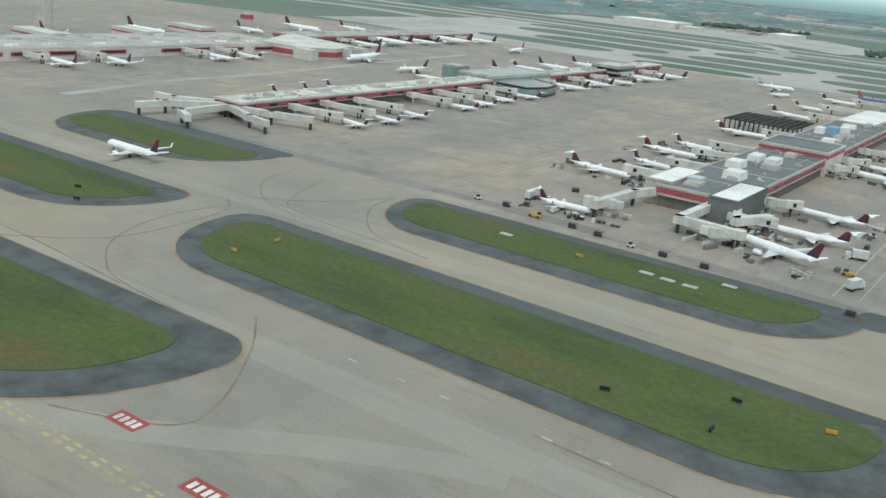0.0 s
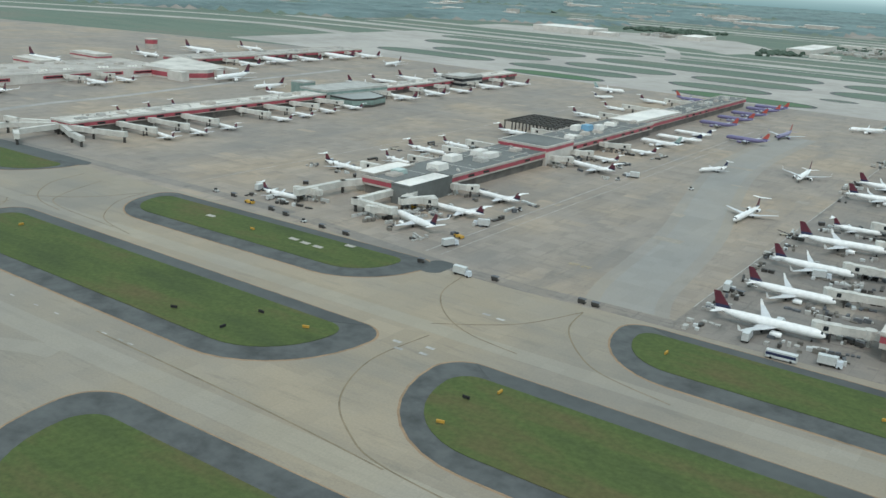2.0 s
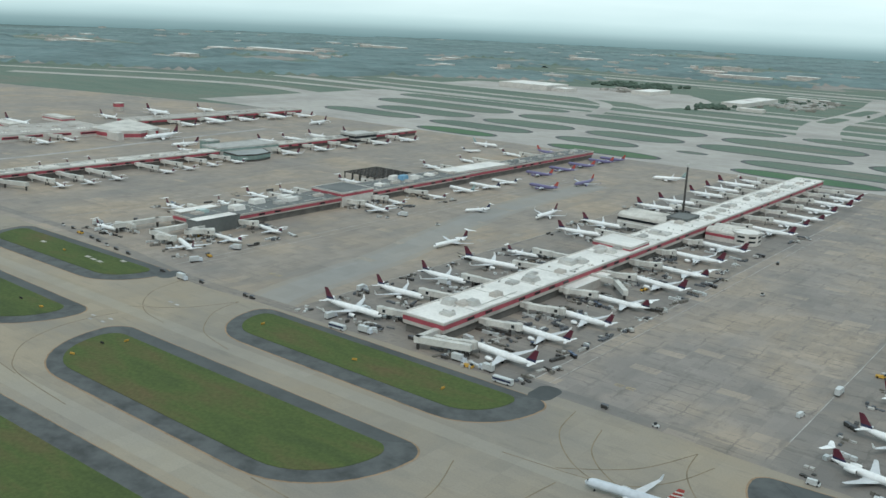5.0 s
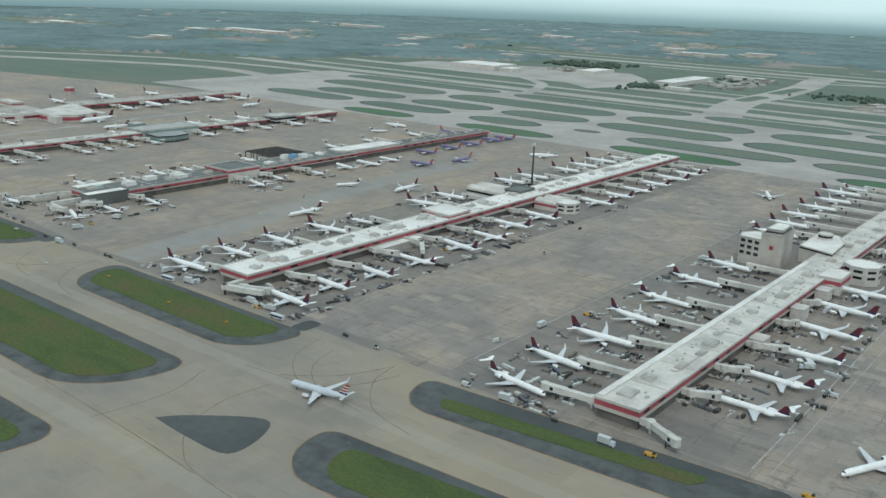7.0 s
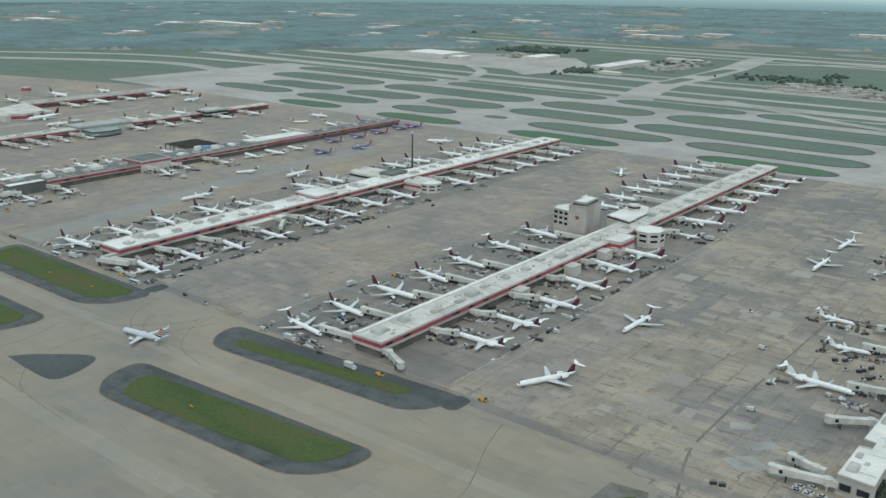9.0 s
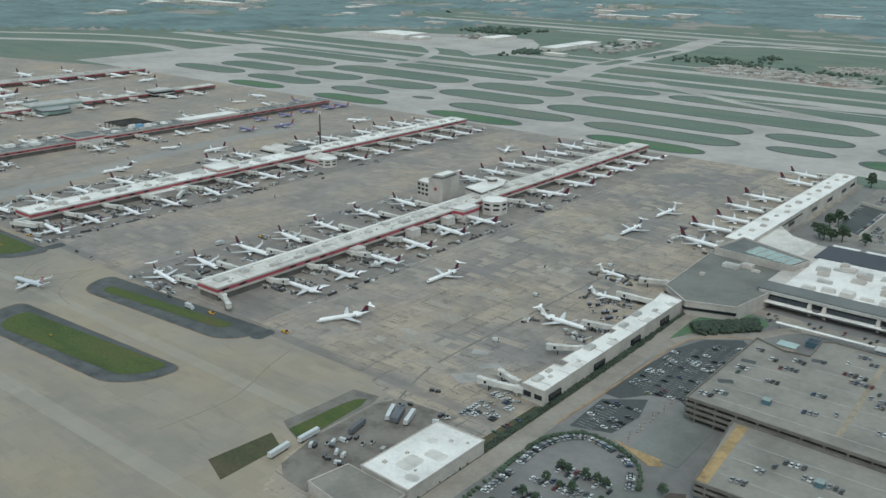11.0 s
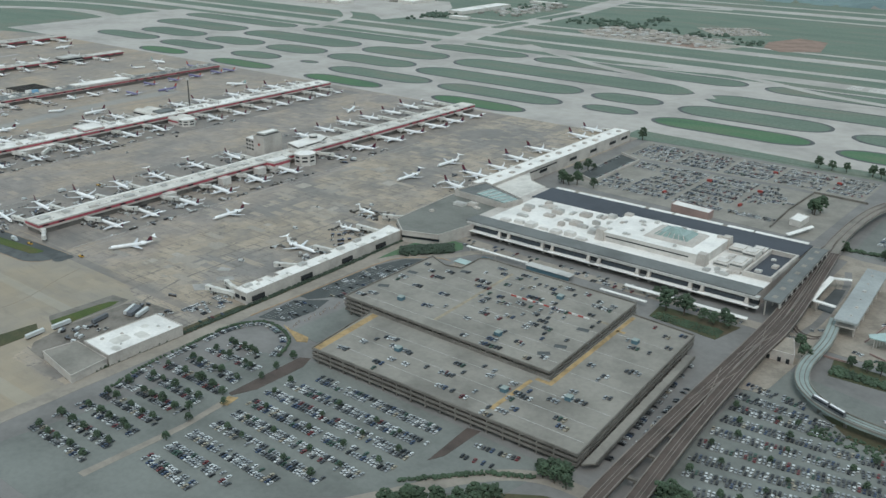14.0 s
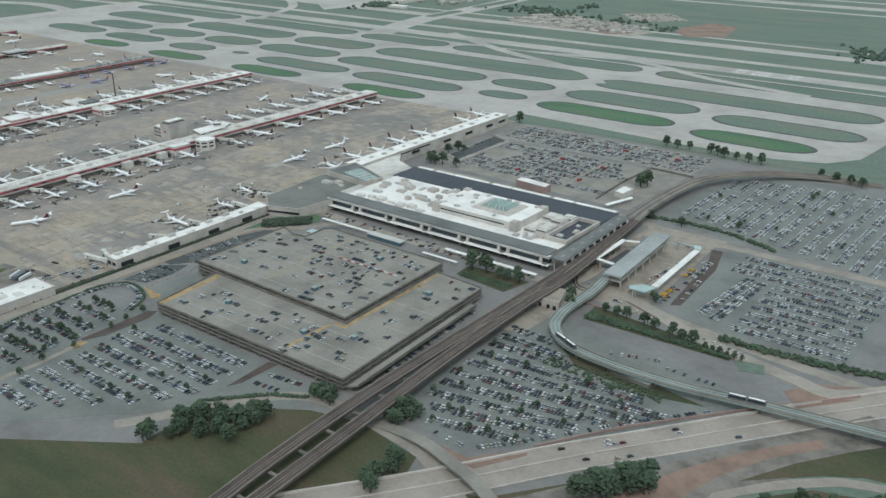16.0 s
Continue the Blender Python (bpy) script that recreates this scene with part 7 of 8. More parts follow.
def wagon(kind, place):
    if kind in wagons:
        return copy_thing(wagons[kind], place)
    b = Build()
    if kind == "tug":
        t = thing("baggage_tug", "small white baggage tug on the apron", "tug", "apron vehicles", place)
        b.taper(-1.5, -0.8, 1.5, 0.8, 0.4, 1.2, 0.1)
        part("body", b, M["car_white"], t)
        b = Build()
        b.taper(-1.0, -0.7, 0.3, 0.7, 1.2, 2.1, 0.12)
        part("cab", b, M["glass"], t)
        wheels(t, (-1, 1), 0.75)
    elif kind in ("cart", "cart_blue"):
        t = thing("baggage_cart", ("blue" if "blue" in kind else "dark grey") + " covered baggage cart on the apron", "baggage cart", "apron vehicles", place)
        b.box(-1.6, -0.85, 0.55, 1.6, 0.85, 0.75)
        b.box(-1.6, -0.85, 0.75, 1.6, -0.78, 1.9)
        b.box(-1.6, -0.85, 0.75, -1.5, 0.85, 1.9)
        part("tray", b, M["steel"], t)
        b = Build()
        b.taper(-1.7, -0.95, 1.7, 0.95, 1.9, 2.15, 0.15)
        part("cover", b, M["car_blue" if "blue" in kind else "cart_cover"], t)
        wheels(t, (-1.1, 1.1), 0.75, 0.3)
    elif kind == "container":
        t = thing("cargo_container", "silver cargo container on the apron", "container", "apron vehicles", place)
        b.prism([(-1.6, -1.2), (1.6, -1.2), (1.6, 1.2), (-1.6, 1.2)], 0.5, 2.1)
        part("box", b, M["unit"], t)
        b = Build()
        b.box(-1.7, -1.3, 0, 1.7, 1.3, 0.5)
        part("dolly", b, M["steel"], t)
    elif kind == "van":
        t = thing("service_van", "white service van on the apron", "van", "apron vehicles", place)
        b.taper(-2.6, -1.0, 2.6, 1.0, 0.4, 1.3, 0.08)
        b.taper(-2.5, -0.95, 1.5, 0.95, 1.3, 2.4, 0.15)
        part("body", b, M["car_white"], t)
        b = Build()
        b.taper(1.4, -0.92, 2.2, 0.92, 1.3, 2.2, (0.3, 0.1))
        part("windscreen", b, M["glass"], t)
        wheels(t, (-1.7, 1.7), 0.95)
    elif kind == "truck":
        t = thing("catering_truck", "white box truck with a dark cab", "truck", "apron vehicles", place)
        b.box(-4.2, -1.25, 1.0, 1.8, 1.25, 4.0)
        part("box", b, M["car_white"], t)
        b = Build()
        b.taper(2.0, -1.15, 4.2, 1.15, 0.5, 2.7, 0.15)
        part("cab", b, M["plane_grey"], t)
        b = Build()
        b.box(-4.2, -0.9, 0.6, 2.2, 0.9, 1.0)
        part("chassis", b, M["steel"], t)
        wheels(t, (-3, 3), 1.1, 0.5)
    elif kind == "loader":
        t = thing("belt_loader", "low yellow-grey belt loader", "belt loader", "apron vehicles", place)
        b.taper(-2.2, -0.9, 2.2, 0.9, 0.4, 1.0, 0.1)
        part("body", b, M["car_beige"], t)
        b = Build()
        b.loft([[(-3.4, -0.4, 0.9), (-3.4, 0.4, 0.9), (-3.4, 0.4, 1.1), (-3.4, -0.4, 1.1)], [(3.6, -0.4, 2.6), (3.6, 0.4, 2.6), (3.6, 0.4, 2.8), (3.6, -0.4, 2.8)]])
        part("belt", b, M["steel"], t)
        wheels(t, (-1.4, 1.4), 0.85)
    elif kind == "yellow":
        t = thing("push_tractor", "low yellow push-back tractor", "tractor", "apron vehicles", place)
        b.taper(-2.8, -1.2, 2.8, 1.2, 0.4, 1.5, 0.15)
        part("body", b, M["yellow"], t)
        b = Build()
        b.taper(1.0, -0.8, 2.4, 0.8, 1.5, 2.4, 0.2)
        part("cab", b, M["glass"], t)
        wheels(t, (-1.8, 1.8), 1.15, 0.55)
    else:
        t = thing("bus", "white and dark blue crew bus", "bus", "apron vehicles", place)
        b.taper(-5.4, -1.3, 5.4, 1.3, 0.5, 3.1, 0.12)
        part("body", b, M["car_white"], t)
        b = Build()
        b.box(-5.2, -1.33, 1.5, 5.0, 1.33, 2.5)
        part("window_band", b, M["navy"], t)
        wheels(t, (-3.4, 3.4), 1.25, 0.5)
    wagons[kind] = t
    return t


rnd = random.Random(77)
KINDS = ["tug", "cart", "cart", "cart_blue", "container", "van", "truck", "loader", "yellow"]
SHARE = [18, 18, 12, 6, 20, 9, 7, 9, 3]
busy = [(g, -1) for g in LEFT_A[:8] + LEFT_B[:8] + LEFT_T[:5] + LEFT_C[:5]] + [(g, 1) for g in RIGHT_A[:9] + RIGHT_B[:8] + RIGHT_C]
for (x, y, heading, kind), side in busy:
    L, half = SHAPE[kind][0], SHAPE[kind][3]
    h = radians(heading)
    u, n = Vector((math.cos(h), math.sin(h))), Vector((-math.sin(h), math.cos(h)))
    near = 3 if x > -300 else 2
    for k in range(near):
        along = rnd.choice((L / 2 + rnd.uniform(1, 9), rnd.uniform(-4, L * 0.42), -L / 2 - rnd.uniform(4, 9)))
        off = rnd.choice((-1, 1)) * rnd.uniform(5.5, half * 0.95 if along < 0 else 11)
        p = Vector((x, y)) + u * along + n * off
        ang = heading + rnd.choice((0, 90, 180, 25, -25)) + rnd.uniform(-8, 8)
        kind_of = rnd.choices(KINDS, SHARE)[0]
        wagon(kind_of, at(p.x, p.y, 0, ang))
        if kind_of.startswith("cart") and rnd.random() < 0.6:
            q = p + Vector((math.cos(radians(ang)), math.sin(radians(ang)))) * 3.9
            wagon(kind_of, at(q.x, q.y, 0, ang))
ROADSIDE = [(-189, -222, 4, "bus"), (-80, -222, 2, "bus"), (-174, -216, 6, "truck"), (-150, -206, 10, "cart"), (-120, -216, 4, "cart"), (-104, -217, 4, "yellow"), (-112, -214, 0, "truck"), (-322, -224, 0, "truck"), (-345, -222, 8, "cart"), (-308, -220, 0, "cart"), (-350, -192, 70, "truck"), (-452, -206, 0, "cart"), (-440, -208, 4, "cart"), (-425, -211, 6, "tug"), (-412, -212, 6, "cart"), (-396, -213, 6, "cart"), (-470, -204, 0, "yellow"), (-500, -200, 0, "tug"), (-486, -200, 0, "cart"), (-480, -150, 40, "cart"), (64, -222, 4, "van"), (90, -223, 4, "truck")]
RAMPSIDE = [(120, -226, 4, "cart"), (150, -230, 0, "truck"), (170, -226, 3, "yellow"), (236, -214, 0, "yellow"), (-30, -214, 0, "cart"), (-4, -216, 0, "tug"), (-268, -219, 0, "cart"), (-262, -219, 0, "cart"), (356, -130, 30, "van"), (330, -40, 0, "van"), (374, -215, 30, "cart"), (370, -216, 30, "cart"), (340, 60, 0, "van"), (-310, 20, 30, "tug"), (-60, 110, 100, "cart"), (-40, 20, 80, "tug"), (40, -160, 80, "van"), (46, -120, 90, "truck"), (300, 20, 10, "tug")]
for k in range(5):
    for x, y in ((372, -34), (384, -42), (396, -49)):
        wagon("cart_blue" if k % 3 else "tug", at(x + rnd.uniform(-3, 3) + 1.6 * k, y + 3.4 * k + rnd.uniform(-1, 1), 0, rnd.uniform(20, 60)))
for x, y, ang, kind in ROADSIDE + RAMPSIDE:
    wagon(kind, at(x, y, 0, ang))

for x, y, ang, grey in ((354, -303, 92, 0), (353.5, -324, 95, 0), (367.5, -279, 102, 1), (371, -255, 117, 0), (377, -254, 114, 1), (383, -252, 112, 0), (374.5, -254.5, 116, 1)):
    t = thing("freight_trailer", ("grey" if grey else "white") + " box trailer standing in the cargo yard", "trailer", "freight trailers", at(x, y, 0.07, ang))
    b = Build()
    b.taper(-7.5, -1.3, 7.5, 1.3, 1.1, 3.8, 0.08)
    part("box", b, M["cart_cover"] if grey else M["car_white"], t)
    b = Build()
    b.box(-7.2, -0.9, 0.7, 7.2, 0.9, 1.1)
    part("chassis", b, M["steel"], t)
    wheels(t, (-6.2, -5.0, 4.6), 1.05, 0.5)
rnd = random.Random(80)
for k in range(26):
    wagon(rnd.choice(("van", "tug", "cart", "container", "cart")), at(rnd.uniform(358, 400), rnd.uniform(-312, -284) if k < 18 else rnd.uniform(-246, -236), 0.07, rnd.choice((20, 110)) + rnd.uniform(-15, 15)))
for x, y in ((867.5, 67), (867.3, 70.5), (867.2, 79.8), (865, 119), (864.4, 134)):
    t = thing("shuttle_van", "yellow passenger van waiting by the station", "van", "station vans", at(x - 0.5, y, 0.1, 4))
    b = Build()
    b.taper(-3.0, -1.05, 3.0, 1.05, 0.35, 1.3, 0.08)
    b.taper(-2.9, -1.0, 1.9, 1.0, 1.3, 2.5, 0.15)
    part("body", b, M["yellow"], t)
    b = Build()
    b.taper(1.8, -0.95, 2.6, 0.95, 1.3, 2.3, (0.3, 0.1))
    part("windscreen", b, M["glass"], t)
    wheels(t, (-1.9, 1.9), 0.95)
# loose ramp equipment by the gates: dollies, chocks, hoses, steps and boxes
rnd = random.Random(78)
b = Build()
for (x, y, heading, kind), side in busy:
    L, half = SHAPE[kind][0], SHAPE[kind][3]
    h = radians(heading)
    u, n = Vector((math.cos(h), math.sin(h))), Vector((-math.sin(h), math.cos(h)))
    for _ in range(58 if x > -300 else 34):
        along = rnd.choice((L / 2 + rnd.uniform(0, 13), L / 2 + rnd.uniform(-8, 8), L / 2 + rnd.uniform(-4, 14), rnd.uniform(-2, L * 0.5), -L / 2 - rnd.uniform(0, 6)))
        p = Vector((x, y)) + u * along + n * rnd.choice((-1, 1)) * rnd.uniform(5, half * 1.05)
        ang = radians(heading + rnd.choice((0, 90)) + rnd.uniform(-12, 12))
        d = Vector((math.cos(ang), math.sin(ang)))
        e = Vector((-d.y, d.x))
        w, q, z, m = rnd.uniform(0.6, 1.6), rnd.uniform(0.45, 0.95), rnd.uniform(0.5, 1.9), rnd.choice((0, 0, 1, 1, 2, 2, 3, 3, 4, 4))
        for k in range(rnd.choice((1, 1, 1, 2, 3))):
            c = p + d * k * (2 * w + 0.5)
            b.prism([tuple(c - d * w - e * q), tuple(c + d * w - e * q), tuple(c + d * w + e * q), tuple(c - d * w + e * q)], 0.02, z, m)
setting("ramp_equipment", b, [M["steel"], M["unit"], M["car_white"], M["cart_cover"], M["old_conc"]], "dollies, steps and boxes scattered about the gates", "ramp equipment", "stuff")

# small things in the near grass: signs and cable boxes
for x, y, m in ((-510.6, -327, "yellow"), (-509.4, -309, "yellow"), (-432, -239, "yellow"), (-329.6, -313, "yellow"), (-377.8, -331, "black"), (-351, -332, "black"), (-351.5, -313, "black"), (-256, -322, "black"), (-250, -312, "yellow"), (-253, -340, "yellow"), (-150, -250, "yellow"), (-96, -248, "yellow"), (-590, -330, "black"), (-604, -320, "black"), (-222, -246, "yellow"), (120, -322, "yellow")):
    t = thing("taxiway_sign", ("yellow" if m == "yellow" else "dark") + " lit taxiway sign standing in the grass", "sign", "taxiway signs", at(x, y, 0.28, rnd.choice((0, 20, 90))))
    b = Build()
    b.box(-1.25, -0.25, 0.3, 1.25, 0.25, 1.15)
    part("panel", b, M[m], t)
    for s in (-0.9, 0.9):
        b = Build()
        b.box(s - 0.1, -0.1, -0.1, s + 0.1, 0.1, 0.3)
        part("leg", b, M["steel"], t)

# ---- trees ----
def clump(b, x, y, z, r, rnd, n=6, m=0, tall=1.0):
    """A rough, lopsided tuft of leaves."""
    rings = []
    for f, q in ((-0.55, 0.55), (0.0, 1.0), (0.55, 0.62)):
        rings.append([(x + r * q * rnd.uniform(0.75, 1.25) * math.cos(2 * math.pi * i / n), y + r * q * rnd.uniform(0.75, 1.25) * math.sin(2 * math.pi * i / n), z + r * tall * (f + rnd.uniform(-0.2, 0.2))) for i in range(n)])
    b.loft(rings, m)


grove = []
for v in range(4):
    rnd = random.Random(300 + v)
    t = thing("tree", "leafy dark green broadleaf tree", "tree", "trees", at(*((678, 38), (692, 42), (437, 287), (453, 332))[v], 0))
    b = Build()
    b.tube((0, 0, -0.2), (0, 0, 2.8), 0.32, 0.24, 7)
    for k in range(4):
        a = radians(90 * k + 20)
        b.tube((0, 0, 2.4), (1.7 * math.cos(a), 1.7 * math.sin(a), 4.4), 0.16, 0.06, 5)
    part("trunk", b, M["bark"], t)
    b = Build()
    for k in range(95):
        a, h = rnd.uniform(0, 6.283), rnd.uniform(0, 1)
        rr = 3.2 * math.sqrt(rnd.random()) * (1 - 0.55 * h * h)
        clump(b, rr * math.cos(a), rr * math.sin(a), 3.0 + 4.6 * h, rnd.uniform(0.4, 0.85), rnd, 5)
    part("crown", b, M["leaf"], t)
    grove.append(t)


def plant(x, y, s, rnd):
    o = copy_thing(rnd.choice(grove), at(x, y, 0, rnd.uniform(0, 360)))
    o.scale = (s, s, s * rnd.uniform(0.9, 1.15))
    return o


rnd = random.Random(9)
for x, y, size in ((698, 14, 2.4), (713, 15, 2.5), (729, 15, 1.5), (738, 13, 1.5), (750, 14, 1.6)):
    plant(x, y, size, rnd)
for x, y in ((684, 40), (743, 22), (803, 17), (782, 58), (812, -2), (862, 56), (866, 52), (770, 240), (806, 238)):
    plant(x, y, rnd.uniform(1.0, 1.6), rnd)
for x, y in ((449, 264), (455, 258), (461, 260), (470, 263), (445, 308), (448, 326), (490, 265), (433, 498), (710, 336), (714, 330), (717, 340)):
    plant(x, y, rnd.uniform(1.6, 2.3), rnd)
for x, y in ((841, 9), (852, 8), (861, 8), (878, 6), (888, 5), (905, 1), (913, 0), (923, -1)):
    plant(x, y, rnd.uniform(1.15, 1.5), rnd)
for k in range(6):
    plant(934 + 6 * k, -2.5 - 0.3 * k, rnd.uniform(0.5, 0.8), rnd)
for x, y in ((661, 513), (677, 512), (693, 515), (723, 515), (733, 512), (745, 506), (761, 506), (778, 503), (794, 504), (871, 495), (890, 490), (907, 488), (921, 485)):
    plant(x, y, rnd.uniform(1.4, 1.9), rnd)
for k in range(14):
    x, y = 803.6 + 17.2 * rnd.randrange(12), rnd.uniform(268, 440)
    if x > 790 + max(0, y - 352) * 0.6:
        plant(x, y, rnd.uniform(0.6, 0.95), rnd)
for x0, y0, x1, y1 in LOT_A:
    for k in range(5):
        plant(x0 + (x1 - x0) * (k + rnd.uniform(0.1, 0.9)) / 5, y0 + rnd.uniform(-0.5, 0.5), rnd.uniform(0.6, 0.95), rnd)
for x0, y0, x1, y1 in LOT_EAST[2:] + LOT_B[1:6]:
    for k in range(4):
        f = (k + rnd.uniform(0.1, 0.9)) / 4
        plant(x0 + (x1 - x0) * f, y0 + (y1 - y0) * f, rnd.uniform(0.5, 0.8), rnd)
for x, y in ((529, -292), (540, -300), (528, -318), (538, -326), (533, -262), (530, -246), (545, -348), (528, -228)):
    plant(x, y, rnd.uniform(0.7, 1.0), rnd)
for k in range(36):
    x = rnd.uniform(690, 738)
    plant(x, -308 + min(x - 693, 34) * 1.05 - rnd.uniform(2, 42), rnd.uniform(1.1, 1.8), rnd)
for k in range(12):
    plant(rnd.uniform(738, 760), rnd.uniform(-240, -229), rnd.uniform(0.9, 1.4), rnd)
for k in range(14):
    plant(rnd.uniform(797, 822), rnd.uniform(-232, -208), rnd.uniform(1.0, 1.6), rnd)
for k in range(8):
    plant(rnd.uniform(832, 858), rnd.uniform(-300, -262), rnd.uniform(1.0, 1.7), rnd)
for k in range(26):
    f = rnd.random()
    plant(942 + 30 * f + rnd.uniform(0, 9), -222 + 42 * f - rnd.uniform(-4, 14), rnd.uniform(1.5, 2.1), rnd)
for k in range(26):
    f = rnd.random()
    plant(1034 + 66 * f + rnd.uniform(0, 8), -158 + 46 * f - rnd.uniform(4, 22), rnd.uniform(0.9, 1.5), rnd)

# hedges and shrubberies
b = Build()
for k in range(520):
    f = rnd.random()
    clump(b, 832 + 122 * f, -11 + 4 * f + rnd.uniform(0, 13 - 9 * f), rnd.uniform(0.6, 1.8), rnd.uniform(1.0, 2.0), rnd, 5)
for k in range(300):
    f = rnd.random()
    x = 766 + 145 * f
    clump(b, x, 244 + 10 * math.sin(f * 3.1) - 18 * f * f + rnd.uniform(-3, 3), 1.0, rnd.uniform(1.0, 2.2), rnd, 5)
for k in range(220):
    f = rnd.uniform(0, 3)
    p, q = [((681, -292), (700, -271)), ((700, -271), (716, -254)), ((716, -254), (740, -241))][int(f)]
    f -= int(f)
    clump(b, p[0] + (q[0] - p[0]) * f + rnd.uniform(-1.5, 1.5), p[1] + (q[1] - p[1]) * f + rnd.uniform(-1.5, 1.5), 0.9, rnd.uniform(0.8, 1.5), rnd, 5)
for k in range(260):
    f = rnd.random()
    clump(b, 936 + 130 * f, 22 - 6 * f + 22 * f * f + rnd.uniform(-4, 4), rnd.uniform(0.8, 2.4), rnd.uniform(1.0, 2.4), rnd, 5)
for k in range(200):
    clump(b, rnd.uniform(846, 940), -92 + rnd.uniform(-6, 8), 0.7, rnd.uniform(0.8, 1.5), rnd, 5)
for _ in range(260):
    k = rnd.randrange(len(ARC) - 1)
    d = Vector(ARC[k + 1]) - Vector(ARC[k])
    d.normalize()
    clump(b, ARC[k][0] - d.y * rnd.uniform(3.6, 5.4), ARC[k][1] + d.x * rnd.uniform(3.6, 5.4), 0.8, rnd.uniform(0.8, 1.5), rnd, 5)
for k in range(420):
    clump(b, rnd.uniform(694, 749), rnd.uniform(-5, 8), rnd.uniform(0.2, 0.7), rnd.uniform(0.6, 1.2), rnd, 5)
setting("hedge", b, M["leaf"], "dark green hedges and shrubs along the roads", "hedge", "stuff")
b = Build()
for k in range(1500):
    y = rnd.uniform(-335, 2)
    side = min(1.0, max(0.35, -y / 70))
    clump(b, 433 + rnd.uniform(-0.6, 3.6) * side, y, rnd.uniform(0.2, 1.1), rnd.uniform(0.6, 1.2), rnd, 5)
for k in range(700):
    f, g = rnd.random(), rnd.uniform(-1, 1)
    x, y = 452 + 33 * f - g * 5.5, -24 + 38 * f + g * 7.5
    clump(b, x, y, rnd.uniform(0.6, 2.0) + 3.4 * (1 - g * g), rnd.uniform(1.0, 1.9), rnd, 6)
setting("hedge", b, M["shrub"], "dark clipped shrub mass and low hedge along the access road", "hedge", "stuff")


# ---- distance: woods and scattered buildings ----
def outside(x, y):
    """Beyond the airfield's fence."""
    if x > -1620 and 1990 < y < 2310:
        return False
    if x > -1150:
        return y > 2310 + 30 * noise.noise((x * 0.01, 0, 3))
    if x < -1000:
        return y > 1560 + (x + 1330) * 1.0 if x > -1500 else y > 1160 + (x + 1500) * 0.75
    return False


WAREHOUSES = [(-1000, 2610, 170, 36), (-880, 2850, 110, 40), (-1190, 2790, 90, 40), (-2030, 2290, 70, 44), (-2830, 2800, 260, 50), (-2590, 1930, 330, 60), (-2740, 1760, 90, 60), (-2380, 1330, 80, 40), (-1760, 1900, 60, 30), (-420, 3300, 140, 50), (300, 2900, 120, 46), (-1900, 3100, 140, 50), (-3300, 1500, 160, 60)]
CLEARINGS = [(-1260, 3150, 150, 320), (-2560, 1900, 330, 170), (-1650, 2440, 130, 110), (-1980, 2600, 160, 120), (-2350, 1300, 130, 110), (-900, 2640, 190, 90)]


def cleared(x, y):
    """Open land: round the warehouses and in some broad clearings."""
    for cx, cy, w, d in WAREHOUSES:
        if abs(x - cx) < w * 0.6 and -150 < y - cy < d:
            return True
    for cx, cy, w, d in CLEARINGS:
        if ((x - cx) / w) ** 2 + ((y - cy) / d) ** 2 < 1 + 0.5 * noise.noise((x * 0.008, y * 0.008, 8)):
            return True
    return noise.noise((x * 0.0013, y * 0.0022, 5)) > 0.34


# a closed canopy of crowns, as a rolling sheet with lumps
b = Build()
STEP = 21
NX, NY = 446, 322
rnd = random.Random(39)
X0, Y0 = -4700, 420
index = {}
for j in range(NY):
    for i in range(NX):
        x, y = X0 + STEP * i, Y0 + STEP * j * (1 + j / NY * 0.25)
        x += 11 * noise.noise((i * 1.7, j * 1.3, 1))
        y += 11 * noise.noise((i * 1.3, j * 1.9, 4))
        if not outside(x, y) or x * x + (y - 300) ** 2 > 5650 ** 2:
            continue
        open_land = cleared(x, y)
        rim = not (outside(x, y - 60) and outside(x + 60, y) and outside(x - 60, y))
        h = 0.2 if open_land or rim else 6 + 4.5 * noise.noise((x * 0.012, y * 0.012, 2)) + rnd.uniform(-2.5, 4.5)
        index[i, j] = len(b.v)
        b.v.append((x, y, h))
for (i, j), a in index.items():
    if (i + 1, j) in index and (i + 1, j + 1) in index and (i, j + 1) in index:
        b.f.append((a, index[i + 1, j], index[i + 1, j + 1], index[i, j + 1]))
        x, y, h = b.v[a]
        bare = h < 0.5 and b.v[index[i + 1, j + 1]][2] < 0.5
        b.m.append(0 if not bare else 1 if noise.noise((x * 0.005, y * 0.008, 11)) > 0.05 else 2)
setting("far_woods", b, [M["hazed_far_leaf"], M["open_land"], M["field"]], "dense woodland beyond the airfield, coloured pale blue-green for haze", "woods", "stuff")
rnd = random.Random(40)
b = Build()
for cx, cy, sx, sy, n in ((-190, 1530, 60, 34, 80), (-112, 1680, 14, 40, 26), (224, 1432, 12, 16, 16), (60, 1500, 70, 14, 30), (-625, 1370, 22, 40, 60), (720, 1390, 36, 44, 110), (-540, 1700, 40, 60, 24)):
    for k in range(n):
        clump(b, rnd.gauss(cx, sx), rnd.gauss(cy, sy), 2, rnd.uniform(3, 7), rnd, 5)
for k in range(150):
    clump(b, rnd.uniform(-1120, -900), rnd.uniform(1720, 1900), 3, rnd.uniform(4, 9), rnd, 5)
setting("field_trees", b, M["mid_leaf"], "scattered tree clumps on the far field", "woods", "stuff")
rnd = random.Random(41)
b = Build()
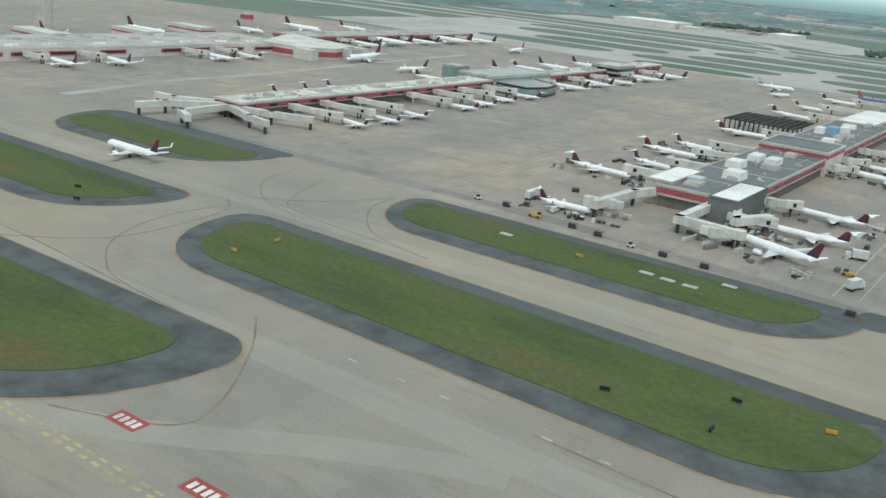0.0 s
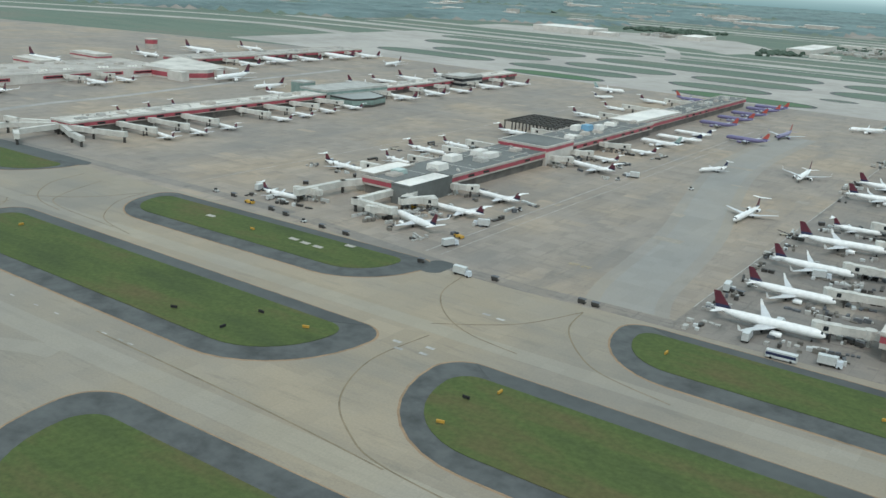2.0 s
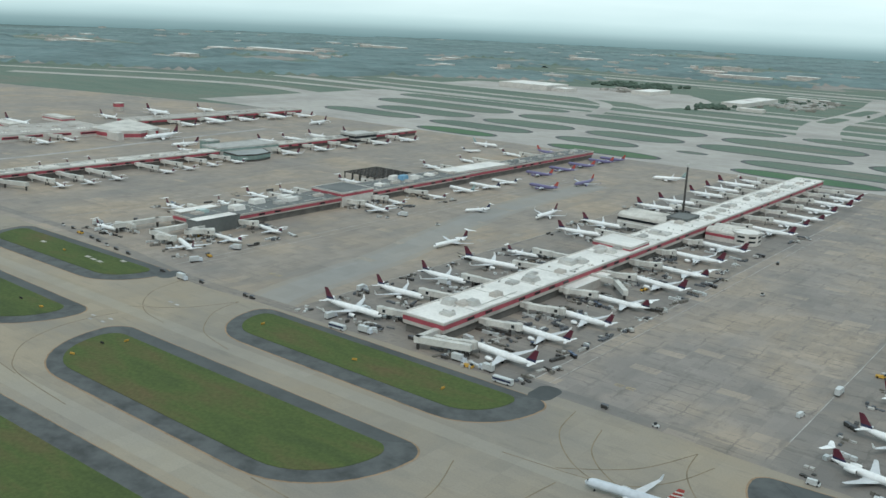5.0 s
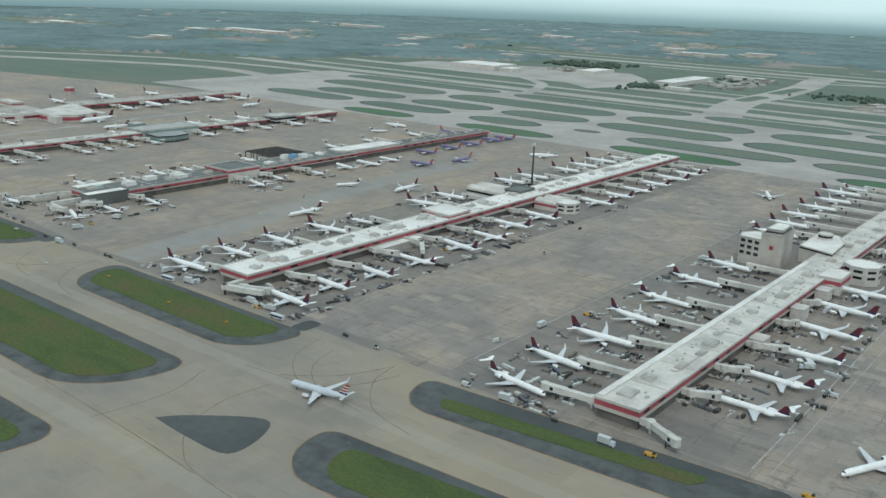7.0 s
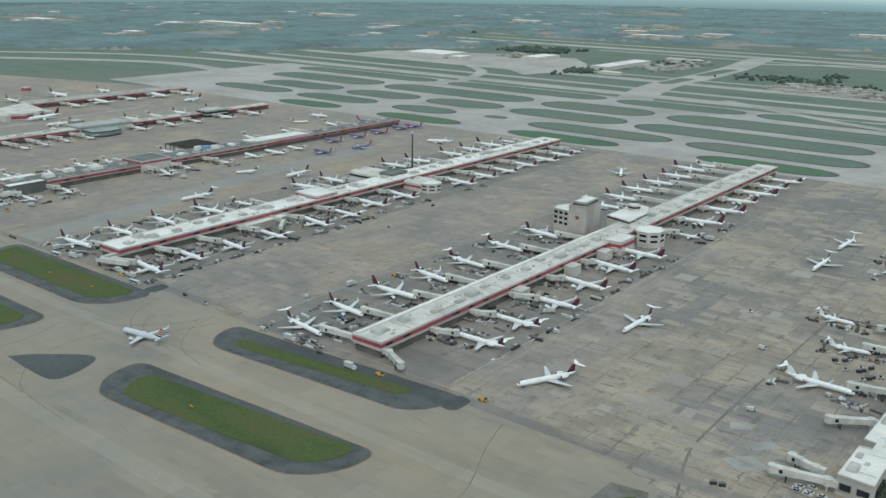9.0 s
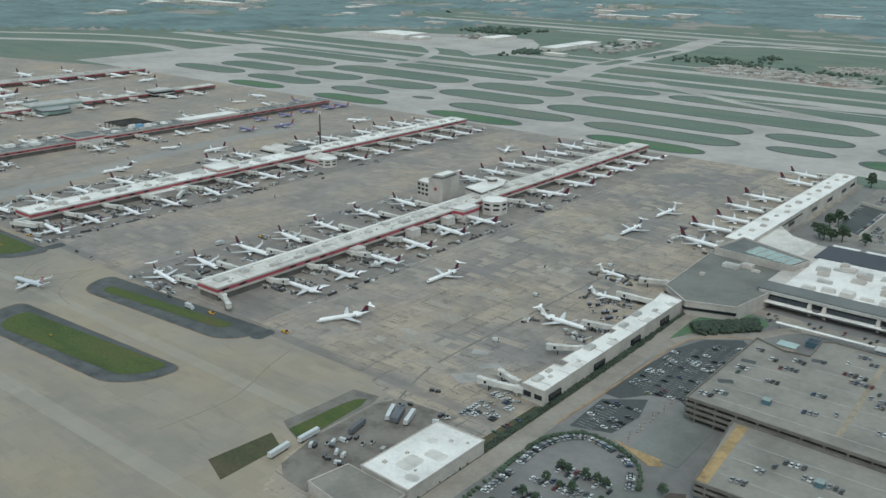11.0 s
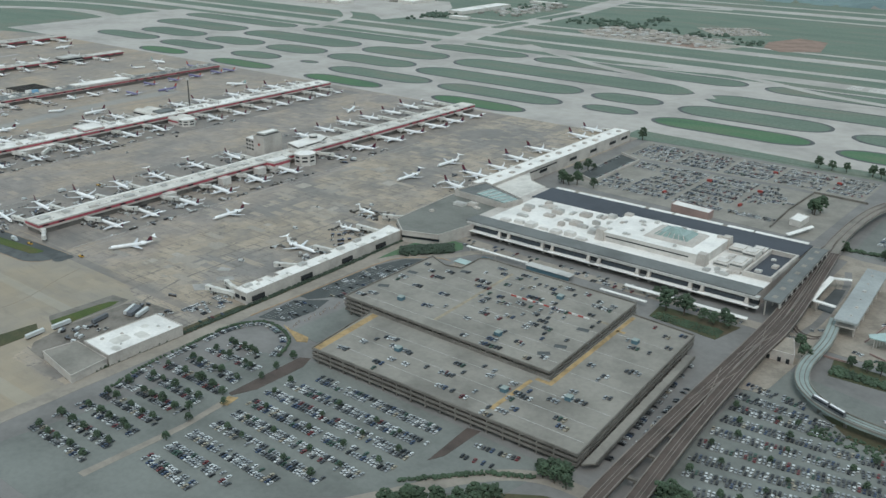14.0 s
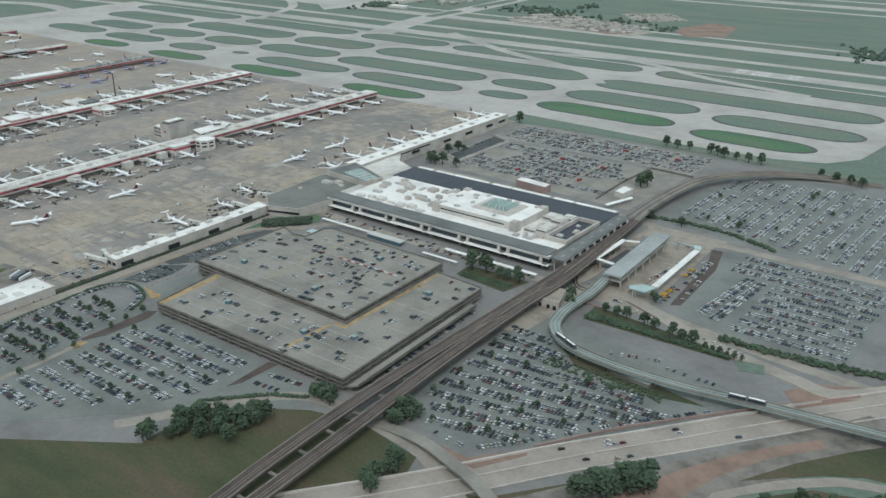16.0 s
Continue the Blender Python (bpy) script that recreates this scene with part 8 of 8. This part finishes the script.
for cx, cy, w, d in WAREHOUSES:
    b.box(cx - w / 2, cy - d / 2, -0.5, cx + w / 2, cy + d / 2, 11, 0, 1)
    for _ in range(7):
        x, y, q = cx + rnd.uniform(-0.6, 0.6) * w, cy - rnd.uniform(30, 110), rnd.uniform(8, 22)
        b.box(x - q, y - q / 2, -0.5, x + q, y + q / 2, rnd.uniform(4, 7), 0, rnd.choice((0, 0, 1, 2)))
for k in range(300):
    a, d = radians(rnd.uniform(60, 195)), 1900 + 3500 * rnd.random()
    x, y = d * math.cos(a), 300 + d * math.sin(a)
    if not outside(x, y) or noise.noise((x * 0.0012, y * 0.0012, 9)) < 0.05:
        continue
    w, q, h = rnd.uniform(12, 70), rnd.uniform(12, 50), rnd.uniform(8, 16)
    b.box(x - w / 2, y - q / 2, -1, x + w / 2, y + q / 2, h * 0.5 + 6, 0, rnd.choice((1, 0, 0, 2)))
setting("far_town", b, [M["pale"], M["white"], M["deck"]], "pale scattered roofs among the far woods", "buildings", "stuff")
b = Build()
for k in range(150):
    x, y = rnd.uniform(-165, 190), rnd.uniform(1325, 1470)
    w, q, h = rnd.uniform(4, 20), rnd.uniform(4, 16), rnd.uniform(1.0, 5)
    b.box(x - w / 2, y - q / 2, -0.2, x + w / 2, y + q / 2, h, rnd.choice((0, 0, 1, 2)))
for k in range(70):
    x, y = rnd.uniform(-560, -450), rnd.uniform(1480, 1820)
    w, q, h = rnd.uniform(5, 22), rnd.uniform(5, 22), rnd.uniform(2, 6)
    b.box(x - w / 2, y - q / 2, -0.2, x + w / 2, y + q / 2, h, rnd.choice((0, 1, 2)))
for k in range(40):
    x, y = rnd.uniform(-1000, -900), rnd.uniform(1540, 1680)
    w, q, h = rnd.uniform(5, 20), rnd.uniform(5, 20), rnd.uniform(2, 6)
    b.box(x - w / 2, y - q / 2, -0.2, x + w / 2, y + q / 2, h, rnd.choice((0, 1, 2)))
for k in range(170):
    f, g = rnd.random(), rnd.random()
    x, y = 30 + 95 * f + 85 * g, 1610 + 78 * f - 92 * g
    b.box(x - 2.4, y - 1.6, -0.1, x + 2.4, y + 1.6, 1.8, rnd.choice((1, 2, 2)))
setting("work_yard", b, [M["tan_roof"], M["deck"], M["unit"]], "pale rubble and sheds of a work yard", "yard", "stuff")
b = Build()
b.prism([(243, 1495), (279, 1600), (350, 1575), (380, 1425), (313, 1372), (262, 1410)], -0.2, 0.0)
b.prism([(60, 1320), (150, 1300), (190, 1345), (90, 1375)], -0.2, 0.03)
g = Build()
g.prism([(-177, 1366), (-147, 1510), (-73, 1525), (51, 1464), (226, 1385), (196, 1304), (-37, 1316), (-120, 1316)], -0.2, 0.01)
g.prism([(16, 1618), (121, 1697), (212, 1603), (117, 1510)], -0.2, 0.01)
setting("yard_paving", g, M["dust"], "pale tan ground of the work yard and car park", "ground")
setting("bare_ground", b, M["clay"], "bare red clay beside the work yard", "ground")


# a glowing backdrop ring far behind the woods, haze and sky painted on it
def skyline():
    m, n, l, b = nodes_of("painted_haze_and_sky")
    co = n.new("ShaderNodeTexCoord")
    sep = n.new("ShaderNodeSeparateXYZ")
    l.new(co.outputs["Object"], sep.inputs[0])
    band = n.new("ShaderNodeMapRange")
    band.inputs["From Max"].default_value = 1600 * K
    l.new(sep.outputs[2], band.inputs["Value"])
    # haze painted as emission: teal at the foot, paling upwards into sky
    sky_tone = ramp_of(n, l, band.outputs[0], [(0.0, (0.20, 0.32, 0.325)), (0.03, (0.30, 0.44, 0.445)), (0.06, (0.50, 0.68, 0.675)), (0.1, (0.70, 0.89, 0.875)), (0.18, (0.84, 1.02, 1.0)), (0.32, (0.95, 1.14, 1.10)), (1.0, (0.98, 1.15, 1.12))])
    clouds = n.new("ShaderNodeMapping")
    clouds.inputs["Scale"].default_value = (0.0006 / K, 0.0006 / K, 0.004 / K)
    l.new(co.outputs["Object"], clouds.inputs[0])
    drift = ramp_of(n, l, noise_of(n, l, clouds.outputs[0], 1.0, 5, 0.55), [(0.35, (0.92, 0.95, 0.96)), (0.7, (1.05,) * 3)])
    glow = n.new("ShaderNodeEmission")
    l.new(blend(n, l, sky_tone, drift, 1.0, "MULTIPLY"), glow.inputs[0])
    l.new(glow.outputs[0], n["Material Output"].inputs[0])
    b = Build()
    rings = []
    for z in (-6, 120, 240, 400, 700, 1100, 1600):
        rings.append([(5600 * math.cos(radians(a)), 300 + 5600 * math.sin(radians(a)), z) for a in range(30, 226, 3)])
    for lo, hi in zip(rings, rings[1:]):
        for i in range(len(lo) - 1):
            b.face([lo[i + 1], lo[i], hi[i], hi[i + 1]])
    setting("backdrop", b, m, "glowing backdrop ring painted with overcast sky and distance haze", "sky")


skyline()


# ---- patched apron slabs: thin plates on the apron ----
apron = bpy.data.objects["apron"]
plates = []
for w, d in ((7.3, 7.3), (7.3, 14.9), (14.9, 7.3), (7.3, 3.5), (14.9, 14.9), (22.5, 7.3)):
    b = Build()
    b.box(-w / 2, -d / 2, 0.0, w / 2, d / 2, 0.02)
    plates.append(b.mesh("slab", [M["slab"]]))
rnd = random.Random(64)
taken = set()
while len(taken) < 70:
    if rnd.random() < 0.75:
        i, j = rnd.randrange(29, 46), rnd.randrange(-27, 24)
    else:
        i, j = rnd.randrange(-44, -12), rnd.randrange(-24, 20)
    if (i, j) in taken or -24 <= i <= -14 and j > -26 or 15 < i < 22 or noise.noise((i * 0.21, j * 0.3, 2.0)) < 0.12:
        continue
    taken.add((i, j))
    o = new("slab", rnd.choice(plates))
    o.parent = apron
    o.matrix_basis = at(i * 7.6 + 3.8, j * 7.6 + 3.8, 0.002)
